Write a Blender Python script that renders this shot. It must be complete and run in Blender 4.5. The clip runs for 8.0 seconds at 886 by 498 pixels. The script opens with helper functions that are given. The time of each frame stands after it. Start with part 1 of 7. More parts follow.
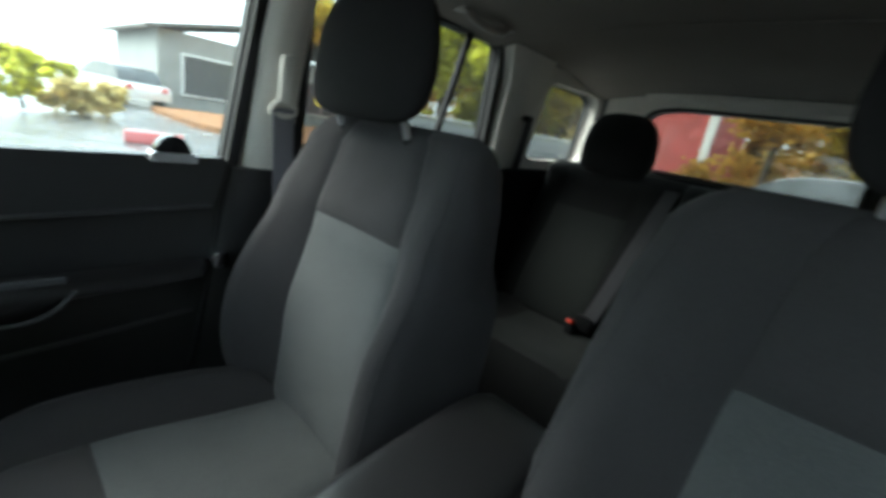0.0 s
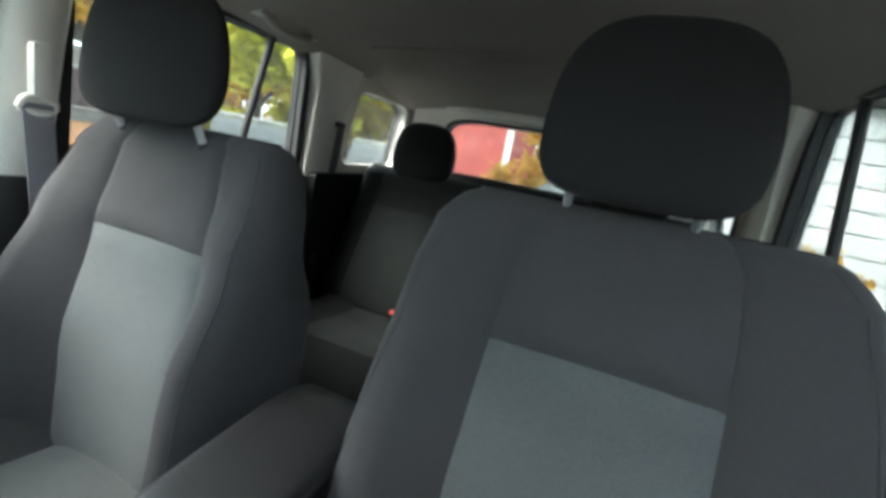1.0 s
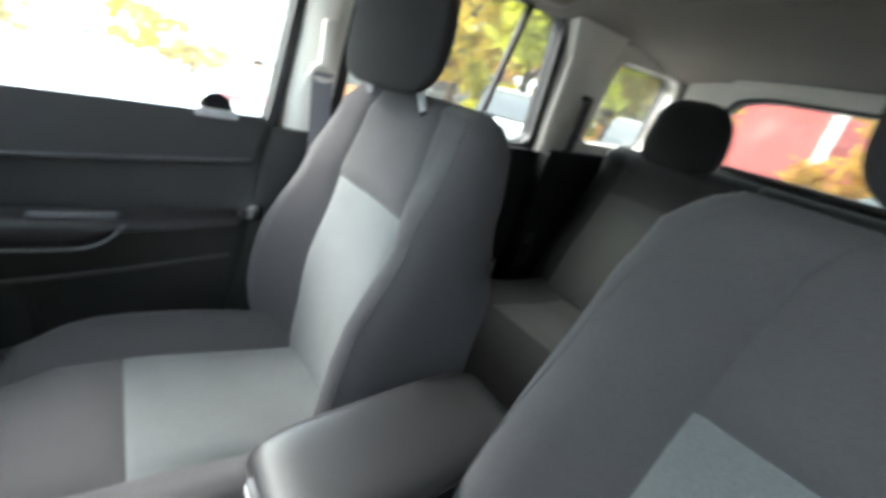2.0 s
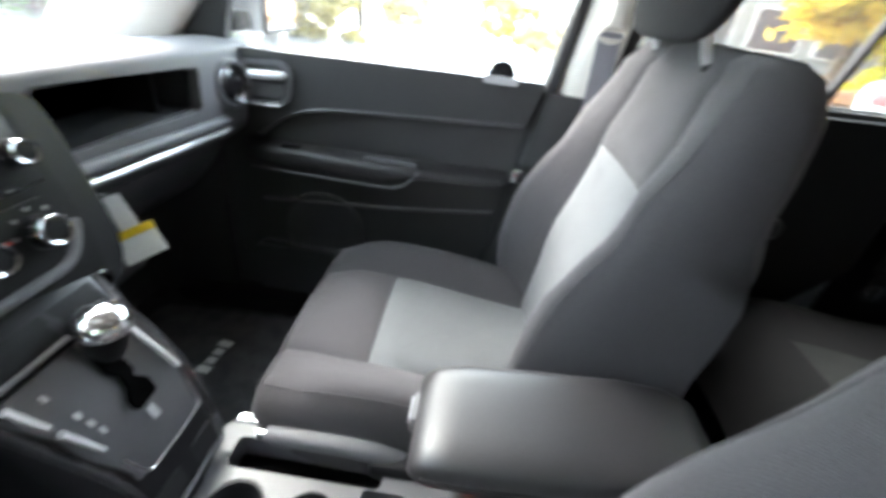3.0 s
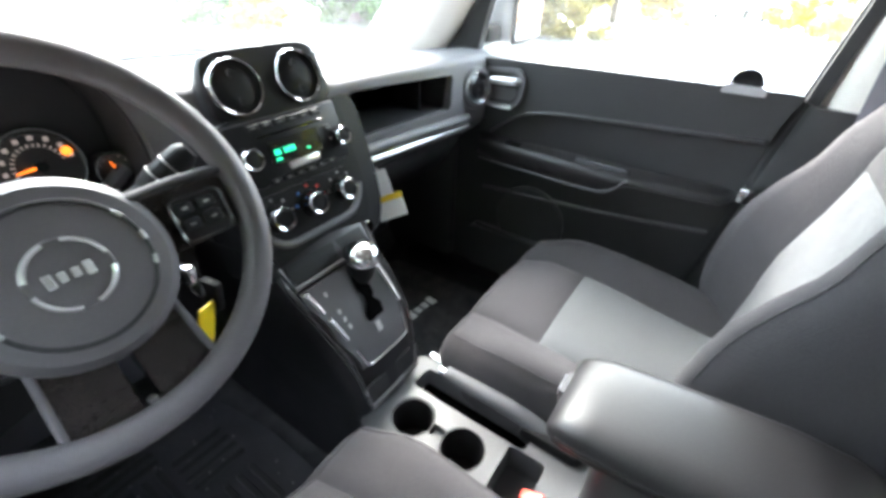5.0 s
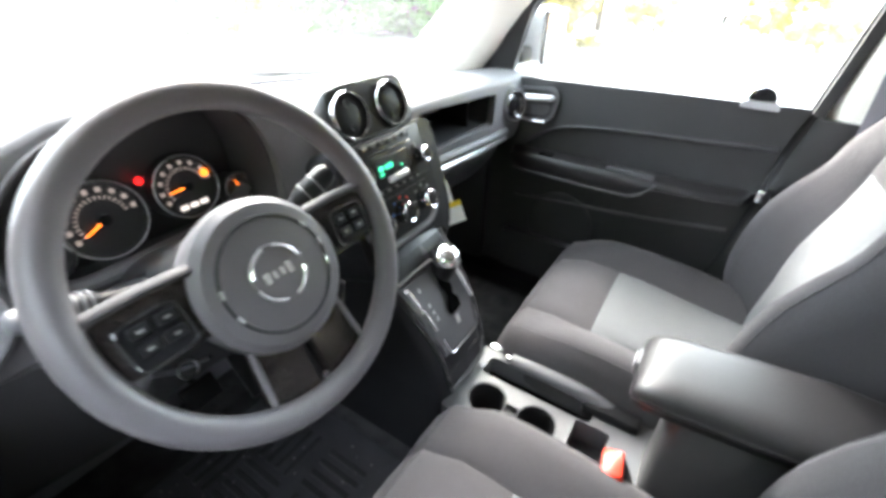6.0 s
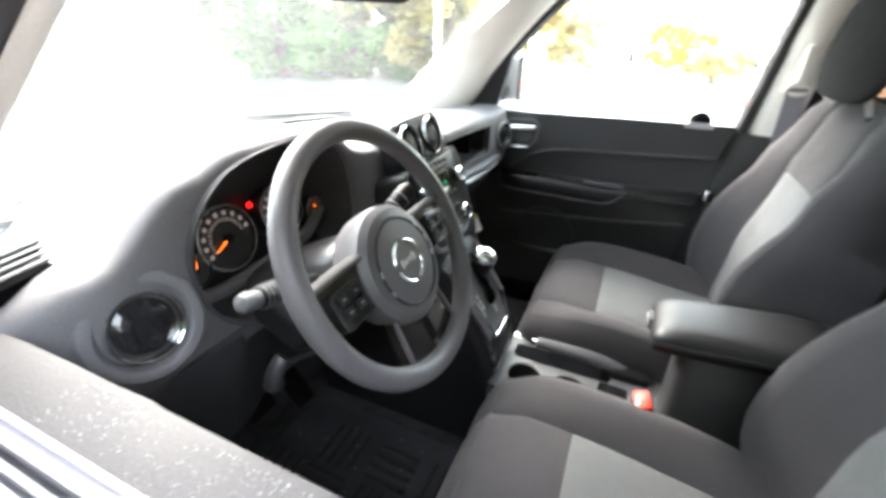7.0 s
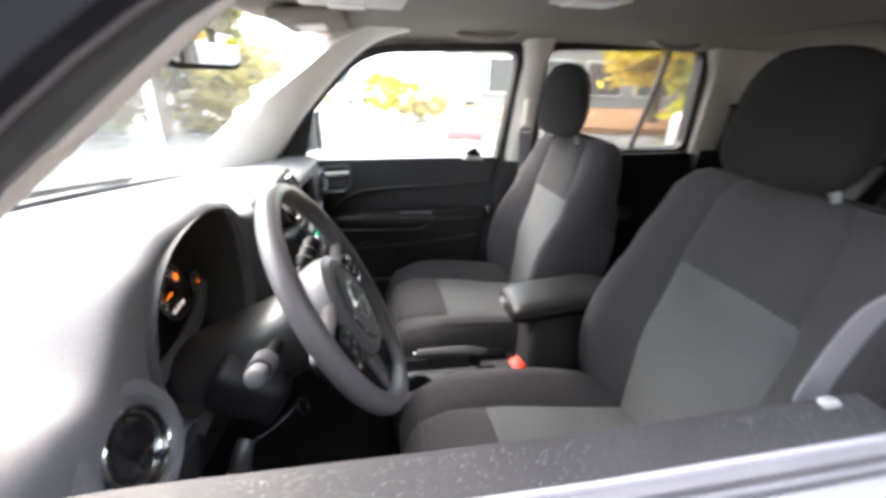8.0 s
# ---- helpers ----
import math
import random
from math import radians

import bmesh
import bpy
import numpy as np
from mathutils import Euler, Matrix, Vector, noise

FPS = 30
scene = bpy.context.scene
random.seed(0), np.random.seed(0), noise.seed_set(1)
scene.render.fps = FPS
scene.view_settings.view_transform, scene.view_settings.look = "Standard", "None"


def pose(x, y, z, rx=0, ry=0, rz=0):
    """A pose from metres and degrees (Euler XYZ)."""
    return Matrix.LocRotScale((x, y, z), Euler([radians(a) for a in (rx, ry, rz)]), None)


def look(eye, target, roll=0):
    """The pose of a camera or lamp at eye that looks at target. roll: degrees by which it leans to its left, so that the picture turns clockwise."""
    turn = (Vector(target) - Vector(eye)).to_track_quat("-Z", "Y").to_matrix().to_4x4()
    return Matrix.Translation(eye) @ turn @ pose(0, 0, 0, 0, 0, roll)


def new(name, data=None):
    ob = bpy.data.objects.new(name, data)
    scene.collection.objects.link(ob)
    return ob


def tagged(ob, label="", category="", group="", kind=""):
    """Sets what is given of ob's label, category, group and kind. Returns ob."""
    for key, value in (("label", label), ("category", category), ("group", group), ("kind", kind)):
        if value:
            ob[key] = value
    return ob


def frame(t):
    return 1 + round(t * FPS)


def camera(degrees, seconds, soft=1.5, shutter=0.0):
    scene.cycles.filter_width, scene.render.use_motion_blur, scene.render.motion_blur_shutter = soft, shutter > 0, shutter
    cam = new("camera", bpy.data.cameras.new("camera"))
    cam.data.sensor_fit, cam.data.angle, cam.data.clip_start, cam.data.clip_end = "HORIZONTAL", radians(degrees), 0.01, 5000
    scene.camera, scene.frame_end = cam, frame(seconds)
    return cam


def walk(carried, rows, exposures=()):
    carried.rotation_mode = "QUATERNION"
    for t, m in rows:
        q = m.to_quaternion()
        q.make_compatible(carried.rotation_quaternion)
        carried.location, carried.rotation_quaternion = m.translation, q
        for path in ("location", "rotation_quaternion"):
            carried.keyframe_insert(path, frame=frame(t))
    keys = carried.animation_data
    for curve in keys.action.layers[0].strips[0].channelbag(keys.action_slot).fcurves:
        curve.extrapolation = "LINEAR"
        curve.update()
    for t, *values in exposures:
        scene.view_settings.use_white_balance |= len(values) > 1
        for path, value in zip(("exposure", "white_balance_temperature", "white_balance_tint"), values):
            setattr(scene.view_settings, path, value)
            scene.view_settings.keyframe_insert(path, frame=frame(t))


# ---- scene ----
cam = camera(92.5, 8.0, soft=3.6, shutter=0.5)
PATH = [
    (0, (-0.233, 0.308, 1.270), (1.038, -1.136, 0.723), 10.1),
    (0.5, (-0.282, 0.336, 1.275), (0.644, -1.379, 0.824), 10.2),
    (1, (-0.307, 0.344, 1.283), (0.335, -1.509, 0.890), 10.9),
    (1.5, (-0.299, 0.301, 1.286), (0.704, -1.364, 0.816), 11.6),
    (1.7, (-0.294, 0.273, 1.294), (0.902, -1.228, 0.732), 13.1),
    (2.8, (-0.314, 0.126, 1.278), (1.403, -0.089, 0.274), 9.7),
    (3, (-0.313, 0.117, 1.281), (1.399, 0.163, 0.248), 7.9),
    (3.5, (-0.313, 0.091, 1.275), (1.258, 0.618, 0.155), 3.6),
    (4, (-0.321, 0.051, 1.290), (1.130, 0.767, 0.115), 3.1),
    (4.5, (-0.350, 0.060, 1.312), (1.011, 0.973, 0.168), 2.5),
    (4.7, (-0.364, 0.062, 1.313), (1.014, 0.973, 0.187), 2.5),
    (5.8, (-0.503, 0.127, 1.353), (0.900, 1.047, 0.265), 1.0),
    (6, (-0.551, 0.148, 1.364), (0.876, 1.036, 0.280), 1.4),
    (6.5, (-0.673, 0.209, 1.381), (0.850, 1.060, 0.403), 1.6),
    (7, (-0.797, 0.241, 1.392), (0.816, 0.947, 0.443), 1.0),
    (7.5, (-0.887, 0.326, 1.421), (0.908, 0.543, 0.567), 2.0),
    (8, (-0.946, 0.485, 1.427), (0.872, 0.137, 0.668), 2.0),
]
walk(cam, [(t, look(eye, target, roll)) for t, eye, target, roll in PATH],
     [(0.0, 2.15, 6200, -3), (0.5, 2.45, 6200, -3), (1.0, 3.3, 6330, 1), (1.7, 3.95, 6380, 4), (2.8, 4.6, 6450, 9), (3.5, 4.55, 6450, 10), (4.7, 4.65, 6450, 10), (6.0, 4.97, 6680, 11), (6.6, 4.97, 6720, 11), (7.0, 4.35, 6820, 11), (7.5, 3.85, 6850, 12), (8.0, 3.72, 6900, 16)])

# ---- light and sky ----
SUN_ELEV, SUN_ROT = radians(46), radians(48)
world = bpy.data.worlds.new("overcast_sky")
scene.world = world
world.use_nodes = True
wn, wl = world.node_tree.nodes, world.node_tree.links
sky = wn.new("ShaderNodeTexSky")
sky.sky_type, sky.sun_disc = "NISHITA", False
sky.sun_elevation, sky.sun_rotation = SUN_ELEV, SUN_ROT
sky.air_density, sky.dust_density, sky.ozone_density = 1.0, 5.0, 1.0
veil = wn.new("ShaderNodeMix")
veil.data_type = "RGBA"
veil.inputs[0].default_value = 0.65
veil.inputs[7].default_value = (5.8, 6.4, 7.2, 1)      # cloud deck
wl.new(sky.outputs[0], veil.inputs[6])
wl.new(veil.outputs[2], wn["Background"].inputs[0])
wn["Background"].inputs[1].default_value = 0.15
sun_data = bpy.data.lights.new("sun", "SUN")
sun_data.energy, sun_data.angle, sun_data.color = 1.4, radians(45), (1.0, 0.985, 0.97)
sun = new("sun", sun_data)
sun.matrix_world = look((20 * math.sin(SUN_ROT) * math.cos(SUN_ELEV), 20 * math.cos(SUN_ROT) * math.cos(SUN_ELEV), 20 * math.sin(SUN_ELEV)), (0, 0, 0))


# ---- materials ----
def shader(name, base, rough=0.6, metal=0.0, var=0.18, scale=9.0, fine=0.08, grain=500.0, bump=0.15, depth=0.0006,
           emit=None, power=0.0, spec=0.5, coat=0.0, wear=None, transmission=0.0, islands=False):
    """Procedural surface: broad stains, fine grain, bump."""
    m = bpy.data.materials.new(name)
    m.use_nodes = True
    n, l = m.node_tree.nodes, m.node_tree.links
    b = n["Principled BSDF"]
    co = n.new("ShaderNodeTexCoord")
    broad, thin = n.new("ShaderNodeTexNoise"), n.new("ShaderNodeTexNoise")
    broad.inputs["Scale"].default_value, broad.inputs["Detail"].default_value = scale, 5
    thin.inputs["Scale"].default_value, thin.inputs["Detail"].default_value = grain, 3
    for t in (broad, thin):
        l.new(co.outputs["Object"], t.inputs["Vector"])
    ramp = n.new("ShaderNodeMapRange")
    ramp.inputs[1].default_value, ramp.inputs[2].default_value = 0.3, 0.7
    ramp.inputs[3].default_value, ramp.inputs[4].default_value = 1 - var, 1 + var
    l.new(broad.outputs["Fac"], ramp.inputs[0])
    ramp2 = n.new("ShaderNodeMapRange")
    ramp2.inputs[1].default_value, ramp2.inputs[2].default_value = 0.3, 0.7
    ramp2.inputs[3].default_value, ramp2.inputs[4].default_value = 1 - fine, 1 + fine
    l.new(thin.outputs["Fac"], ramp2.inputs[0])
    mul = n.new("ShaderNodeMath")
    mul.operation = "MULTIPLY"
    l.new(ramp.outputs[0], mul.inputs[0])
    l.new(ramp2.outputs[0], mul.inputs[1])
    if islands:
        info = n.new("ShaderNodeNewGeometry")
        r3 = n.new("ShaderNodeMapRange")
        r3.inputs[3].default_value, r3.inputs[4].default_value = 0.75, 1.3
        l.new(info.outputs["Random Per Island"], r3.inputs[0])
        mul2 = n.new("ShaderNodeMath")
        mul2.operation = "MULTIPLY"
        l.new(mul.outputs[0], mul2.inputs[0])
        l.new(r3.outputs[0], mul2.inputs[1])
        mul = mul2
    vm = n.new("ShaderNodeVectorMath")
    vm.operation = "SCALE"
    vm.inputs[0].default_value = base
    l.new(mul.outputs[0], vm.inputs["Scale"])
    l.new(vm.outputs[0], b.inputs["Base Color"])
    b.inputs["Metallic"].default_value = metal
    rr = n.new("ShaderNodeMapRange")
    rr.inputs[1].default_value, rr.inputs[2].default_value = 0.3, 0.7
    rr.inputs[3].default_value, rr.inputs[4].default_value = max(0.02, rough * 0.85), min(1.0, rough * 1.15)
    l.new(broad.outputs["Fac"], rr.inputs[0])
    l.new(rr.outputs[0], b.inputs["Roughness"])
    b.inputs["Specular IOR Level"].default_value = spec
    b.inputs["Coat Weight"].default_value = coat
    b.inputs["Transmission Weight"].default_value = transmission
    if bump:
        bp = n.new("ShaderNodeBump")
        bp.inputs["Strength"].default_value, bp.inputs["Distance"].default_value = bump, depth
        l.new(thin.outputs["Fac"], bp.inputs["Height"])
        l.new(bp.outputs[0], b.inputs["Normal"])
    if emit:
        b.inputs["Emission Color"].default_value, b.inputs["Emission Strength"].default_value = (*emit, 1), power
    return m


def woven(name, base, scale=420.0, contrast=0.25, rough=0.95, melange=0.2):
    """Knitted seat cloth: crossing threads, a melange of two yarns and broad wear."""
    m = shader(name, base, rough=rough, var=0.10, scale=6, fine=melange, grain=900, bump=0.25, depth=0.0008, spec=0.2)
    n, l = m.node_tree.nodes, m.node_tree.links
    b = n["Principled BSDF"]
    co = n.new("ShaderNodeTexCoord")
    sep = n.new("ShaderNodeSeparateXYZ")
    l.new(co.outputs["Object"], sep.inputs[0])
    waves = []
    for a, c in ((0, 1), (0, 2)):
        add = n.new("ShaderNodeMath")
        add.operation = "ADD" if c == 1 else "SUBTRACT"
        l.new(sep.outputs[a], add.inputs[0])
        z = n.new("ShaderNodeMath")
        z.operation = "ADD"
        l.new(sep.outputs[1], z.inputs[0])
        l.new(sep.outputs[2], z.inputs[1])
        l.new(z.outputs[0], add.inputs[1])
        s = n.new("ShaderNodeMath")
        s.operation = "MULTIPLY"
        s.inputs[1].default_value = scale * 4
        l.new(add.outputs[0], s.inputs[0])
        w = n.new("ShaderNodeMath")
        w.operation = "SINE"
        l.new(s.outputs[0], w.inputs[0])
        waves.append(w)
    tot = n.new("ShaderNodeMath")
    tot.operation = "MULTIPLY"
    l.new(waves[0].outputs[0], tot.inputs[0])
    l.new(waves[1].outputs[0], tot.inputs[1])
    bp = n.new("ShaderNodeBump")
    bp.inputs["Strength"].default_value, bp.inputs["Distance"].default_value = contrast, 0.0006
    l.new(tot.outputs[0], bp.inputs["Height"])
    old = b.inputs["Normal"].links[0].from_node
    l.new(old.outputs[0], bp.inputs["Normal"])
    soft, sag = n.new("ShaderNodeTexNoise"), n.new("ShaderNodeBump")
    soft.inputs["Scale"].default_value, soft.inputs["Detail"].default_value = 11.0, 2
    l.new(co.outputs["Object"], soft.inputs["Vector"])
    sag.inputs["Strength"].default_value, sag.inputs["Distance"].default_value = 0.5, 0.006      # padding under the cloth
    l.new(soft.outputs["Fac"], sag.inputs["Height"])
    l.new(bp.outputs[0], sag.inputs["Normal"])
    l.new(sag.outputs[0], b.inputs["Normal"])
    b.inputs["Sheen Weight"].default_value = 0.1
    b.inputs["Sheen Roughness"].default_value = 0.5
    return m


def glassy(name, tint=(0.93, 0.97, 0.95), rough=0.0, film=0.0):
    m = bpy.data.materials.new(name)
    m.use_nodes = True
    n, l = m.node_tree.nodes, m.node_tree.links
    n.remove(n["Principled BSDF"])
    tr, gl, mix, fr = (n.new(k) for k in ("ShaderNodeBsdfTransparent", "ShaderNodeBsdfGlossy", "ShaderNodeMixShader", "ShaderNodeLayerWeight"))
    tr.inputs[0].default_value = (*tint, 1)
    gl.inputs["Roughness"].default_value = rough
    pw, sc = n.new("ShaderNodeMath"), n.new("ShaderNodeMath")
    pw.operation, pw.inputs[1].default_value = "POWER", 4.0
    sc.operation, sc.inputs[1].default_value, sc.inputs[2].default_value = "MULTIPLY_ADD", 0.5, 0.03
    l.new(fr.outputs["Facing"], pw.inputs[0])
    l.new(pw.outputs[0], sc.inputs[0])
    l.new(sc.outputs[0], mix.inputs[0])
    l.new(tr.outputs[0], mix.inputs[1])
    l.new(gl.outputs[0], mix.inputs[2])
    l.new(mix.outputs[0], n["Material Output"].inputs["Surface"])
    if film:                                # thin wet film; its scatter also stands in for glare and haze
        dull, over, spots, amount = (n.new(k) for k in ("ShaderNodeBsdfTranslucent", "ShaderNodeMixShader", "ShaderNodeTexNoise", "ShaderNodeMapRange"))
        dull.inputs[0].default_value = (0.9, 0.92, 0.9, 1)
        spots.inputs["Scale"].default_value, spots.inputs["Detail"].default_value = 14.0, 4
        amount.inputs[1].default_value, amount.inputs[2].default_value = 0.3, 0.7
        amount.inputs[3].default_value, amount.inputs[4].default_value = film * 0.7, film * 1.3
        l.new(spots.outputs["Fac"], amount.inputs[0])
        l.new(amount.outputs[0], over.inputs[0])
        l.new(mix.outputs[0], over.inputs[1])
        l.new(dull.outputs[0], over.inputs[2])
        l.new(over.outputs[0], n["Material Output"].inputs["Surface"])
    return m


CLOTH_DARK = woven("charcoal_cloth", (0.058, 0.0545, 0.0580))
# seat cloth darkened and dulled: shade on the headrests is put into the colour
CLOTH_HEAD = woven("shaded_headrest_cloth", (0.026, 0.025, 0.026))
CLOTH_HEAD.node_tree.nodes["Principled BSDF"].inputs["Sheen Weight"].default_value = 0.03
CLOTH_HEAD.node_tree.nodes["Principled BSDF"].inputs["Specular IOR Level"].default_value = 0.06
CLOTH_LIGHT = woven("light_grey_cloth", (0.107, 0.110, 0.114), melange=0.3)
# rear bench cloths: front seat tones darkened, the rear cabin's shade in their colour
CLOTH_DARK_SHADED = woven("shaded_charcoal_cloth", (0.012, 0.012, 0.0125))
CLOTH_LIGHT_SHADED = woven("shaded_grey_cloth", (0.022, 0.024, 0.023), melange=0.3)
DASH = shader("dash_plastic", (0.120, 0.117, 0.123), rough=0.62, spec=0.4, var=0.08, fine=0.1, grain=420, bump=0.35, depth=0.0007)
VINYL = shader("armrest_vinyl", (0.028, 0.026, 0.0275), rough=0.42, spec=0.5, var=0.08, fine=0.08, grain=350, bump=0.3, depth=0.0005)
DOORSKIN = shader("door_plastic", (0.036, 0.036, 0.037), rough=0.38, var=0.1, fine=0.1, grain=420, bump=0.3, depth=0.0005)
# door plastic made lighter: highlights along the creases are put into the seam colour
DOORGLINT = shader("door_crease_highlight", (0.075, 0.075, 0.079), rough=0.32, var=0.06, fine=0.06, bump=0.1, spec=0.6)
DECK = shader("console_deck", (0.078, 0.078, 0.083), rough=0.42, spec=0.5, var=0.06, fine=0.06, bump=0.15)
DARKBELT = shader("dark_belt_webbing", (0.045, 0.044, 0.05), rough=0.8, var=0.06, grain=800, bump=0.4)
DARKCHROME = shader("dark_chrome", (0.55, 0.56, 0.58), rough=0.1, metal=1.0, var=0.04, fine=0.02, bump=0.02)
BLACK = shader("black_plastic", (0.011, 0.011, 0.012), rough=0.42, var=0.15, grain=400, bump=0.2, spec=0.16)
CONSOLE = shader("console_black", (0.014, 0.014, 0.016), rough=0.42, var=0.12, grain=420, bump=0.3, spec=0.3)
SATINBLACK = shader("satin_black_panel", (0.034, 0.034, 0.036), rough=0.16, var=0.08, bump=0.03, spec=0.7, coat=0.6)
PANELGREY = shader("satin_grey_panel", (0.16, 0.162, 0.17), rough=0.32, metal=0.55, var=0.05, fine=0.05, bump=0.04, spec=0.6)
SPOKETRIM = shader("grey_spoke_trim", (0.060, 0.057, 0.060), rough=0.7, metal=0.0, spec=0.2, var=0.05, bump=0.05)
SPOKE = shader("brown_black_spoke", (0.020, 0.016, 0.015), rough=0.16, var=0.1, bump=0.03, spec=0.6)
GREYLINING = shader("tray_lining", (0.024, 0.024, 0.026), rough=0.55, var=0.1, grain=420, bump=0.3, spec=0.3)
PODSKIN = shader("pod_plastic", (0.011, 0.011, 0.012), rough=0.42, spec=0.22, var=0.08, fine=0.1, grain=420, bump=0.3)
HOODSKIN = shader("hood_lining", (0.058, 0.056, 0.060), rough=0.6, spec=0.3, var=0.08, fine=0.1, grain=420, bump=0.3)
DIMINK = shader("dim_ink", (0.22, 0.22, 0.22), rough=0.6, var=0.03, bump=0)
GLOSS = shader("gloss_black", (0.01, 0.01, 0.011), rough=0.12, var=0.1, bump=0.02, coat=0.4)
RIMSKIN = shader("wheel_skin", (0.110, 0.103, 0.110), rough=0.42, var=0.06, fine=0.06, grain=600, bump=0.25)
CHROME = shader("chrome", (0.82, 0.83, 0.85), rough=0.07, metal=1.0, var=0.04, fine=0.02, bump=0.02)
# pale, part-diffuse silver; on chrome trim its colour stands in for window reflections
BRIGHT = shader("bright_silver_sheen", (0.80, 0.80, 0.82), rough=0.22, metal=0.6, var=0.04, fine=0.02, bump=0.02)
SATIN = shader("satin_silver", (0.62, 0.63, 0.66), rough=0.3, metal=0.85, var=0.05, fine=0.04, bump=0.05)
GREYTRIM = shader("grey_console", (0.115, 0.115, 0.122), rough=0.58, spec=0.35, var=0.06, fine=0.06, bump=0.15)
LINER = shader("headliner_cloth", (0.265, 0.240, 0.217), rough=0.95, var=0.06, scale=5, fine=0.1, grain=700, bump=0.3, depth=0.001, spec=0.1)
PILLAR = shader("pillar_trim", (0.76, 0.725, 0.67), rough=0.6, var=0.05, fine=0.05, grain=450, bump=0.25)
GREIGE = shader("greige_plastic", (0.40, 0.365, 0.33), rough=0.5, var=0.05, fine=0.05, grain=450, bump=0.2)
MAT = shader("mat_rubber", (0.045, 0.046, 0.050), rough=0.38, var=0.25, scale=14, grain=300, bump=0.3)
# near black without gloss: shade inside openings, put into a flat colour
VOID = shader("slot_shade", (0.003, 0.003, 0.003), rough=0.9, var=0.1, bump=0, spec=0.0)
RUBBER = shader("black_rubber", (0.026, 0.026, 0.028), rough=0.6, var=0.2, grain=300, bump=0.25)
CARPET = shader("black_carpet", (0.060, 0.060, 0.062), rough=1.0, var=0.3, scale=20, fine=0.4, grain=500, bump=0.8, depth=0.003, spec=0.1)
# carpet copy with a lighter base, brightening the passenger footwell by colour
MATPILE = shader("lifted_mat_pile", (0.105, 0.105, 0.108), rough=1.0, var=0.3, scale=20, fine=0.4, grain=500, bump=0.8, depth=0.003, spec=0.1)
BELT = shader("belt_webbing", (0.235, 0.225, 0.255), rough=0.7, var=0.06, grain=800, bump=0.4)
RED = shader("red_button", (0.75, 0.045, 0.02), rough=0.35, var=0.05, bump=0.05)
YELLOW = shader("yellow_tag", (0.85, 0.62, 0.02), rough=0.4, var=0.05, bump=0.05)
CARD = shader("white_card", (0.88, 0.89, 0.87), rough=0.7, var=0.04, bump=0.1)
INK = shader("grey_ink", (0.55, 0.55, 0.55), rough=0.6, var=0.03, bump=0)
BLUE = shader("blue_ink", (0.05, 0.2, 0.6), rough=0.5, var=0.03, bump=0)
GREEN_LED = shader("green_display", (0.01, 0.05, 0.03), rough=0.3, emit=(0.02, 0.80, 0.36), power=0.11, bump=0)
ORANGE_LED = shader("orange_needle", (0.5, 0.1, 0.01), rough=0.4, emit=(1.0, 0.2, 0.02), power=0.14, bump=0)
RED_LED = shader("red_lamp", (0.5, 0.01, 0.01), rough=0.4, emit=(1.0, 0.01, 0.01), power=0.14, bump=0)
DIAL = shader("dial_face", (0.02, 0.02, 0.022), rough=0.5, var=0.05, bump=0.02)
DIAL_MARK = shader("dial_marks", (0.34, 0.29, 0.27), rough=0.5, emit=(0.9, 0.75, 0.7), power=0.012, bump=0)
TRIP_LED = shader("trip_display", (0.4, 0.38, 0.36), rough=0.4, emit=(1.0, 0.9, 0.85), power=0.05, bump=0)
SCREEN = shader("radio_screen", (0.008, 0.01, 0.01), rough=0.15, var=0.02, bump=0)
FRAME = shader("door_frame_black", (0.014, 0.014, 0.017), rough=0.75, spec=0.12, var=0.08, bump=0.15)
PAINT = shader("silver_paint", (0.36, 0.355, 0.375), rough=0.25, metal=0.2, var=0.04, bump=0.03, coat=0.6)
DROP = shader("water_drop", (0.75, 0.77, 0.78), rough=0.08, var=0.0, bump=0, transmission=0.7)
WETSILL = shader("wet_sill_plastic", (0.045, 0.0428, 0.0457), rough=0.6, var=0.12, fine=0.2, grain=380, bump=0.5, depth=0.0006, spec=0.3)
MOULD = shader("grey_belt_moulding", (0.20, 0.19, 0.205), rough=0.5, var=0.08, fine=0.06, bump=0.1)
BELTLIP = shader("pale_belt_edge", (0.42, 0.41, 0.44), rough=0.35, var=0.05, bump=0.05)
# film sets how much pale haze is laid over the view through each pane
GLASS = glassy("clear_wet_hazed_glass", film=0.010)
WETHAZEGLASS = glassy("wet_hazed_windscreen_glass", film=0.009)
TINT = glassy("tinted_glass", (0.57, 0.59, 0.57), film=0.006)
MIRROR = shader("mirror_silver", (0.9, 0.9, 0.9), rough=0.01, metal=1.0, var=0, fine=0, bump=0)


def leafy(m, amount=0.65):
    """Lets daylight through thin leaves or paper."""
    n, l = m.node_tree.nodes, m.node_tree.links
    b = n["Principled BSDF"]
    thin, mix = n.new("ShaderNodeBsdfTranslucent"), n.new("ShaderNodeMixShader")
    l.new(b.inputs["Base Color"].links[0].from_socket, thin.inputs[0])
    mix.inputs[0].default_value = amount
    l.new(b.outputs[0], mix.inputs[1])
    l.new(thin.outputs[0], mix.inputs[2])
    l.new(mix.outputs[0], n["Material Output"].inputs["Surface"])
    return m


PAPER = leafy(shader("tag_paper", (0.88, 0.89, 0.87), rough=0.7, var=0.04, bump=0.1), 0.45)

# ---- mesh tools ----
BASE = {}


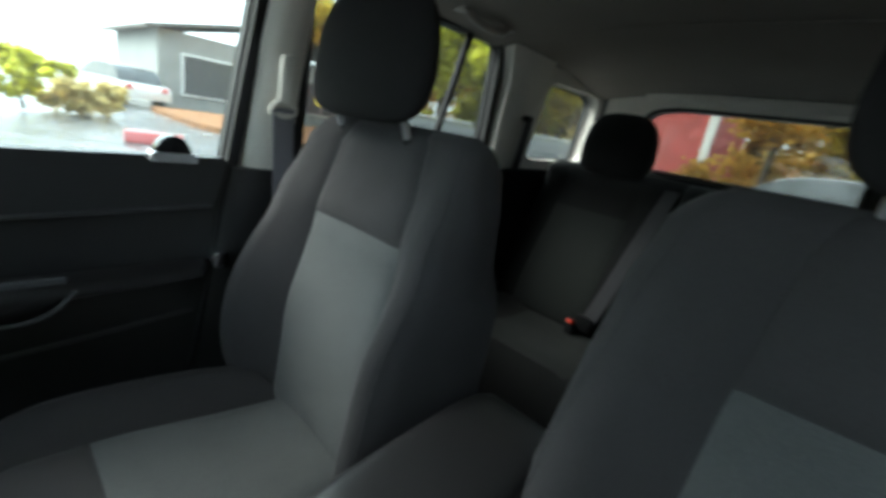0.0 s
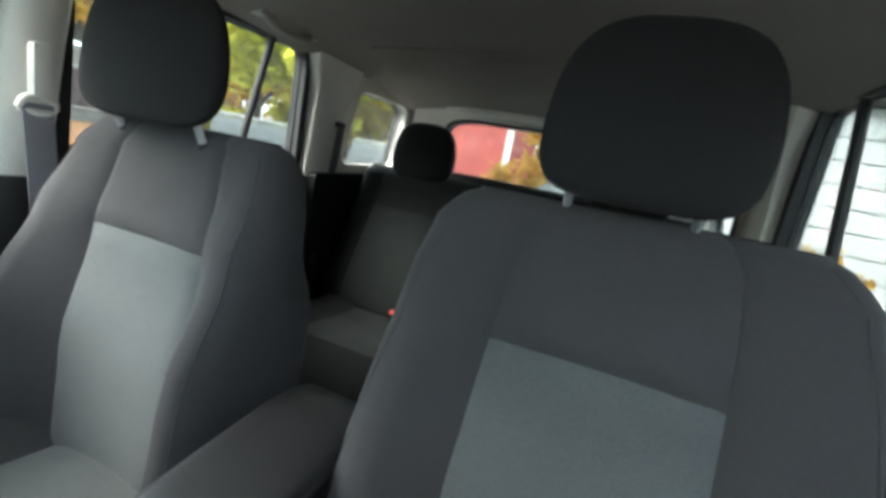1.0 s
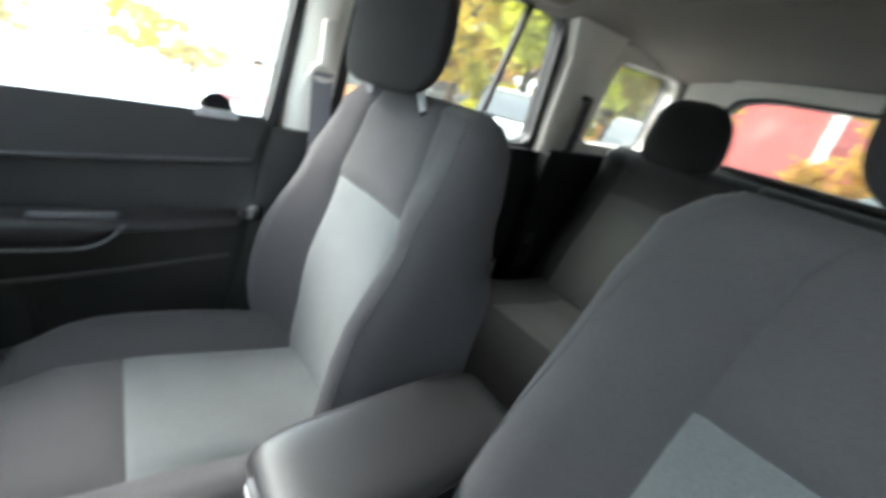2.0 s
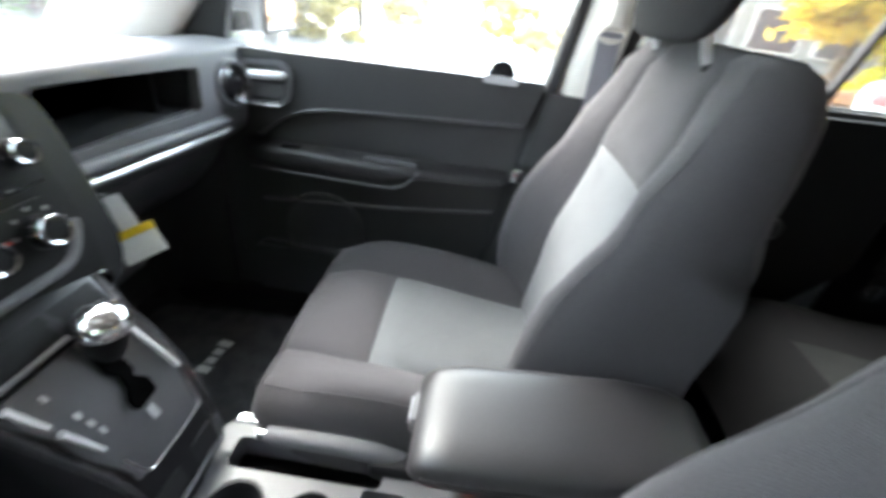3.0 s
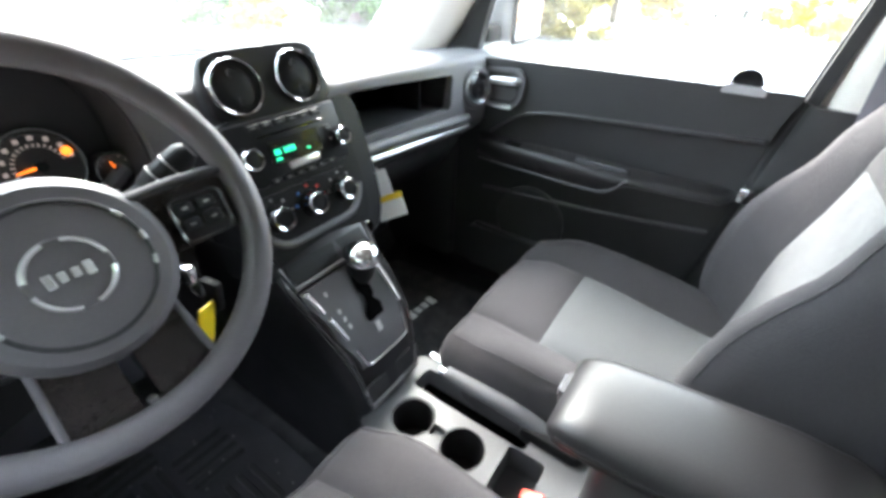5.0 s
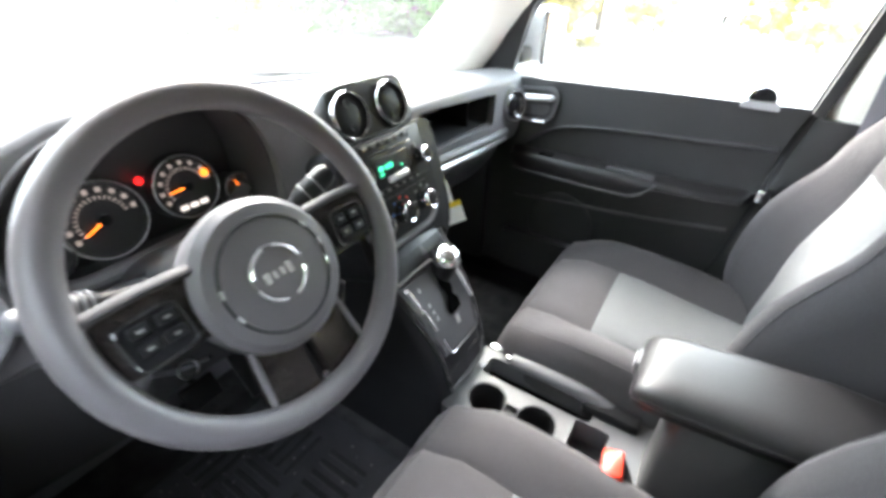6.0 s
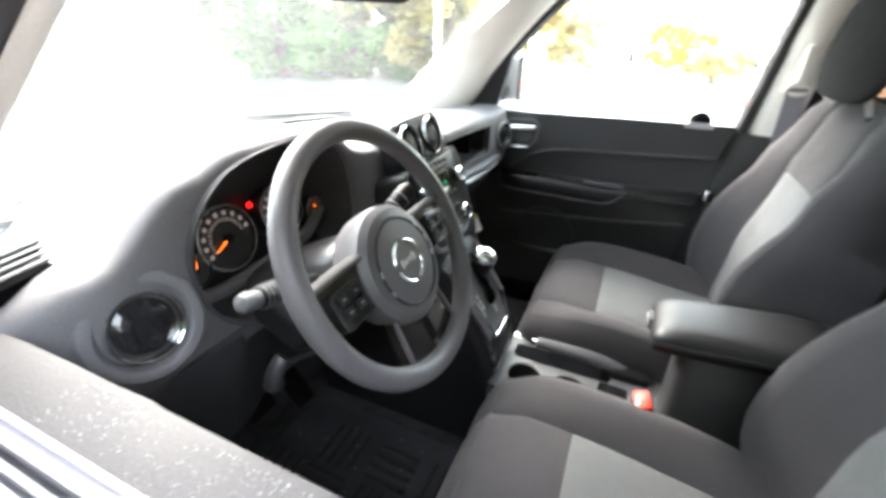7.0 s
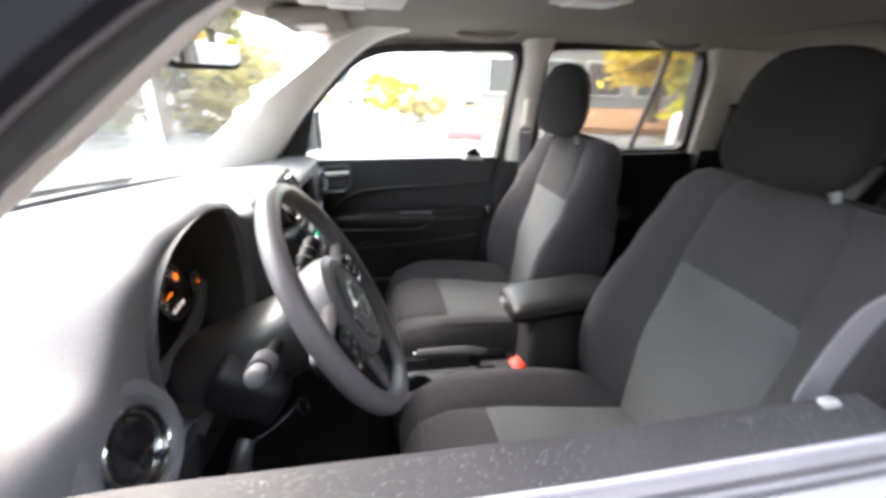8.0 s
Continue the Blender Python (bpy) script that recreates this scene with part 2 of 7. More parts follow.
def thing(name, at, label, category, group="", kind=""):
    e = new(name)
    e.location = at
    e.empty_display_size = 0.05
    BASE[e.name] = Vector(at)
    return tagged(e, label, category, group, kind)


def finish(bm, angle=0.6):
    bmesh.ops.recalc_face_normals(bm, faces=bm.faces)
    for f in bm.faces:
        f.smooth = True
    for e in bm.edges:
        if len(e.link_faces) == 2 and e.calc_face_angle(0) > angle:
            e.smooth = False
    return bm


def part(name, bm, material, parent=None, label="", angle=0.6, recalc=True):
    """One mesh object from world coordinates, under a thing or a part."""
    if recalc:
        finish(bm, angle)
    off = BASE[parent.name] if parent else Vector((0, 0, 0))
    bm.transform(Matrix.Translation(-off))
    me = bpy.data.meshes.new(name)
    bm.to_mesh(me)
    bm.free()
    me.materials.append(material)
    ob = new(name, me)
    ob.parent = parent
    BASE[ob.name] = off
    if label:
        ob["label"] = label
    return ob


def structure(name, bm, material, label, category="", angle=0.6):
    ob = part(name, bm, material, None, "", angle)
    return tagged(ob, label, category or name, kind="structure")


def single(name, bm, material, label, category, group="", kind="", angle=0.6):
    """A thing made of one mesh."""
    ob = part(name, bm, material, None, "", angle)
    return tagged(ob, label, category, group, kind)


def box(c, s, r=0.006, seg=2, rot=None):
    bm = bmesh.new()
    bmesh.ops.create_cube(bm, size=1)
    bm.transform(Matrix.Diagonal((*s, 1)))
    r = min(r, 0.49 * min(s))
    if r > 0:
        bmesh.ops.bevel(bm, geom=list(bm.edges), offset=r, segments=seg, profile=0.5, affect="EDGES")
    if rot:
        bm.transform(Euler([radians(a) for a in rot]).to_matrix().to_4x4())
    bm.transform(Matrix.Translation(c))
    return bm


def join(*bms):
    out = bmesh.new()
    for b in bms:
        me = bpy.data.meshes.new("tmp")
        b.to_mesh(me)
        out.from_mesh(me)
        bpy.data.meshes.remove(me)
        b.free()
    return out


def loft(rings, caps=True, closed=True, wrap=False):
    """Skin over rings of points, all of one count."""
    bm = bmesh.new()
    vs = [[bm.verts.new(p) for p in r] for r in rings]
    n = len(rings[0])
    pairs = list(zip(vs, vs[1:])) + ([(vs[-1], vs[0])] if wrap else [])
    for a, b in pairs:
        for i in range(n if closed else n - 1):
            j = (i + 1) % n
            bm.faces.new((a[i], a[j], b[j], b[i]))
    if caps and closed and not wrap:
        bm.faces.new(vs[0][::-1])
        bm.faces.new(vs[-1])
    return bm


def tube(points, r, seg=12, caps=True, flat=1.0):
    pts = [Vector(p) for p in points]
    rings, up = [], Vector((0.123, 0.3, 1)).normalized()
    for i, p in enumerate(pts):
        d = (pts[min(i + 1, len(pts) - 1)] - pts[max(i - 1, 0)]).normalized()
        a = d.cross(up).normalized()
        b = a.cross(d)
        rr = r[i] if isinstance(r, (list, tuple)) else r
        rings.append([p + a * rr * math.cos(2 * math.pi * k / seg) + b * rr * flat * math.sin(2 * math.pi * k / seg) for k in range(seg)])
    return loft(rings, caps)


def axes(n):
    n = Vector(n).normalized()
    a = Vector((0, 0, 1)).cross(n)
    a = Vector((1, 0, 0)) if a.length < 1e-4 else a.normalized()
    return a, n.cross(a), n


def lathe(at, n, profile, seg=32, arc=None):
    """Turn (radius, height along n) pairs about an axis."""
    a, b, n = axes(n)
    at = Vector(at)
    rings = []
    for r, h in profile:
        r = max(r, 1e-4)
        rings.append([at + n * h + (a * math.cos(2 * math.pi * k / seg) + b * math.sin(2 * math.pi * k / seg)) * r for k in range(seg)])
    return loft(rings)


def torus(at, n, R, r, seg=48, sec=12, flat=1.0):
    a, b, n = axes(n)
    at = Vector(at)
    rings = []
    for k in range(seg):
        d = a * math.cos(2 * math.pi * k / seg) + b * math.sin(2 * math.pi * k / seg)
        rings.append([at + d * (R + r * math.cos(2 * math.pi * j / sec)) + n * r * flat * math.sin(2 * math.pi * j / sec) for j in range(sec)])
    return loft(rings, wrap=True)


def rounded(pts, r, seg=5):
    """A polygon with its corners rounded."""
    out, n = [], len(pts)
    for i in range(n):
        p, a, b = Vector(pts[i]), Vector(pts[i - 1]), Vector(pts[(i + 1) % n])
        rr = r[i] if isinstance(r, (list, tuple)) else r
        da, db = a - p, b - p
        s, e = p + da.normalized() * min(rr, da.length * 0.48), p + db.normalized() * min(rr, db.length * 0.48)
        for k in range(seg + 1):
            t = k / seg
            out.append((1 - t) ** 2 * s + 2 * t * (1 - t) * p + t * t * e)
    return out


def prism(pts, lift, h0, h1, bevel=0.0):
    """A 2D outline made solid: lift(u, v, h) gives the place."""
    rings = [[lift(p[0], p[1], h) for p in pts] for h in (h0, h1)]
    bm = loft(rings)
    if bevel:
        es = [e for e in bm.edges if len(e.link_faces) == 2 and e.calc_face_angle(0) > 1.0]
        bmesh.ops.bevel(bm, geom=es, offset=bevel, segments=2, profile=0.5, affect="EDGES")
    return bm


def band(outer, inner, lift, h0, h1):
    """A flat frame between two outlines of one count, made solid."""
    rings = [[lift(p[0], p[1], h) for p in o] for o, h in ((outer, h0), (outer, h1), (inner, h1), (inner, h0))]
    return loft(rings, wrap=True)


def along_y(u, v, h):
    return Vector((u, h, v))


def along_x(u, v, h):
    return Vector((h, u, v))


def along_z(u, v, h):
    return Vector((u, v, h))


def cut(bm, *cutters, operation="DIFFERENCE"):
    """Boolean of closed solids."""
    def temp(b):
        bmesh.ops.recalc_face_normals(b, faces=b.faces)
        me = bpy.data.meshes.new("tmp")
        b.to_mesh(me)
        b.free()
        return new("tmp", me)
    body = temp(bm)
    tools = [temp(c) for c in cutters]
    for t in tools:
        md = body.modifiers.new("cut", "BOOLEAN")
        md.operation, md.object, md.solver = operation, t, "EXACT"
    bpy.context.view_layer.update()
    ev = body.evaluated_get(bpy.context.evaluated_depsgraph_get())
    out = bmesh.new()
    out.from_mesh(ev.to_mesh())
    for o in (body, *tools):
        me = o.data
        bpy.data.objects.remove(o)
        bpy.data.meshes.remove(me)
    return out


def smooth_line(pts, n=2):
    """Corner cutting of an open line."""
    pts = [Vector(p) for p in pts]
    for _ in range(n):
        q = [pts[0]]
        for a, b in zip(pts, pts[1:]):
            q += [a * 0.75 + b * 0.25, a * 0.25 + b * 0.75]
        pts = q + [pts[-1]]
    return pts


def lerp(x, *knots):
    """Piecewise smooth value of x over (x, value) knots."""
    if x <= knots[0][0]:
        return knots[0][1]
    for (a, va), (b, vb) in zip(knots, knots[1:]):
        if x <= b:
            t = (x - a) / (b - a)
            t = t * t * (3 - 2 * t)
            return va + (vb - va) * t
    return knots[-1][1]


def sheet(fn, us, vs, thick=0.004):
    """A thin solid skin: fn(u, v) gives a point; thickness along the normal."""
    P = [[Vector(fn(u, v)) for v in vs] for u in us]
    nu, nv = len(us), len(vs)
    N = [[None] * nv for _ in us]
    for i in range(nu):
        for j in range(nv):
            du = P[min(i + 1, nu - 1)][j] - P[max(i - 1, 0)][j]
            dv = P[i][min(j + 1, nv - 1)] - P[i][max(j - 1, 0)]
            N[i][j] = du.cross(dv).normalized()
    bm = bmesh.new()
    A = [[bm.verts.new(P[i][j]) for j in range(nv)] for i in range(nu)]
    B = [[bm.verts.new(P[i][j] - N[i][j] * thick) for j in range(nv)] for i in range(nu)]
    for i in range(nu - 1):
        for j in range(nv - 1):
            bm.faces.new((A[i][j], A[i + 1][j], A[i + 1][j + 1], A[i][j + 1]))
            bm.faces.new((B[i][j], B[i][j + 1], B[i + 1][j + 1], B[i + 1][j]))
    for j in range(nv - 1):
        bm.faces.new((A[0][j], A[0][j + 1], B[0][j + 1], B[0][j]))
        bm.faces.new((A[-1][j], B[-1][j], B[-1][j + 1], A[-1][j + 1]))
    for i in range(nu - 1):
        bm.faces.new((A[i][0], B[i][0], B[i + 1][0], A[i + 1][0]))
        bm.faces.new((A[i][-1], A[i + 1][-1], B[i + 1][-1], B[i][-1]))
    return bm


def span(a, b, n):
    return [a + (b - a) * i / (n - 1) for i in range(n)]


# ---- seats ----
def zoned(rings, zone, caps=True):
    """Loft whose faces are dealt out to several meshes by zone(i, j)."""
    n = len(rings[0])
    out = {}
    for i in range(len(rings) - 1):
        for j in range(n):
            out.setdefault(zone(i, j), []).append(((i, j), (i, (j + 1) % n), (i + 1, (j + 1) % n), (i + 1, j)))
    meshes = {}
    for key, quads in out.items():
        bm, seen = bmesh.new(), {}
        for q in quads:
            for v in q:
                if v not in seen:
                    seen[v] = bm.verts.new(rings[v[0]][v[1]])
            bm.faces.new([seen[v] for v in q])
        if caps and key == zone(0, n - 1):
            for i in (0, len(rings) - 1):
                if all((i, j) in seen for j in range(n)):
                    bm.faces.new([seen[(i, j)] for j in range(n)])
        meshes[key] = bm
    return meshes


def across(seam):
    """Places across a seat, -1 to 1, close together at the seams."""
    half = [0, 0.12, 0.26, seam - 0.1, seam - 0.035, seam, seam + 0.035, seam + 0.1, 0.72, 0.8, 0.87, 0.93, 0.97, 1.0]
    return [-h for h in half[::-1]] + half[1:]


def groove(d, w=0.009, depth=0.0095):
    return -depth * math.exp(-(d / w) ** 2)


SEAM = 0.50
SEAM_Z = 1.073


def backrest_rings(wide=0.0):
    """Outlines of the backrest; wide broadens the side bolsters."""
    us = across(SEAM)
    zs = [0.66, 0.70, 0.75, 0.80, 0.85, 0.90, 0.95, 1.0, 1.04, SEAM_Z - 0.012, SEAM_Z, SEAM_Z + 0.012, 1.11, 1.15, 1.19, 1.215, 1.235, 1.25, 1.258, 1.262]
    rings = []
    for z in zs:
        w = lerp(z, (0.66, 0.258), (0.85, 0.286), (1.0, 0.276), (1.13, 0.26), (1.205, 0.245), (1.24, 0.225), (1.262, 0.19))
        y0 = lerp(z, (0.66, -0.055), (0.85, -0.075), (1.07, -0.118), (1.2, -0.148), (1.25, -0.168), (1.262, -0.19))
        th = lerp(z, (0.66, 0.15), (1.0, 0.135), (1.2, 0.095), (1.25, 0.07), (1.262, 0.03))
        bol = lerp(z, (0.66, 0.045), (0.8, 0.085), (0.95, 0.08), (1.1, 0.035), (1.2, 0.012), (1.26, 0.0))
        ring = []
        for u in us:
            a = abs(u)
            d = bol * math.exp(-((a - 0.80) / 0.17) ** 2) - 0.006 * math.cos(min(a / SEAM, 1) * math.pi / 2)
            if a > 0.86:
                d -= (bol + th * 0.5) * (1 - math.sqrt(max(0, 1 - ((a - 0.86) / 0.14) ** 2)))
            d += groove((a - SEAM) * w)
            if a < SEAM:
                d += groove(z - SEAM_Z)
            ring.append(Vector((w * (u + math.copysign(max(0.0, a - SEAM) * wide, u)), y0 + d, z)))
        back = []
        for u in us[::-1][1:-1]:
            a = abs(u)
            d = -th - 0.012 * (1 - a * a)
            if a > 0.8:
                d += th * 0.45 * (1 - math.sqrt(max(0, 1 - ((a - 0.8) / 0.2) ** 2)))
            back.append(Vector((w * (u + math.copysign(max(0.0, a - SEAM) * wide, u)), y0 + d, z)))
        rings.append(ring + back)
    return us, zs, rings


CUSH_Y = 0.235


def cushion_rings():
    us = across(SEAM)
    ys = [-0.13, -0.10, -0.05, 0.0, 0.06, 0.12, 0.18, CUSH_Y - 0.012, CUSH_Y, CUSH_Y + 0.012, 0.28, 0.32, 0.36, 0.385, 0.405, 0.418, 0.425]
    rings = []
    for y in ys:
        w = lerp(y, (-0.13, 0.225), (0.1, 0.256), (0.3, 0.258), (0.39, 0.235), (0.425, 0.19))
        z0 = lerp(y, (-0.13, 0.685), (0.0, 0.69), (0.24, 0.716), (0.33, 0.722), (0.385, 0.708), (0.41, 0.68), (0.425, 0.63))
        bol = lerp(y, (-0.13, 0.03), (0.05, 0.046), (0.25, 0.034), (0.36, 0.006), (0.42, 0.0))
        zb = lerp(y, (-0.13, 0.56), (0.3, 0.555), (0.39, 0.57), (0.425, 0.60))
        ring = []
        for u in us:
            a = abs(u)
            d = bol * math.exp(-((a - 0.78) / 0.18) ** 2) + 0.008 * math.cos(min(a / SEAM, 1) * math.pi / 2)
            if a > 0.84:
                d -= (bol + (z0 - zb) * 0.5) * (1 - math.sqrt(max(0, 1 - ((a - 0.84) / 0.16) ** 2)))
            d += groove((a - SEAM) * w)
            if a < SEAM:
                d += groove(y - CUSH_Y)
            ring.append(Vector((w * u, y, z0 + d)))
        under = [Vector((w * u * 0.97, y, zb)) for u in us[::-1][1:-1]]
        rings.append(ring + under)
    return us, ys, rings


def headrest_mesh(w, z0, z1, y, th, lean=0.02):
    """A padded pillow: soft corners, wider below, thicker at the foot than at the crown."""
    rings = []
    n = 29
    for i in range(n):
        t = 0.5 - 0.5 * math.cos(math.pi * i / (n - 1))
        e = abs(2 * t - 1)
        p, q = (3.0, 2.4) if t > 0.5 else (4.2, 2.8)
        f = max(0.0, 1 - e ** p) ** (1 / p)
        g = max(0.0, 1 - e ** q) ** (1 / q)
        ww = max(0.02, f) * w * lerp(t, (0, 1.0), (0.35, 1.0), (1, 0.92))
        tf = max(0.03, g) * th * lerp(t, (0, 1.0), (1, 0.95))
        tb = max(0.03, g) * th * lerp(t, (0, 1.0), (0.3, 1.25), (1, 0.55))
        z = z0 + (z1 - z0) * t
        ring = []
        for j in range(40):
            a = 2 * math.pi * j / 40
            c, sn = math.cos(a), math.sin(a)
            x = math.copysign(abs(c) ** 0.66, c) * ww
            v = math.copysign(abs(sn) ** 0.72, sn) * (tf if sn > 0 else tb)
            ring.append(Vector((x, y - lean * t + v - 0.010 * (x / w) ** 2, z)))
        rings.append(ring)
    return loft(rings)


def front_seat(at, label, wide=0.0):
    s = thing("front_seat", (0, 0, 0), label, "car seat", "front seats")
    us, zs, rings = backrest_rings(wide)

    def zone_back(i, j):
        if j < len(us) - 1 and abs(us[j] + us[j + 1]) / 2 < SEAM:
            return "insert" if zs[i] < SEAM_Z - 1e-6 else "upper"
        return "cover"
    m = zoned(rings, zone_back)
    back = part("backrest", m["cover"], CLOTH_DARK, s, "charcoal cloth backrest with side bolsters", recalc=True, angle=1.4)
    part("backrest_insert", m["insert"], CLOTH_LIGHT, back, "light grey cloth insert", angle=1.4)
    part("backrest_upper_panel", m["upper"], CLOTH_DARK, back, angle=1.4)
    us, ys, rings = cushion_rings()

    def zone_cush(i, j):
        if j < len(us) - 1 and abs(us[j] + us[j + 1]) / 2 < SEAM:
            return "insert" if ys[i] < CUSH_Y - 1e-6 else "front"
        return "cover"
    m = zoned(rings, zone_cush)
    cush = part("seat_cushion", m["cover"], CLOTH_DARK, s, "charcoal cloth seat cushion", angle=1.4)
    part("cushion_insert", m["insert"], CLOTH_LIGHT, cush, "light grey cloth insert", angle=1.4)
    part("cushion_front_panel", m["front"], CLOTH_DARK, cush, angle=1.4)
    _, _, br = backrest_rings(wide)
    _, _, cr = cushion_rings()
    bu = across(SEAM)
    for u in (-0.87, 0.87):
        j = min(range(len(bu)), key=lambda k: abs(bu[k] - u))
        part("backrest_piping", tube(smooth_line([r[j] for r in br[1:-2]], 1), 0.0012, 6), CLOTH_DARK, back)
        part("cushion_piping", tube(smooth_line([r[j] for r in cr[1:-3]], 1), 0.0012, 6), CLOTH_DARK, cush)
    front = cr[-4]
    part("front_piping", tube([front[k] for k in range(3, len(bu) - 3)], 0.0012, 6), CLOTH_DARK, cush)
    head = part("headrest", headrest_mesh(0.126, 1.272, 1.488, -0.138, 0.027), CLOTH_HEAD, s, "cloth headrest darkened for shade", angle=1.2)
    for x in (-0.077, 0.077):
        part("headrest_post", tube([(x, -0.200, 1.22), (x, -0.175, 1.262), (x, -0.15, 1.32)], 0.0065), BRIGHT, head, "chrome headrest post")
        part("post_collar", lathe((x, -0.186, 1.248), (0, 0.3, 1), [(0.012, 0), (0.012, 0.006), (0.010, 0.010), (0.007, 0.011)], 20), BLACK, head)
    for sx in (-1, 1):
        prof = rounded([(-0.17, 0.50), (0.33, 0.50), (0.36, 0.575), (0.12, 0.60), (0.05, 0.645), (-0.17, 0.65)], 0.03)
        part("side_shield", prism(prof, along_x, sx * 0.238, sx * 0.268, 0.006), BLACK, s, "black plastic side shield")
        part("seat_rail", box((sx * 0.17, 0.12, 0.46), (0.045, 0.56, 0.05), 0.008), BLACK, s)
    part("recline_lever", tube([(0.272, -0.02, 0.585), (0.275, 0.08, 0.60), (0.275, 0.16, 0.605)], [0.014, 0.012, 0.016], flat=0.6), BLACK, s)
    part("recline_cover", lathe((0.24, -0.075, 0.635), (1, 0, 0), [(0.05, 0), (0.05, 0.02), (0.04, 0.03)], 28), BLACK, s)
    s.location = at
    return s


PASSENGER = front_seat((0.358, 0.0, 0.0), "charcoal and light grey cloth passenger seat beside the armrest")
DRIVER = front_seat((-0.350, -0.052, 0.0), "charcoal and light grey cloth driver seat behind the steering wheel", 0.13)
for ob in PASSENGER.children:
    if ob.name.startswith("headrest"):
        ob.location, ob.scale.x = (0.042, 0.010, -0.014), 1.24      # set further forward and a little outboard
    elif ob.name.startswith("backrest"):
        ob.location.x, ob.scale.x = 0.008, 0.955
    elif ob.name.startswith("seat_cushion"):
        ob.location.x, ob.scale.x = -0.011, 1.05
for ob in DRIVER.children:
    if ob.name.startswith("headrest"):
        ob.location, ob.scale.y = (0.010, 0.069, 0.0), 1.5
    elif ob.name.startswith("backrest"):
        ob.scale.x = 1.03
    elif ob.name.startswith("seat_cushion"):
        ob.scale, ob.location = (1.04, 1.05, 1.0), (0.012, 0.034, 0.004)


def rear_bench():
    s = thing("rear_bench", (0, -1.0, 0.4), "rear bench seat with grey inserts, cloth darkened for shade", "car seat")
    # cushion
    rings = []
    for y in span(-1.12, -0.56, 15):
        z0 = lerp(y, (-1.12, 0.70), (-0.9, 0.70), (-0.64, 0.725), (-0.58, 0.70), (-0.56, 0.64))
        ring = []
        for x in span(-0.64, 0.64, 41):
            a = abs(x)
            d = 0.02 * math.exp(-((a - 0.56) / 0.08) ** 2) + groove(a - 0.46, 0.012, 0.008) + groove(a - 0.13, 0.012, 0.008)
            if a > 0.58:
                d -= 0.08 * ((a - 0.58) / 0.06) ** 2
            ring.append(Vector((x, y, z0 + d)))
        ring += [Vector((x, y, 0.50)) for x in span(0.62, -0.62, 21)]
        rings.append(ring)
    xs = span(-0.64, 0.64, 41)

    def zone(i, j):
        if j < 40:
            a = abs(xs[j] + xs[j + 1]) / 2
            if 0.13 < a < 0.46 and i < 12:
                return "right" if xs[j] > 0 else "left"
        return "cover"
    m = zoned(rings, zone)
    c = part("seat_cushion", m["cover"], CLOTH_DARK_SHADED, s, angle=1.4)
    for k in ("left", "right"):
        part("cushion_insert", m[k], CLOTH_LIGHT_SHADED, c, "grey cloth insert", angle=1.4)
    # backs, split sixty to forty
    for name, x0, x1, ins in (("small_backrest", 0.155, 0.64, [(0.255, 0.53)]), ("large_backrest", -0.64, 0.145, [(-0.53, -0.255)])):
        xs2 = span(x0, x1, 33)
        zs = span(0.68, 1.225, 19)
        rings = []
        for z in zs:
            y0 = lerp(z, (0.68, -0.985), (1.2, -1.17), (1.225, -1.19))
            ring = []
            for x in xs2:
                e = max(0.0, 1 - min(x - x0, x1 - x) / 0.05)
                d = -0.05 * e ** 2 - (0.05 if z > 1.22 else 0.0)
                for a, b in ins:
                    d += groove(x - a, 0.01, 0.008) + groove(x - b, 0.01, 0.008)
                ring.append(Vector((x, y0 + d, z)))
            ring += [Vector((x, y0 - 0.13, z)) for x in xs2[::-1]]
            rings.append(ring)

        def zone2(i, j):
            if j < 32 and zs[i] < 1.06 and zs[i] > 0.70:
                q = (xs2[j] + xs2[j + 1]) / 2
                if any(a < q < b for a, b in ins):
                    return "insert"
            return "cover"
        m = zoned(rings, zone2)
        b = part(name, m["cover"], CLOTH_DARK_SHADED, s, angle=1.4)
        part("backrest_insert", m["insert"], CLOTH_LIGHT_SHADED, b, "grey cloth insert", angle=1.4)
    for x in (0.385, -0.385):
        bm = headrest_mesh(0.128, 1.200, 1.418, -1.20, 0.055)
        bm.transform(Matrix.Translation((x, 0, 0)))
        h = part("headrest", bm, CLOTH_DARK_SHADED, s, "rear cloth headrest darkened for shade", angle=1.2)
        for dx in (-0.06, 0.06):
            part("headrest_post", tube([(x + dx, -1.225, 1.17), (x + dx, -1.225, 1.25)], 0.006), CHROME, h)
    for x, c in ((0.275, RED), (-0.05, RED)):
        bk = part("belt_buckle", box((x, -0.965, 0.715), (0.03, 0.05, 0.05), 0.008, rot=(25, 0, 0)), BLACK, s)
        part("release_button", box((x, -0.945, 0.742), (0.024, 0.028, 0.014), 0.004, rot=(25, 0, 0)), c, bk, "red release button")
    return s


rear_bench()


# ---- car shell: floor, walls, ceiling, pillars, windows ----
FRONT_WIN = [(0.768, 1.108), (0.655, 1.306), (0.50, 1.462), (0.40, 1.497), (-0.095, 1.52), (-0.033, 1.108)]
REAR_WIN = [(-0.20, 1.15), (-0.21, 1.53), (-0.85, 1.553), (-0.862, 1.525), (-0.858, 1.165)]
QUARTER_WIN = [(-1.085, 1.205), (-1.165, 1.495), (-1.54, 1.505), (-1.585, 1.48), (-1.54, 1.22)]


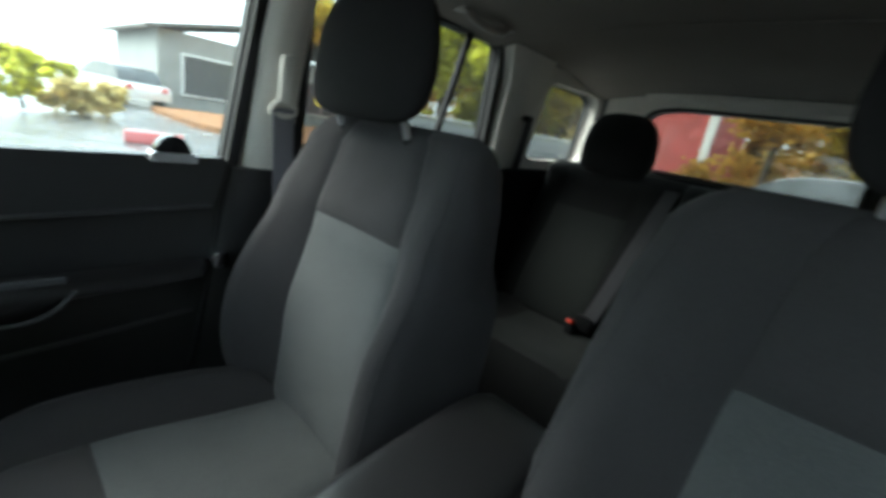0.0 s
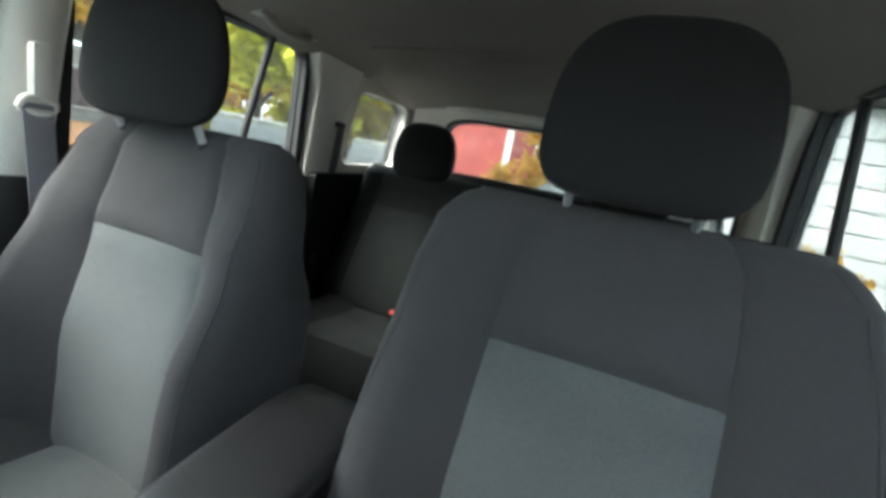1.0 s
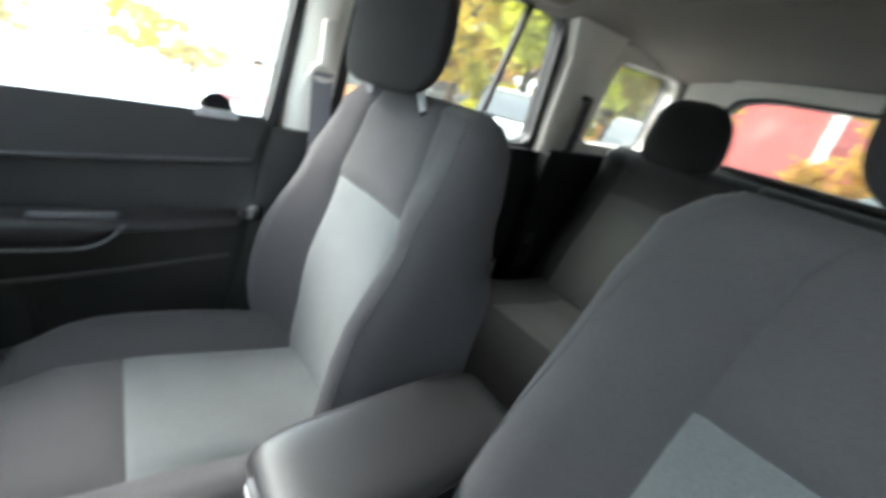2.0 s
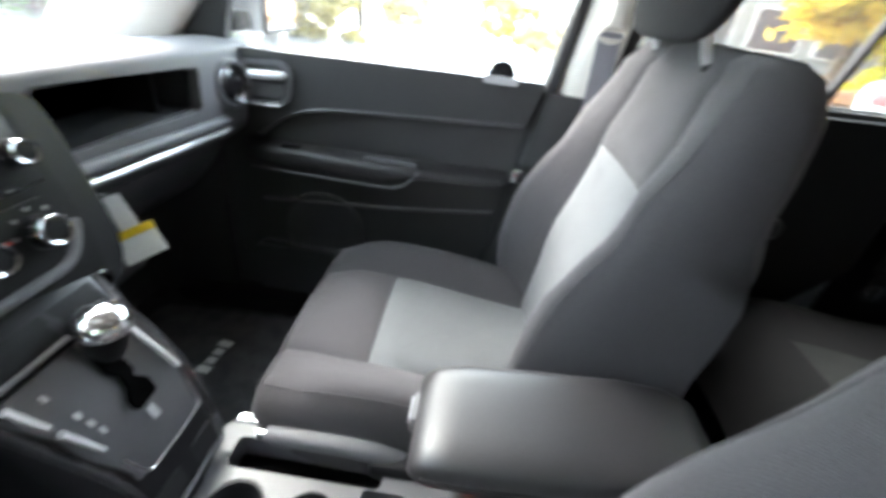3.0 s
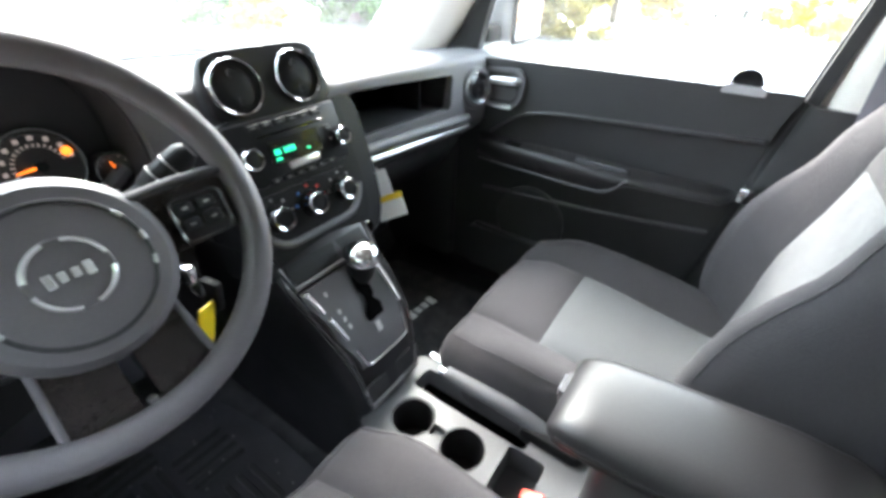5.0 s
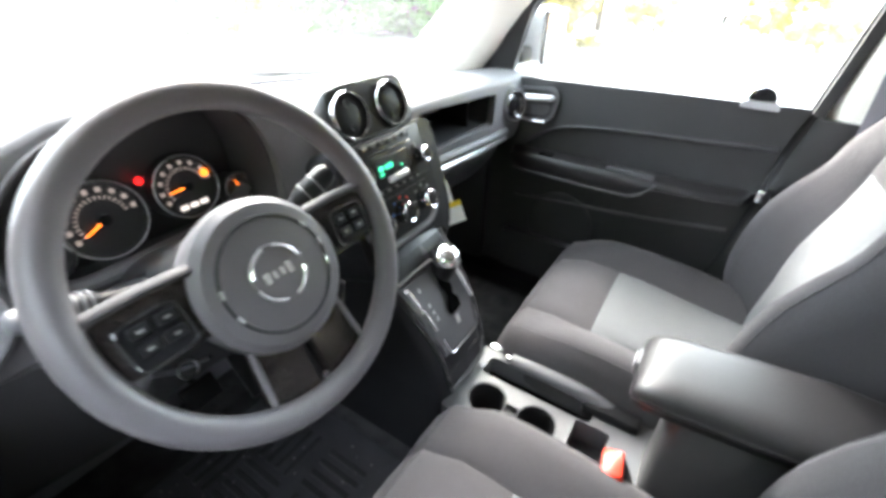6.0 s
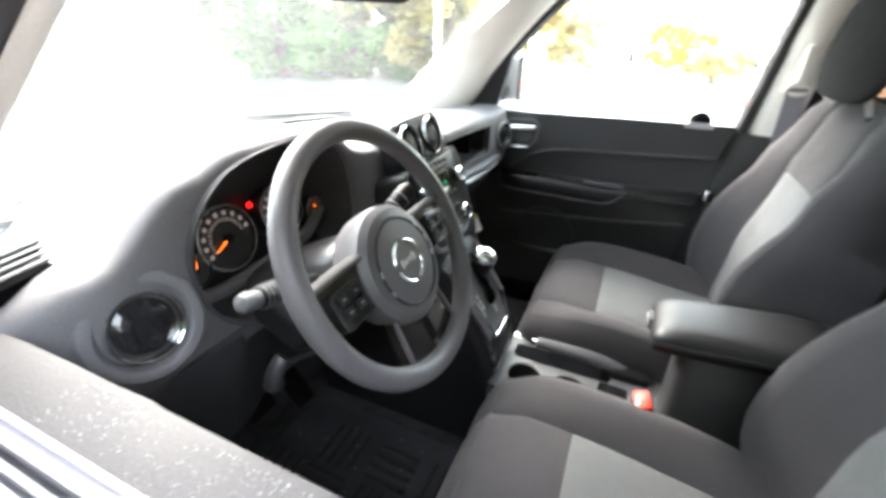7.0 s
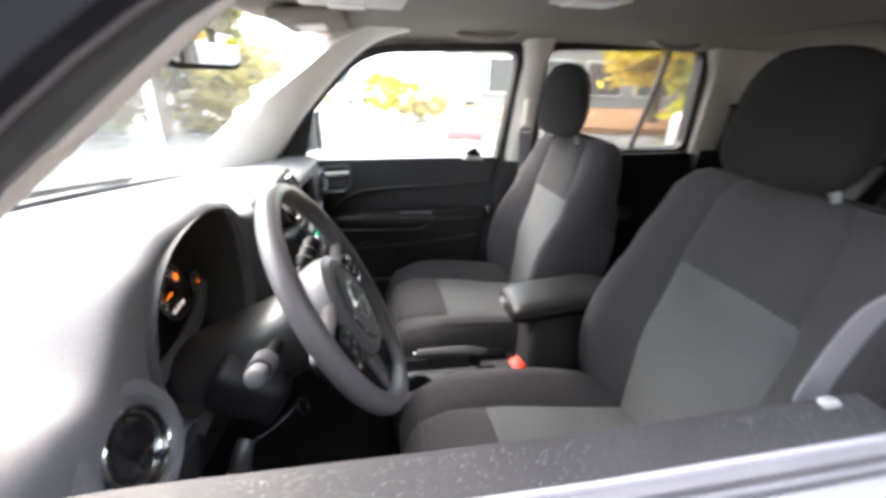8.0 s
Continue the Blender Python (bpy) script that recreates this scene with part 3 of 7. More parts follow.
def grow(pts, d):
    """An outline moved outwards by d."""
    c = sum((Vector(p) for p in pts), Vector((0, 0))) / len(pts)
    out = []
    n = len(pts)
    for i in range(n):
        p, a, b = Vector(pts[i]), Vector(pts[i - 1]), Vector(pts[(i + 1) % n])
        e1, e2 = (p - a).normalized(), (b - p).normalized()
        n1, n2 = Vector((e1.y, -e1.x)), Vector((e2.y, -e2.x))
        if n1.dot(p - c) < 0:
            n1, n2 = -n1, -n2
        m = (n1 + n2).normalized()
        out.append(p + m * d / max(0.5, m.dot(n1)))
    return out


FRONT_WIN_L = [(0.84, 1.10), (0.70, 1.340), (0.558, 1.459), (0.43, 1.505), (-0.095, 1.52), (-0.036, 1.10)]
FW, RW, QW = (rounded(FRONT_WIN, [0.02, 0.06, 0.08, 0.06, 0.05, 0.02]), rounded(REAR_WIN, [0.03, 0.05, 0.04, 0.04, 0.05]), rounded(QUARTER_WIN, 0.04))
FWL = rounded(FRONT_WIN_L, [0.02, 0.06, 0.08, 0.06, 0.05, 0.02])
SIDE = rounded([(1.0, 0.40), (1.0, 1.06), (0.95, 1.08), (0.75, 1.38), (0.56, 1.55), (0.35, 1.60), (-1.55, 1.60), (-1.68, 1.30), (-1.68, 0.40)], 0.03)

for sgn, word, nm in ((1, "passenger", "wall_right"), (-1, "driver", "wall_left")):
    bm = prism(SIDE, along_x, sgn * 0.722, sgn * 0.742)
    bm = cut(bm, *(prism(w, along_x, sgn * 0.6, sgn * 0.9) for w in (FW if sgn > 0 else FWL, RW, QW)))
    structure(nm, bm, PAINT, "silver painted body side of the car", "car body side")
    for w, k, o in ((FRONT_WIN, 0.024, FW) if sgn > 0 else (FRONT_WIN_L, 0.016, FWL), (REAR_WIN, 0.028, RW), (QUARTER_WIN, 0.014, QW)):
        rr = [0.02, 0.06, 0.08, 0.06, 0.05, 0.02] if len(w) == 6 else ([0.03, 0.05, 0.04, 0.04, 0.05] if w is REAR_WIN else 0.04)
        out = rounded(grow(w, k), rr)
        structure("window_reveal", band(o, rounded(grow(w, -0.004), rr), along_x, sgn * 0.7215, sgn * 0.7435), RUBBER, "black rubber edge of the window opening", "seal")
        structure("window_seal", band(out, o, along_x, sgn * 0.700, sgn * 0.722), RUBBER, "black rubber window seal", "seal")
    # divider bar of the rear door glass
    structure("window_bar", tube([(sgn * 0.724, -0.628, 1.15), (sgn * 0.716, -0.722, 1.55)], 0.011, 10), RUBBER, "black divider bar of the rear side window", "window bar")


def pane(name, pts, x, mat, label):
    ob = structure(name, prism(pts, along_x, x, x + math.copysign(0.004, x)), mat, label, "window")
    ob.visible_shadow = False
    return ob


pane("window_1", FW, 0.728, GLASS, "closed clear glass of the front passenger window")
pane("window_2", RW, 0.726, TINT, "closed tinted glass of the rear side window")
pane("window_3", RW, -0.726, TINT, "closed tinted glass of the rear side window")
pane("window_4", QW, 0.728, TINT, "tinted glass of the rear quarter window")
pane("window_5", QW, -0.728, TINT, "tinted glass of the rear quarter window")


# windscreen
def screen_pt(u, v):
    x = u
    k = (x / 0.66) ** 2
    yb, zb = 1.49 - 0.43 * k, 1.055 + 0.012 * k
    yt, zt = 0.78 - 0.20 * k, 1.545 - 0.035 * k
    w = 1 - 0.10 * v
    return Vector((x * w, yb + (yt - yb) * v, zb + (zt - zb) * v + 0.02 * math.sin(v * math.pi)))


ws = structure("window_6", sheet(screen_pt, span(-0.70, 0.70, 33), span(0, 1, 13), 0.004), WETHAZEGLASS, "clear windscreen glass, beaded with rain at the base", "windscreen")
ws.visible_shadow = False
structure("trim_1", sheet(lambda u, v: screen_pt(u, v * 0.035) + Vector((0, -0.004, 0.0)), span(-0.68, 0.68, 33), (0, 0.5, 1.0), 0.003), GREYTRIM, "grey band along the base of the windscreen", "trim")

# A pillars, cream inside, dark door frame outside
for sgn in (1, -1):
    rings = []
    if sgn > 0:
        door_edge = smooth_line([(0.685, 0.88, 1.03), (0.682, 0.80, 1.12), (0.675, 0.668, 1.306), (0.662, 0.512, 1.472), (0.645, 0.41, 1.535), (0.63, 0.30, 1.562)], 2)
        glass_edge = smooth_line([(0.63, 1.10, 1.05), (0.61, 1.02, 1.14), (0.575, 0.80, 1.33), (0.555, 0.655, 1.435), (0.54, 0.55, 1.52), (0.53, 0.42, 1.575)], 2)
        for p, q in zip(door_edge, glass_edge):
            m = p.lerp(q, 0.4) + Vector((-0.018, -0.012, -0.006))
            o = Vector((0.03, 0.02, 0.02))
            rings.append([p + Vector((0.032, 0.004, 0)), p, p.lerp(q, 0.12) + Vector((-0.012, -0.006, -0.004)), m, p.lerp(q, 0.8) + Vector((-0.008, -0.004, 0)), q, q + o, p.lerp(q, 0.5) + Vector((0.05, 0.03, 0.03))])
    else:
        strip = []
        for y in span(1.02, 0.44, 21):
            p = Vector((-0.617 - 0.335 * (y - 0.7), y, 1.371 - 0.945 * (y - 0.7)))
            q = Vector((-0.574 - 0.25 * (y - 0.7), y, 1.371 - 0.905 * (y - 0.7)))
            e = Vector((-0.708, y, lerp(y, (0.43, 1.52), (0.558, 1.474), (0.70, 1.352), (0.84, 1.115), (1.02, 1.04))))
            p = p.lerp(q, 0.42)
            o = Vector((-0.015, 0.055, 0.03))
            rings.append([p, p.lerp(q, 0.25) + Vector((0, -0.004, -0.003)), p.lerp(q, 0.75) + Vector((0, -0.004, -0.003)), q, q + o, p + o])
            strip.append([e, e.lerp(p, 0.5) + Vector((0, -0.003, -0.002)), p + Vector((-0.002, 0.001, 0)), p + o * 0.8, e + Vector((0, 0.03, 0.03))])
        structure("weatherstrip", loft(strip), RUBBER, "black rubber weatherstrip of the door opening", "seal", angle=1.0)
    structure("a_pillar_trim", loft(rings), PILLAR, "cream plastic trim of the windscreen pillar", "pillar", angle=1.3)
    w = FRONT_WIN if sgn > 0 else FRONT_WIN_L
    structure("door_frame", band(rounded(grow(w, 0.058), [0.02, 0.06, 0.08, 0.06, 0.05, 0.02]), rounded(grow(w, 0.002), [0.02, 0.06, 0.08, 0.06, 0.05, 0.02]), along_x, sgn * 0.744, sgn * 0.768), FRAME, "dark upper door frame", "door frame", angle=0.5)
    structure("frame_groove", band(rounded(grow(w, 0.036), [0.02, 0.06, 0.08, 0.06, 0.05, 0.02]), rounded(grow(w, 0.028), [0.02, 0.06, 0.08, 0.06, 0.05, 0.02]), along_x, sgn * 0.766, sgn * 0.772), RUBBER, "black rubber strip on the door frame", "seal", angle=0.5)

# B pillars
for sgn in (1, -1):
    rings = []
    for z, y0, y1, x in ((1.115, -0.062, -0.165, 0.690), (1.2, -0.070, -0.170, 0.678), (1.35, -0.090, -0.18, 0.668), (1.48, -0.110, -0.19, 0.655), (1.56, -0.10, -0.21, 0.640)):
        rings.append([Vector((sgn * a, b, z)) for a, b in ((0.722, y0 - 0.004), (x + 0.034, y0), (x + 0.015, y0 - 0.013), (x + 0.004, y0 - 0.030), (x, y0 - 0.05), (x, y1 + 0.014), (x + 0.012, y1), (0.722, y1 + 0.004))])
    structure("b_pillar_trim", loft(rings), PILLAR, "cream plastic trim of the door pillar", "pillar", angle=0.9)
    rings = []
    for z, y0, y1, x in ((0.44, 0.10, -0.22, 0.70), (0.62, 0.055, -0.19, 0.695), (0.90, 0.0, -0.17, 0.685), (1.115, -0.04, -0.165, 0.682)):
        rings.append([Vector((sgn * a, b, z)) for a, b in ((0.722, y0 - 0.004), (x + 0.012, y0), (x, y0 - 0.014), (x, y1 + 0.014), (x + 0.012, y1), (0.722, y1 + 0.004))])
    structure("b_pillar_lower_trim", loft(rings), DOORSKIN, "black plastic lower trim of the door pillar", "pillar", angle=0.9)
    # C pillar and rear quarter trim
    rings = []
    for z, y0, y1, x in ((1.15, -0.888, -1.03, 0.668), (1.3, -0.895, -1.055, 0.664), (1.45, -0.90, -1.095, 0.656), (1.57, -0.86, -1.14, 0.64)):
        rings.append([Vector((sgn * a, b, z)) for a, b in ((0.722, y0 - 0.004), (x + 0.012, y0), (x, y0 - 0.016), (x, y1 + 0.016), (x + 0.012, y1), (0.722, y1 + 0.004))])
    structure("c_pillar_trim", loft(rings), PILLAR, "cream plastic trim of the rear pillar", "pillar", angle=0.9)
    q = cut(prism(rounded([(-1.02, 1.17), (-1.05, 1.57), (-1.66, 1.57), (-1.66, 1.17)], 0.02), along_x, sgn * 0.672, sgn * 0.722), prism(QW, along_x, sgn * 0.6, sgn * 0.8))
    structure("quarter_trim", q, PILLAR, "cream plastic surround of the quarter window", "trim")
    structure("cargo_side_trim", prism(rounded([(-0.90, 0.45), (-0.90, 1.165), (-1.66, 1.185), (-1.66, 0.45)], 0.02), along_x, sgn * 0.640, sgn * 0.722, 0.008), BLACK, "black plastic cargo side trim", "trim")

# roof lining and outer roof
def roof_pt(x, y, z0=1.603):
    e = abs(x) / 0.70
    front = lerp(y, (-1.62, -0.055), (-1.2, -0.012), (-0.4, 0.0), (0.3, -0.014), (0.80, -0.05))
    return Vector((x, y, z0 + front - 0.050 * e ** 3.0))


def roof_front(x):
    return 0.795 - 0.20 * (x / 0.66) ** 2


structure("ceiling", sheet(lambda u, v: roof_pt(u, -1.62 + (roof_front(u) + 1.62) * v), span(-0.715, 0.715, 41), span(0, 1, 61), -0.012), LINER, "greige cloth headliner", "ceiling", angle=1.2)
structure("roof", sheet(lambda u, v: roof_pt(u, -1.70 + (roof_front(u) + 1.72) * v, 1.648), span(-0.745, 0.745, 31), span(0, 1, 31), -0.01), PAINT, "silver painted outer roof panel", "roof", angle=1.2)
structure("roof_rib", sheet(lambda u, v: roof_pt(u, -0.86 + 0.012 * v, 1.6005), span(-0.30, 0.45, 21), (0, 0.5, 1), 0.002), LINER, "pressed line across the headliner", "trim")

# tailgate
TAIL = rounded([(-0.50, 1.235), (-0.47, 1.475), (-0.36, 1.50), (0.36, 1.50), (0.47, 1.475), (0.50, 1.235)], 0.05)
tg = prism(rounded([(-0.722, 0.42), (-0.722, 1.60), (0.722, 1.60), (0.722, 0.42)], 0.02), along_y, -1.64, -1.70)
structure("tailgate", cut(tg, prism(TAIL, along_y, -1.5, -1.9)), PAINT, "silver tailgate of the car", "tailgate")
tr = prism(rounded([(-0.66, 1.236), (-0.64, 1.585), (0.64, 1.585), (0.66, 1.236)], 0.02), along_y, -1.605, -1.64, 0.006)
structure("tailgate_trim", cut(tr, prism(TAIL, along_y, -1.5, -1.9)), PILLAR, "cream plastic frame of the rear window", "trim")
structure("tailgate_lower_trim", box((0, -1.615, 0.838), (1.32, 0.045, 0.79), 0.01), BLACK, "black plastic lower tailgate trim", "trim")
structure("tail_seal", band(TAIL, rounded([(-0.485, 1.248), (-0.457, 1.465), (-0.35, 1.488), (0.35, 1.488), (0.457, 1.465), (0.485, 1.248)], 0.05), along_y, -1.603, -1.66), RUBBER, "black seal of the rear window", "seal")
tw = structure("window_7", prism(TAIL, along_y, -1.665, -1.669), TINT, "tinted rear window glass", "window")
tw.visible_shadow = False
structure("roof_end_trim", box((0, -1.585, 1.535), (0.95, 0.05, 0.035), 0.012), PILLAR, "cream header trim over the rear window", "trim")

# floor and firewall
structure("floor", box((0, -0.30, 0.385), (1.44, 2.72, 0.05), 0.01), CARPET, "black carpeted car floor", "floor")
structure("firewall", sheet(lambda u, v: Vector((u, lerp(v, (0, 0.98), (0.35, 1.12), (1, 1.32)), 0.40 + 0.66 * v)), span(-0.715, 0.715, 9), span(0, 1, 13), 0.02), CARPET, "black carpeted firewall and footwell", "firewall")
structure("cargo_floor", box((0, -1.40, 0.56), (1.28, 0.46, 0.30), 0.02), CARPET, "black carpeted cargo floor", "floor")
for sgn in (1, -1):
    structure("sill_trim", box((sgn * 0.66, 0.15, 0.43), (0.09, 1.5, 0.06), 0.015), BLACK, "black plastic door sill trim", "trim")
    structure("kick_panel", box((sgn * 0.69, 0.92, 0.70), (0.05, 0.36, 0.62), 0.02), DOORSKIN, "black plastic footwell side panel", "trim")
    structure("outer_sill", prism(rounded([(1.0, 0.28), (1.0, 0.42), (-1.0, 0.42), (-1.0, 0.28)], 0.03), along_x, sgn * 0.70, sgn * 0.78), PAINT, "silver painted rocker panel", "trim")


def bonnet_pt(u, v):
    y = 1.47 - 0.39 * (u / 0.70) ** 2 + v * (0.72 + 0.3 * (u / 0.7) ** 2)
    return Vector((u, y, 1.045 - 0.10 * v ** 1.5 - 0.03 * (abs(u) / 0.7) ** 3))


structure("bonnet", sheet(bonnet_pt, span(-0.74, 0.74, 21), span(0, 1, 13), 0.01), PAINT, "silver painted bonnet, wet with rain", "bonnet")
structure("cowl", sheet(lambda u, v: Vector((u, 1.43 - 0.41 * (u / 0.7) ** 2 + 0.10 * v, 1.035 + 0.012 * v)), span(-0.71, 0.71, 21), (0, 0.5, 1), 0.01), RUBBER, "black plastic cowl below the windscreen", "cowl")
for x0, x1 in ((-0.62, 0.02), (0.0, 0.55)):
    pts = [(x0 + (x1 - x0) * t, 1.50 - 0.42 * ((x0 + (x1 - x0) * t) / 0.66) ** 2 + 0.012, 1.078 + 0.012 * t) for t in span(0, 1, 9)]
    w = thing("wiper", pts[0], "black windscreen wiper resting on the glass", "wiper", "wipers")
    part("wiper_blade", tube(pts, 0.008, 8), RUBBER, w)
    part("wiper_arm", tube([pts[8], Vector(pts[4]) + Vector((0, 0.012, 0.012)), Vector(pts[4])], 0.006, 8), BLACK, w)

# front end and wheels that carry the car
nose = [[Vector((x, y, z)) for x, z in ((-w, 0.30), (-w, zt - 0.06), (-w + 0.05, zt), (0.0, zt + 0.012), (w - 0.05, zt), (w, zt - 0.06), (w, 0.30))] for y, w, zt in ((1.02, 0.76, 0.985), (1.4, 0.76, 0.985), (1.9, 0.75, 0.955), (2.12, 0.72, 0.90), (2.20, 0.68, 0.74))]
structure("nose", loft(nose), PAINT, "silver painted front wings and nose of the car", "car nose", angle=0.7)
structure("rear_bumper", box((0, -1.76, 0.52), (1.50, 0.14, 0.30), 0.05, 3), PAINT, "silver rear bumper", "bumper")
for y in (1.52, -1.18):
    for sgn in (1, -1):
        w = thing("wheel", (sgn * 0.74, y, 0.33), "black tyre on a silver rim", "wheel", "wheels")
        part("tyre", lathe((sgn * 0.70, y, 0.33), (sgn, 0, 0), [(0.21, -0.10), (0.315, -0.10), (0.33, -0.08), (0.33, 0.08), (0.315, 0.10), (0.21, 0.10)], 40), RUBBER, w)
        part("rim", lathe((sgn * 0.70, y, 0.33), (sgn, 0, 0), [(0.215, -0.05), (0.215, 0.095), (0.19, 0.085), (0.06, 0.10), (0.001, 0.10)], 32), SATIN, w, "silver rim")

# ---- things on the headliner ----
for sgn in (1, -1):
    for y0, y1 in ((0.185, -0.04), (-0.575, -0.765)) if sgn > 0 else ((0.185, -0.04),):
        ym = (y0 + y1) / 2
        g = thing("grab_handle", (sgn * 0.615, ym, 1.575), "greige folding grab handle on the headliner", "grab handle", "grab handles")
        part("handle", tube(smooth_line([(sgn * 0.618, y0, 1.580), (sgn * 0.606, y0 - 0.018, 1.556), (sgn * 0.600, y0 - 0.06, 1.545), (sgn * 0.600, y1 + 0.06, 1.545), (sgn * 0.606, y1 + 0.018, 1.556), (sgn * 0.618, y1, 1.580)], 2), 0.0095, 12, flat=1.25), GREIGE, g)
        for y in (y0, y1):
            part("mount", box((sgn * 0.622, y, 1.574), (0.050, 0.040, 0.026), 0.010, 3), GREIGE, g)
    v = thing("sun_visor", (sgn * 0.33, 0.60, 1.56), "greige cloth sun visor folded up", "sun visor", "sun visors")
    vis = box((sgn * 0.33, 0.60, 1.545), (0.40, 0.17, 0.022), 0.01, 3, rot=(-6, 0, 0))
    part("visor_panel", vis, LINER, v)
    part("pivot_arm", tube([(sgn * 0.53, 0.655, 1.55), (sgn * 0.56, 0.66, 1.565)], 0.006, 8), BLACK, v)
    part("mirror_cover", box((sgn * 0.33, 0.605, 1.531), (0.15, 0.07, 0.006), 0.003, 1, rot=(-6, 0, 0)), PILLAR, v)
oc = thing("overhead_console", (0, 0.52, 1.57), "greige overhead console with map lamps", "console")
part("housing", box((0, 0.50, 1.572), (0.17, 0.22, 0.045), 0.015, 3), PILLAR, oc)
for x in (-0.045, 0.045):
    part("lamp_lens", box((x, 0.51, 1.548), (0.055, 0.075, 0.006), 0.003, 1), CARD, oc, "white lamp lens")
dl = thing("dome_lamp", (0.06, -0.02, 1.6), "greige dome lamp on the headliner", "lamp")
part("housing", box((0.06, -0.02, 1.594), (0.10, 0.16, 0.02), 0.008), PILLAR, dl)
part("lens", box((0.06, -0.02, 1.583), (0.08, 0.11, 0.006), 0.003, 1), CARD, dl, "white lamp lens")

# rear view mirror
rv = thing("rear_view_mirror", (0.03, 0.80, 1.46), "black rear view mirror hanging from the windscreen", "mirror")
RVN = Vector((-0.270, -0.962, -0.040)).normalized()
ra, rb, rn = axes(RVN)
RVC = Vector((0.045, 0.785, 1.458))


def rv_lift(u, v, h):
    return RVC + ra * u + rb * v + rn * h


shell = rounded([(-0.125, -0.026), (-0.115, 0.034), (0.0, 0.040), (0.115, 0.034), (0.125, -0.026), (0.10, -0.036), (-0.10, -0.036)], 0.02)
part("shell", prism(shell, rv_lift, -0.03, 0.0, 0.008), BLACK, rv)
part("mirror_glass", prism([Vector((p[0] * 0.94, p[1] * 0.80 + 0.003)) for p in shell], rv_lift, 0.0, 0.004), MIRROR, rv, "mirror glass")
part("mount_stem", tube([RVC - rn * 0.03, RVC - rn * 0.05 + Vector((0, 0.02, 0.03)), (0.0, 0.86, 1.505)], 0.011, 10), BLACK, rv)

# seat belts on the pillars
for sgn in (1, -1):
    b = thing("seat_belt", (sgn * 0.66, -0.12, 1.28), "dark grey seat belt hanging from its pillar guide", "seat belt", "seat belts")
    part("guide_ring", tube(smooth_line([(sgn * 0.662, -0.104, 1.240), (sgn * 0.655, -0.110, 1.262), (sgn * 0.655, -0.152, 1.262), (sgn * 0.662, -0.158, 1.240), (sgn * 0.655, -0.130, 1.232), (sgn * 0.662, -0.104, 1.240)], 2), 0.007, 8), PILLAR, b, "cream guide ring")
    part("height_slider", box((sgn * 0.658, -0.134, 1.305), (0.026, 0.036, 0.10), 0.011), PILLAR, b, "cream height slider")
    yo = 0.0
    strap = [(sgn * 0.655, -0.128, 1.25), (sgn * 0.652, -0.135, 1.1), (sgn * 0.650, -0.15, 0.8), (sgn * 0.650, -0.16, 0.48)]
    if sgn < 0:
        strap = [(-0.655, -0.125, 1.25), (-0.650, -0.040, 1.235), (-0.638, -0.028, 1.165), (-0.634, -0.015, 1.08), (-0.652, 0.0, 0.92), (-0.655, -0.06, 0.48)]
    rings = [[Vector((p[0] + a, p[1] + c, p[2])) for a, c in ((-0.001, -0.023), (0.001, -0.023), (0.001, 0.023), (-0.001, 0.023))] for p in smooth_line(strap, 2)]
    part("webbing", loft(rings), BELT, b, "dark grey webbing")
    part("tongue", box((sgn * 0.648, -0.142, 0.93), (0.014, 0.05, 0.06), 0.005), BLACK, b)
    part("tongue_plate", box((sgn * 0.640, -0.13, 0.925), (0.004, 0.03, 0.045), 0.001, 1), CHROME, b, "chrome tongue plate")
    r = thing("rear_seat_belt", (sgn * 0.64, -0.98, 1.2), "dark grey rear seat belt with chrome tongue", "seat belt", "seat belts")
    pts = smooth_line([(sgn * 0.650, -1.03, 1.345), (sgn * 0.647, -1.01, 1.2), (sgn * 0.642, -0.96, 1.0), (sgn * 0.64, -0.94, 0.74)], 2)
    rings = [[Vector((p[0] + a, p[1] + c, p[2])) for a, c in ((-0.001, -0.023), (0.001, -0.023), (0.001, 0.023), (-0.001, 0.023))] for p in pts]
    part("webbing", loft(rings), DARKBELT, r)
    part("tongue", box((sgn * 0.638, -0.925, 0.80), (0.02, 0.05, 0.06), 0.006), BLACK, r)
    part("tongue_plate", box((sgn * 0.63, -0.92, 0.775), (0.005, 0.03, 0.04), 0.001, 1), CHROME, r, "chrome tongue plate")
    part("guide", box((sgn * 0.656, -1.03, 1.345), (0.022, 0.05, 0.022), 0.008), BLACK, r)
cb = thing("centre_seat_belt", (0.17, -1.09, 1.0), "grey centre belt across the rear backrest", "seat belt", "seat belts")
pts = smooth_line([(0.15, -1.155, 1.2), (0.18, -1.10, 1.05), (0.215, -1.03, 0.85), (0.235, -0.985, 0.74)], 2)
part("webbing", loft([[Vector((p[0] + a, p[1] + c, p[2])) for a, c in ((-0.023, 0.012), (-0.023, 0.014), (0.023, 0.014), (0.023, 0.012))] for p in pts]), DARKBELT, cb)
part("tongue", box((0.24, -0.965, 0.745), (0.05, 0.02, 0.05), 0.006), BLACK, cb)


# ---- dashboard ----
dash = thing("dashboard", (0, 0.8, 0.7), "charcoal plastic dashboard with round vents and chrome strip", "dashboard")


def dash_face(x):
    return 0.685 - 0.05 * x


def dash_top(x):
    return lerp(x, (-0.70, 1.12), (-0.60, 1.145), (-0.46, 1.217), (-0.38, 1.238), (-0.26, 1.238), (-0.19, 1.222), (-0.12, 1.175), (0.10, 1.165), (0.18, 1.145), (0.70, 1.135))


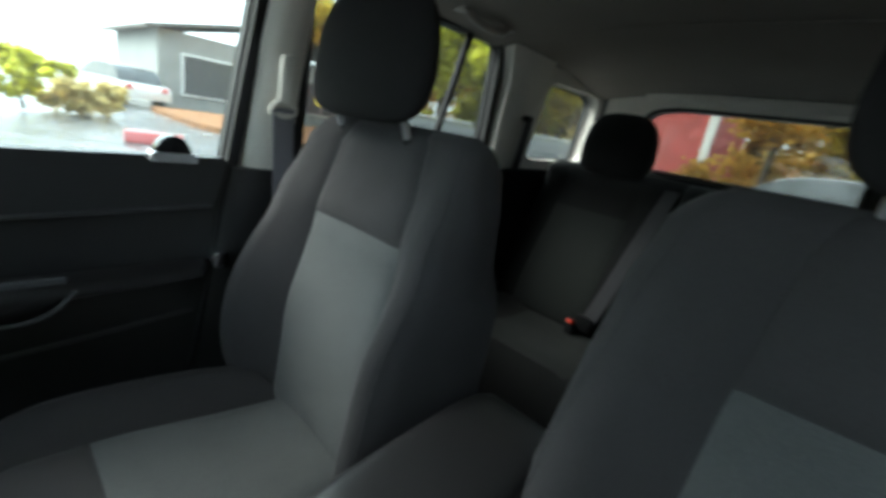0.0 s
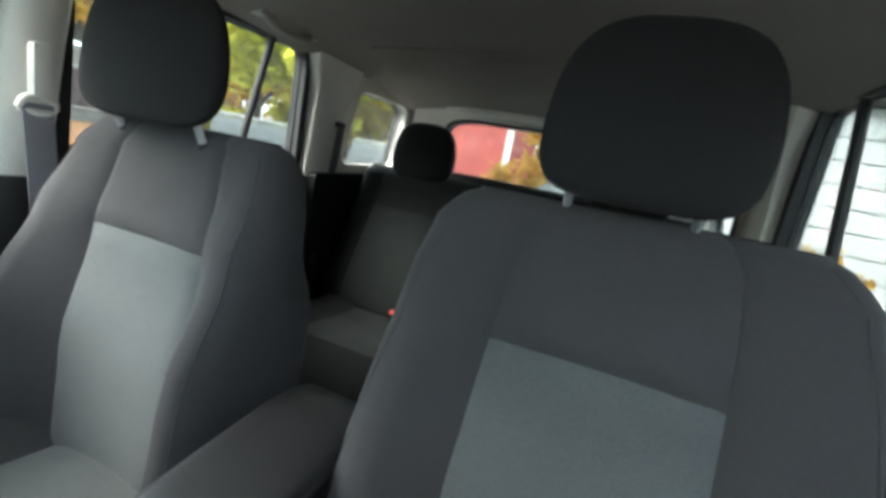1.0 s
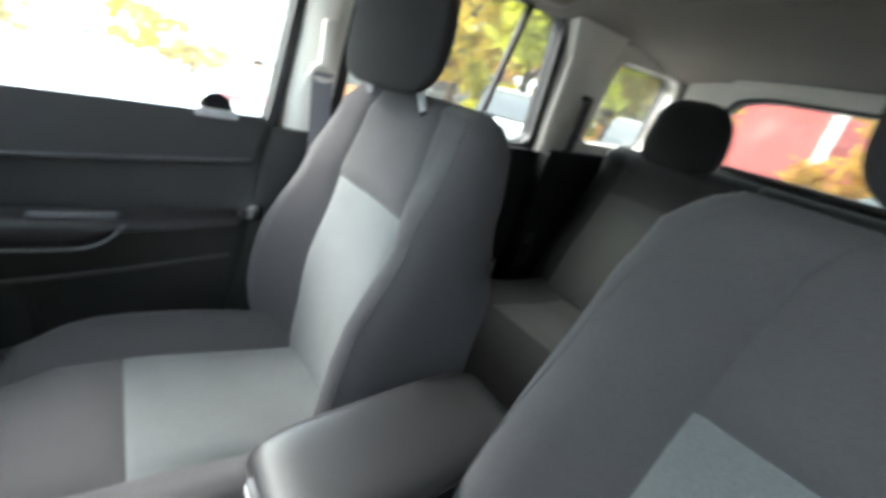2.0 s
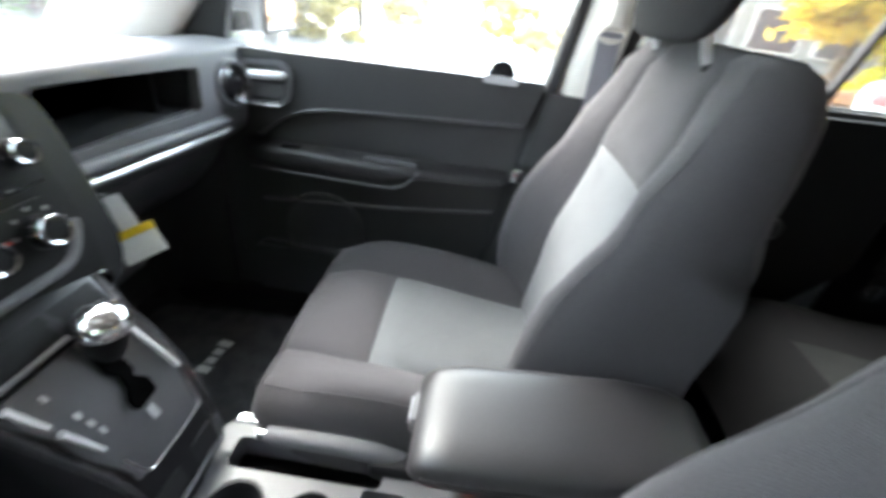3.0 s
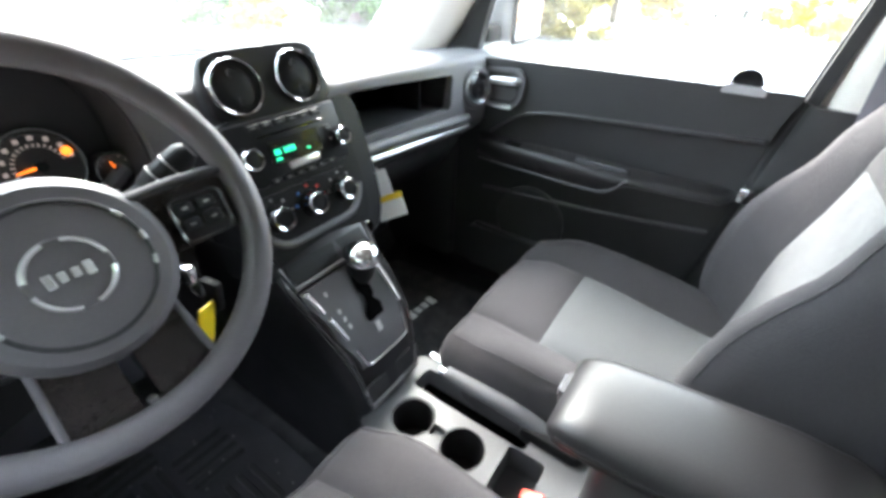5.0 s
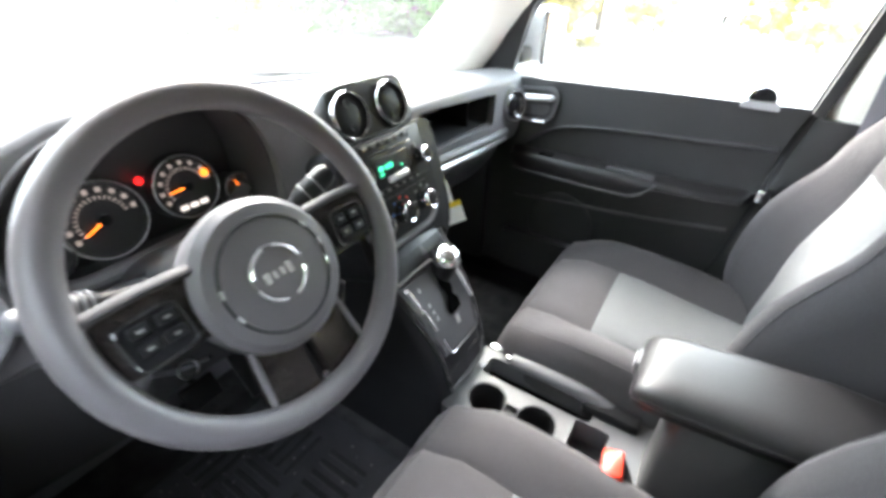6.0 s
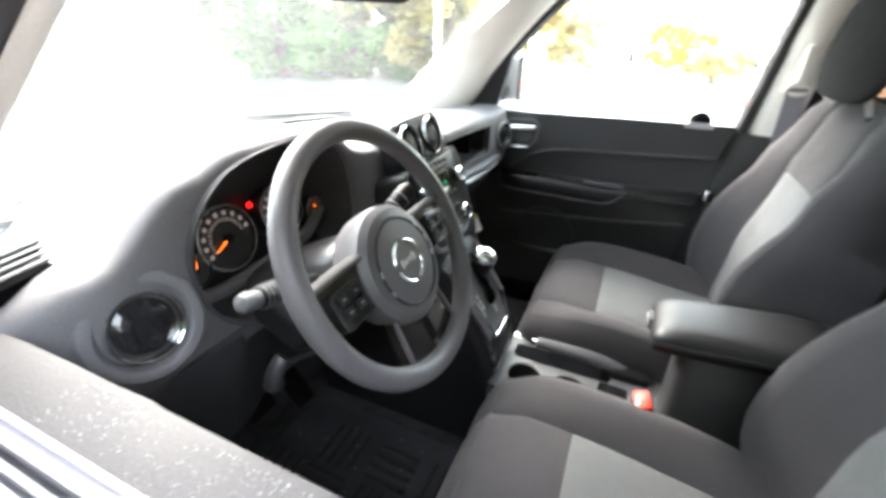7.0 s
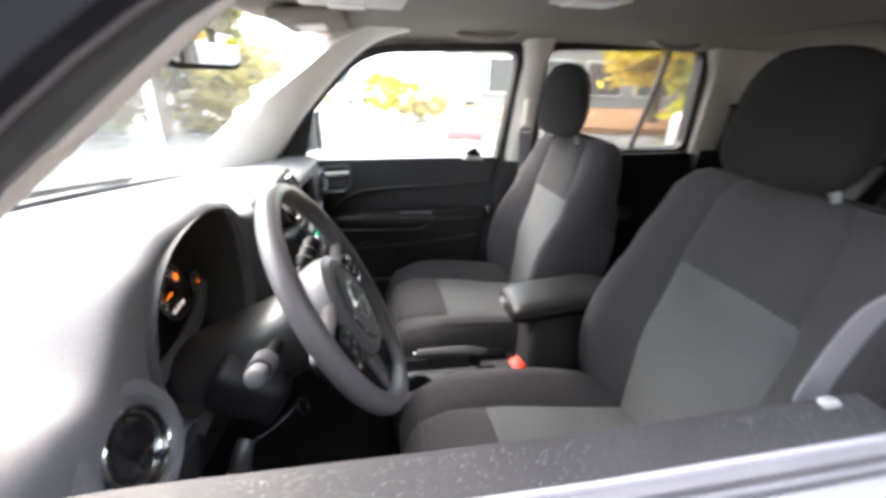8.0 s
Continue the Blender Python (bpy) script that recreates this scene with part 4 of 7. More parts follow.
rings = []
for x in sorted(span(-0.70, 0.70, 71)):
    f, t = dash_face(x) + lerp(x, (-0.70, 0.055), (-0.64, 0.03), (-0.60, 0.02), (-0.50, 0.03), (-0.15, 0.02), (-0.1, 0.0)), dash_top(x)
    k = (x / 0.66) ** 2
    b = 1.475 - 0.42 * k
    pts = [(b, 1.048), (b - 0.10, lerp(t, (1.13, 1.085), (1.24, 1.12))), (min(b - 0.2, 0.98), t - 0.022), (f + 0.13, t - 0.002), (f + 0.05, t), (f + 0.008, t - 0.006), (f, t - 0.03),
           (f - 0.002, 1.07), (f - 0.006, 1.0), (f, 0.955), (f + 0.03, 0.93), (f + 0.12, 0.87), (f + 0.25, 0.80), (1.1, 0.76), (b, 0.78)]
    rings.append([Vector((x, p[0], p[1])) for p in smooth_line([Vector((q[0], q[1], 0)) for q in pts], 2)])
solid = loft(rings)
CLUSTER = rounded([(-0.497, 1.05), (-0.497, 1.135), (-0.43, 1.205), (-0.35, 1.223), (-0.25, 1.223), (-0.18, 1.197), (-0.148, 1.12), (-0.15, 1.0), (-0.20, 0.955), (-0.42, 0.955), (-0.47, 0.99)], 0.05)
TRAY = rounded([(0.189, 1.117), (0.522, 1.100), (0.508, 1.020), (0.199, 1.024)], 0.014)
VX = Vector((-0.572, 0.727, 1.062))
VXN = Vector((-0.12, -0.93, 0.28)).normalized()
solid = cut(solid, prism(CLUSTER, along_y, 0.5, 0.86), prism(TRAY, along_y, 0.5, 0.80), lathe(VX, VXN, [(0.043, -0.08), (0.043, 0.12)], 40))
# dash split at one height; lower piece coloured darker for shade where it curves under
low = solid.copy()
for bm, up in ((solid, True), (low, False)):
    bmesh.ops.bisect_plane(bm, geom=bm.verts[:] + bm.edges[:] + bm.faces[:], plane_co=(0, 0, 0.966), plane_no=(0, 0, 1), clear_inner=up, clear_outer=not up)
part("dash_body", solid, DASH, dash, "charcoal soft plastic dash body", angle=0.5)
part("lower_dash_body", low, DOORSKIN, dash, "lower dash body, darkened for shade under its curve", angle=0.5)
part("tray_lining", cut(prism(rounded([(0.1885, 1.1175), (0.5225, 1.1005), (0.5085, 1.0195), (0.1985, 1.0235)], 0.014), along_y, 0.676, 0.806), prism(rounded([(0.192, 1.114), (0.519, 1.097), (0.505, 1.023), (0.202, 1.027)], 0.012), along_y, 0.6, 0.80)), GREYLINING, dash, "black lining of the open tray")
shrunk = [Vector((-0.322 + (p[0] + 0.322) * 0.978, 1.09 + (p[1] - 1.09) * 0.972)) for p in CLUSTER]
lined = [Vector((-0.322 + (p[0] + 0.322) * 1.002, 1.09 + (p[1] - 1.09) * 1.002)) for p in CLUSTER]
part("cluster_lining", band(lined, shrunk, along_y, 0.728, 0.862), HOODSKIN, dash, "black lining of the instrument hood")
part("tray_divider", box((0.445, 0.745, 1.06), (0.006, 0.09, 0.075), 0.002, 1), BLACK, dash)
# chrome strip and ledge below the tray
ledge = [(0.19, dash_face(0.19) - 0.012, 1.000), (0.35, dash_face(0.35) - 0.016, 0.997), (0.50, dash_face(0.5) - 0.014, 0.99), (0.585, dash_face(0.585) - 0.004, 0.984)]
part("ledge", tube(smooth_line(ledge, 2), 0.013, 12, flat=0.9), GREYTRIM, dash)
strip = [(0.165, dash_face(0.165) - 0.010, 0.978), (0.35, dash_face(0.35) - 0.016, 0.974), (0.50, dash_face(0.5) - 0.013, 0.968), (0.592, dash_face(0.592) - 0.002, 0.962)]
part("chrome_strip", tube(smooth_line(strip, 2), 0.0078, 12), BRIGHT, dash, "bright chrome strip")
part("glove_box", sheet(lambda u, v: Vector((u, dash_face(u) + 0.022 + 0.10 * (1 - v) ** 1.4, 0.80 + 0.135 * v)), span(0.19, 0.60, 17), span(0, 1, 9), 0.012), DOORSKIN, dash, "closed black glove box lid")
part("knee_panel", sheet(lambda u, v: Vector((u, dash_face(u) + lerp(u, (-0.64, 0.03), (-0.47, 0.015), (-0.36, 0.05), (-0.15, 0.04)) + 0.05 * (1 - v) ** 1.3, 0.74 + 0.225 * v)), span(-0.66, -0.13, 23), span(0, 1, 11), 0.012), DOORSKIN, dash, "black lower knee panel")


def round_vent(c, n, parent, r=0.042, blade=BLACK):
    a, b, n = axes(n)
    v = part("round_vent", lathe(c, n, [(r * 0.9, -0.03), (r * 0.93, -0.008), (r * 0.84, -0.004), (r * 0.6, -0.001), (r * 0.3, 0.0), (0.002, 0.0005)], 40), blade, parent, "black round air vent")
    part("chrome_ring", lathe(c, n, [(r * 0.88, -0.006), (r * 0.90, 0.0), (r * 0.93, 0.0042), (r * 0.97, 0.0052), (r * 1.01, 0.0030), (r * 1.02, -0.004)], 64), DARKCHROME, v, "chrome ring")
    for k in (-1, 1):
        part("thumb_dimple", lathe(c + b * (k * r * 0.5) + n * 0.002, n, [(r * 0.15, -0.004), (r * 0.14, -0.0005), (r * 0.05, -0.0015)], 16), BLACK, v)
    return v


round_vent(VX, VXN, dash, 0.043, GLOSS)
part("vent_surround", lathe(VX, VXN, [(0.072, -0.02), (0.070, -0.002), (0.066, 0.0035), (0.060, 0.0050), (0.054, 0.0035), (0.0485, -0.003), (0.0455, -0.011), (0.0455, -0.02)], 56), DASH, dash, "charcoal dished surround of the vent")
PV = Vector((0.612, 0.641, 1.056))
PVN = Vector((-0.25, -0.95, 0.15)).normalized()
part("vent_surround", lathe(PV, PVN, [(0.052, -0.03), (0.052, -0.002), (0.049, 0.004), (0.044, 0.005), (0.040, -0.004)], 48), DASH, dash, "grey vent surround")
round_vent(PV + PVN * 0.002, PVN, dash, 0.039, GLOSS)

# demister grille and tweeter cover on the top
DG = thing("demister_grille", (-0.60, 0.845, 1.13), "black slatted demister grille in the dash top", "grille")
# black plate under the slats, for the shade between them
part("grille_frame", prism(rounded([(-0.660, 0.79), (-0.640, 0.885), (-0.565, 0.90), (-0.585, 0.805)], 0.006), along_z, 1.120, 1.1445), VOID, DG)
for i in range(4):
    part("slat", box((-0.620 + 0.005 * i, 0.817 + 0.0205 * i, 1.1455), (0.074, 0.0050, 0.004), 0.001, 1, rot=(0, 0, 9)), GREYTRIM, DG)
part("tweeter_grille", lathe((-0.515, 1.06, 1.118), (0.0, 0.12, 1), [(0.045, 0.0), (0.045, 0.010), (0.035, 0.013), (0.003, 0.014)], 32), GREYTRIM, dash)

# instrument cluster
cl = thing("instrument_cluster", (-0.30, 0.84, 1.08), "instrument cluster with lit orange needles", "instrument cluster")
part("back_panel", prism(rounded([(-0.505, 0.96), (-0.505, 1.15), (-0.43, 1.22), (-0.18, 1.22), (-0.14, 1.10), (-0.14, 0.96)], 0.04), along_y, 0.845, 0.87), DIAL, cl, "black dial panel")


def gauge(c, r, sweep, needle, nticks, lamp=None):
    n = Vector((0, -0.97, 0.24)).normalized()
    a, b, n = axes(n)
    c = Vector(c)
    g = part("gauge", lathe(c, n, [(r * 1.05, -0.05), (r * 1.05, 0.004), (r * 0.98, 0.0065), (r * 0.95, 0.0), (0.002, 0.0)], 40), DIAL, cl)
    part("bezel_ring", torus(c + n * 0.004, n, r * 1.02, r * 0.035, 40, 8), SATIN, g, "thin silver ring")
    s0, s1 = sweep
    for i in range(nticks):
        q = radians(s0 + (s1 - s0) * i / (nticks - 1))
        d = a * math.cos(q) + b * math.sin(q)
        bm = box((0, 0, 0), (r * 0.10, r * 0.035, 0.001), 0, 1)
        t = n.cross(d)
        bm.transform(Matrix((d, t, n)).transposed().to_4x4())
        bm.transform(Matrix.Translation(c + d * r * (0.60 if nticks > 6 else 0.80) + n * 0.002))
        part("scale_mark", bm, DIAL_MARK, g)
        if nticks > 6 and i % 2 == 0:
            bm = box((0, 0, 0), (r * 0.12, r * 0.13, 0.001), 0, 1)
            bm.transform(Matrix((a, b, n)).transposed().to_4x4())
            bm.transform(Matrix.Translation(c + d * r * 0.80 + n * 0.002))
            part("numeral_bar", bm, DIAL_MARK, g)
    q = radians(needle)
    d = a * math.cos(q) + b * math.sin(q)
    part("needle", tube([c - d * r * 0.12 + n * 0.006, c + d * r * 0.6 + n * 0.006], [r * 0.04, r * 0.02], 8), ORANGE_LED, g, "lit orange needle")
    part("needle_hub", lathe(c, n, [(r * 0.16, 0.002), (r * 0.15, 0.008), (0.002, 0.009)], 20), BLACK, g)
    return g, a, b, n


gauge((-0.366, 0.823, 1.067), 0.053, (205, 10), 205, 19)
g, ga, gb, gn = gauge((-0.249, 0.814, 1.077), 0.047, (205, 10), 185, 17)
gc = Vector((-0.249, 0.814, 1.077))
part("lit_telltale", lathe(gc + ga * 0.034 + gb * 0.012, gn, [(0.0065, 0.001), (0.006, 0.003), (0.001, 0.003)], 16), ORANGE_LED, g, "lit orange lamp")
for k in range(3):
    bm = box((0, 0, 0), (0.012, 0.007, 0.001), 0, 1)
    bm.transform(Matrix((ga, gb, gn)).transposed().to_4x4())
    bm.transform(Matrix.Translation(gc + ga * (-0.016 + 0.016 * k) - gb * 0.03 + gn * 0.002))
    part("trip_bar", bm, TRIP_LED, g)
gauge((-0.172, 0.802, 1.051), 0.024, (150, 30), 110, 5)
gauge((-0.440, 0.815, 1.045), 0.026, (150, 30), 70, 5)
part("warning_lamp", lathe((-0.304, 0.83, 1.102), (0, -0.97, 0.24), [(0.0052, 0.0), (0.005, 0.003), (0.001, 0.004)], 16), RED_LED, cl, "lit red warning lamp")
part("lower_bezel", tube(smooth_line([(-0.475, 0.80, 1.03), (-0.44, 0.80, 0.995), (-0.33, 0.79, 1.005), (-0.22, 0.79, 1.01), (-0.16, 0.80, 1.05)], 3), 0.012, 10), DASH, cl)
part("floor_panel", sheet(lambda u, v: Vector((u, 0.715 + 0.135 * v, 0.958 + 0.045 * v)), span(-0.455, -0.17, 9), span(0, 1, 5), 0.006), DOORSKIN, cl)

# ---- centre stack ----
SC, SS, SN = Vector((-0.001, 0.606, 1.078)), Vector((0, 0.33, 0.944)), Vector((0, -0.944, 0.33))


def stack(u, v, h):
    return SC + Vector((u, 0, 0)) + SS * v + SN * h


def stack_box(u, v, h, su, sv, sh, r=0.002, seg=1):
    bm = box((0, 0, 0), (su, sv, sh), r, seg)
    bm.transform(Matrix((Vector((1, 0, 0)), SS, SN)).transposed().to_4x4())
    bm.transform(Matrix.Translation(stack(u, v, h)))
    return bm


cs = thing("centre_stack", (0.011, 0.62, 0.95), "centre stack with round vents, radio and climate knobs", "centre stack")
sur = rounded([(-0.118, -0.185), (0.126, -0.185), (0.154, -0.12), (0.157, 0.02), (0.148, 0.058), (-0.108, 0.058), (-0.114, 0.02), (-0.114, -0.12)], 0.035)
part("surround", prism(sur, stack, -0.13, -0.006, 0.008), PODSKIN, cs, "dark charcoal surround")
fp = rounded([(-0.085, -0.172), (0.09, -0.172), (0.112, -0.12), (0.112, 0.06), (-0.108, 0.06), (-0.108, -0.12)], 0.03)
part("faceplate", prism(fp, stack, -0.02, 0.002, 0.002), BLACK, cs, "black face plate")
pod = rounded([(-0.090, 0.054), (0.118, 0.054), (0.112, 0.134), (0.094, 0.151), (-0.070, 0.151), (-0.087, 0.134)], 0.03)
rings = [[stack(0.013 + (p[0] - 0.013) * k, 0.054 + (p[1] - 0.054) * q, h) for p in pod] for k, q, h in ((0.90, 0.90, -0.009), (0.975, 0.975, -0.010), (1.0, 1.0, -0.015), (0.99, 0.97, -0.03), (0.86, 0.70, -0.085), (0.70, 0.40, -0.14))]
part("vent_pod", loft(rings), PODSKIN, cs, "charcoal vent pod", angle=0.7)
for u in (-0.046, 0.058):
    round_vent(stack(u, 0.100, -0.006), SN, cs, 0.0385)
rad = part("radio", stack_box(0, 0.008, 0.002, 0.196, 0.092, 0.012, 0.004, 2), BLACK, cs, "black radio unit")
part("display", stack_box(0.002, 0.004, 0.0085, 0.092, 0.034, 0.002), SCREEN, rad, "dark display")
for du, w in ((-0.024, 0.010), (-0.010, 0.0055), (-0.003, 0.0055), (0.004, 0.0055)):
    part("display_bar", stack_box(du - 0.008, 0.004, 0.0100, w, 0.008, 0.0012, 0.0003), GREEN_LED, rad, "lit green display bar")
part("display_bar", stack_box(-0.033, -0.006, 0.0100, 0.010, 0.0035, 0.0012, 0.0003), GREEN_LED, rad, "lit green display bar")
part("display_bar", stack_box(0.022, -0.003, 0.0100, 0.005, 0.003, 0.0012, 0.0003), GREEN_LED, rad, "lit green display bar")
part("cd_slot", stack_box(0.004, 0.030, 0.0085, 0.12, 0.004, 0.002), GLOSS, rad)
part("silver_button", stack_box(0.008, -0.020, 0.0085, 0.056, 0.010, 0.004, 0.0015, 2), SATIN, rad, "silver seek button")
for i in range(6):
    part("radio_button", stack_box(-0.055 + 0.022 * i, 0.044, 0.0085, 0.019, 0.010, 0.004, 0.0015), BLACK, rad)
    part("button_mark", stack_box(-0.055 + 0.022 * i, 0.044, 0.0108, 0.008, 0.002, 0.0006, 0), DIMINK, rad)
    part("radio_button", stack_box(-0.05 + 0.021 * i, -0.034, 0.0085, 0.018, 0.008, 0.004, 0.0015), BLACK, rad)
    part("button_mark", stack_box(-0.05 + 0.021 * i, -0.034, 0.0108, 0.006, 0.002, 0.0006, 0), DIMINK, rad)
for u in (-0.066, 0.068):
    for v in (0.016, -0.002):
        part("radio_button", stack_box(u, v, 0.0085, 0.012, 0.010, 0.004, 0.0015), BLACK, rad)
        part("button_mark", stack_box(u, v, 0.0108, 0.005, 0.0025, 0.0006, 0), DIMINK, rad)


def knob(u, v, r, name, parent, label, face=BLACK):
    k = part(name, lathe(stack(u, v, 0.004), SN, [(r * 1.15, 0), (r * 1.1, 0.004), (r, 0.006), (r * 0.9, 0.016), (r * 0.70, 0.0180), (r * 0.62, 0.0215), (0.001, 0.0222)], 32), face, parent, label)
    part("chrome_ring", lathe(stack(u, v, 0.004), SN, [(r * 1.06, 0.004), (r * 1.03, 0.014), (r * 0.97, 0.0212), (r * 0.88, 0.0236), (r * 0.74, 0.0225), (r * 0.66, 0.0190)], 32), DARKCHROME, k, "chrome ring")
    part("pointer", stack_box(u + r * 0.1, v + r * 0.25, 0.0238, r * 0.16, r * 0.5, 0.001, 0), INK, k)
    return k


knob(-0.080, 0.005, 0.0165, "volume_knob", rad, "chrome rimmed volume knob")
knob(0.083, -0.002, 0.0145, "tune_knob", rad, "chrome rimmed tuning knob")
hp = rounded([(-0.100, -0.050), (-0.106, -0.09), (-0.078, -0.130), (0.070, -0.130), (0.100, -0.09), (0.098, -0.050)], 0.025)
cp = part("climate_panel", prism(hp, stack, 0.0, 0.005, 0.002), BLACK, cs, "black climate panel")
part("panel_rim", tube([stack(p[0], p[1], 0.005) for p in hp[4:28]], 0.0062, 10), GREYTRIM, cp)
for u, nm in ((-0.070, "fan_knob"), (-0.005, "temperature_knob"), (0.060, "mode_knob")):
    k = knob(u, -0.085, 0.0185, nm, cp, "chrome rimmed climate knob")
    for i in range(5):
        q = radians(170 - 160 * i / 4)
        m = DIMINK if nm != "temperature_knob" else (BLUE if i < 2 else RED)
        part("dial_mark", stack_box(u + 0.0285 * math.cos(q), -0.085 + 0.0285 * math.sin(q), 0.0058, 0.004, 0.004, 0.001, 0), m, cp)
part("hazard_switch", stack_box(-0.012, -0.162, 0.003, 0.02, 0.011, 0.004, 0.001), BLACK, cs)
part("hazard_mark", stack_box(-0.012, -0.162, 0.0055, 0.010, 0.005, 0.0008, 0), RED, cs, "red hazard mark")
part("power_socket", lathe(stack(0.085, -0.168, 0.0), SN, [(0.013, 0), (0.013, 0.006), (0.010, 0.007), (0.009, 0.002), (0.001, 0.002)], 24), GLOSS, cs)
part("ignition_light", stack_box(-0.045, -0.162, 0.003, 0.008, 0.008, 0.003, 0.001), INK, cs)

# paper tag hanging below the dash
tg = thing("hang_tag", (0.225, 0.60, 0.90), "white paper tag with a yellow band hanging under the dash", "tag")
ta = Vector((0.640, -0.700, 0.310)).normalized()
tu = Vector((0.10, 0.45, 0.88)).normalized()
tn = ta.cross(tu).normalized()
tu = tn.cross(ta).normalized()


def tag_box(u, v, su, sv, h=0.0, th=0.0012):
    bm = box((0, 0, 0), (su, sv, th), 0.0003, 1)
    bm.transform(Matrix((ta, tu, tn)).transposed().to_4x4())
    bm.transform(Matrix.Translation(Vector((0.217, 0.606, 0.887)) + ta * u + tu * v + tn * h))
    return bm


part("string", tube([Vector((0.217, 0.606, 0.887)) + tu * 0.078, (0.235, 0.655, 0.955), (0.225, 0.69, 0.957)], 0.0012, 6), CARD, tg)
part("strip", tag_box(0.002, 0.050, 0.027, 0.062), PAPER, tg)
part("card", tag_box(0.0, 0.0, 0.061, 0.050), PAPER, tg)
part("yellow_band", tag_box(0.0, 0.020, 0.063, 0.013, 0, 0.0022), YELLOW, tg, "yellow band")

# ---- steering wheel ----
WC, WA = Vector((-0.324, 0.529, 1.094)), 0.506
WN = Vector((0.006, -math.cos(WA), math.sin(WA))).normalized()
wa, wb, WN = axes(WN)


def wheel(u, v, h):
    return WC + wa * u + wb * v + WN * h


def wheel_box(u, v, h, su, sv, sh, r=0.003, seg=2, turn=0.0):
    bm = box((0, 0, 0), (su, sv, sh), r, seg, rot=(0, 0, turn))
    bm.transform(Matrix((wa, wb, WN)).transposed().to_4x4())
    bm.transform(Matrix.Translation(wheel(u, v, h)))
    return bm


sw = thing("steering_wheel", WC, "dark grey four-spoke steering wheel with silver accents", "steering wheel")
part("rim", torus(WC, WN, 0.184, 0.0165, 96, 18), RIMSKIN, sw, "dark grey moulded rim")
HV = -0.0225
hub = part("hub", lathe(wheel(0, HV, -0.0305), WN, [(0.062, -0.045), (0.086, -0.015), (0.091, 0.018), (0.089, 0.034), (0.080, 0.043), (0.064, 0.046), (0.003, 0.0475)], 56), RIMSKIN, sw, "dark grey padded hub")
part("hub_ring", torus(wheel(0, HV, 0.0155), WN, 0.0655, 0.0024, 64, 8), RUBBER, hub)
for q in (8, 33, 172, 200, 345):
    part("silver_tick", wheel_box(0.0655 * math.cos(radians(q)), HV + 0.0655 * math.sin(radians(q)), 0.0165, 0.0042, 0.011, 0.003, 0.001, 1, turn=q), BRIGHT, hub)
bad = part("badge", lathe(wheel(0, HV, 0.013), WN, [(0.0345, 0), (0.0345, 0.003), (0.0325, 0.0045), (0.003, 0.0047)], 40), RIMSKIN, hub, "round badge")
for q0, q1 in ((12, 78), (102, 168), (192, 258), (282, 348)):
    part("badge_arc", tube([wheel(0.0315 * math.cos(radians(q)), HV + 0.0315 * math.sin(radians(q)), 0.0177) for q in span(q0, q1, 9)], 0.0036, 8, flat=0.6), BRIGHT, bad, "chrome arc")
for u, w, h in ((-0.016, 0.007, 0.013), (-0.006, 0.006, 0.009), (0.004, 0.006, 0.009), (0.014, 0.007, 0.013)):
    part("badge_bar", wheel_box(u, HV, 0.0181, w, h, 0.002, 0.0008, 1), BRIGHT, bad, "chrome bar")
for sx in (-1, 1):
    sp = rounded([(sx * 0.06, -0.046), (sx * 0.165, -0.043), (sx * 0.176, 0.010), (sx * 0.155, 0.020), (sx * 0.06, 0.018)], 0.012)
    if sx < 0:
        sp = sp[::-1]
    s = part("side_spoke", prism(sp, wheel, -0.030, 0.0, 0.006), SPOKE, sw, "dark brown side spoke")
    part("spoke_accent", tube([wheel(sx * 0.072, 0.024, -0.003), wheel(sx * 0.12, 0.026, 0.0), wheel(sx * 0.168, 0.024, -0.002)], 0.0115, 14, flat=0.5), SPOKETRIM, s, "satin grey spoke accent")
    pod_c = (sx * 0.127, -0.016)
    pout = rounded([(-0.031, -0.026), (0.028, -0.028), (0.031, 0.024), (-0.028, 0.026)], 0.012)
    if sx < 0:
        pout = [Vector((-p[0], p[1])) for p in pout[::-1]]
    part("switch_pod", prism([Vector((pod_c[0] + p[0], pod_c[1] + p[1])) for p in pout], wheel, -0.004, 0.008, 0.003), GLOSS, s, "glossy black switch pod")
    part("pod_accent", tube([wheel(pod_c[0] + p[0] * 0.94, pod_c[1] + p[1] * 0.93, 0.0082) for p in pout + pout[:1]], 0.0013, 8), SATINBLACK, s, "satin pod rim")
    for du, dv in ((-0.012, 0.009), (0.012, 0.009), (-0.012, -0.009), (0.012, -0.009)):
        part("switch_button", wheel_box(sx * 0.125 + du, -0.014 + dv, 0.009, 0.019, 0.013, 0.004, 0.002, 1), BLACK, s)
        part("switch_mark", wheel_box(sx * 0.125 + du, -0.014 + dv, 0.0112, 0.006, 0.0025, 0.0008, 0, 1), DIMINK, s)
    lo = rounded([(sx * 0.006, -0.075), (sx * 0.058, -0.068), (sx * 0.070, -0.164), (sx * 0.010, -0.178)], 0.008)
    if sx < 0:
        lo = lo[::-1]
    low = part("lower_spoke", prism(lo, wheel, -0.032, -0.008, 0.004), SPOKE, sw, "dark satin lower spoke")
    part("spoke_edge", tube([wheel(sx * 0.060, -0.07, -0.009), wheel(sx * 0.071, -0.166, -0.006)], 0.0040, 10), RIMSKIN, low, "lilac grey edge")
part("spoke_bolt", lathe(wheel(0.0, -0.165, -0.012), WN, [(0.005, 0), (0.005, 0.004), (0.001, 0.005)], 12), CHROME, sw)
col = thing("steering_column", WC - WN * 0.12, "charcoal steering column shroud with stalks", "steering column")
rings = []
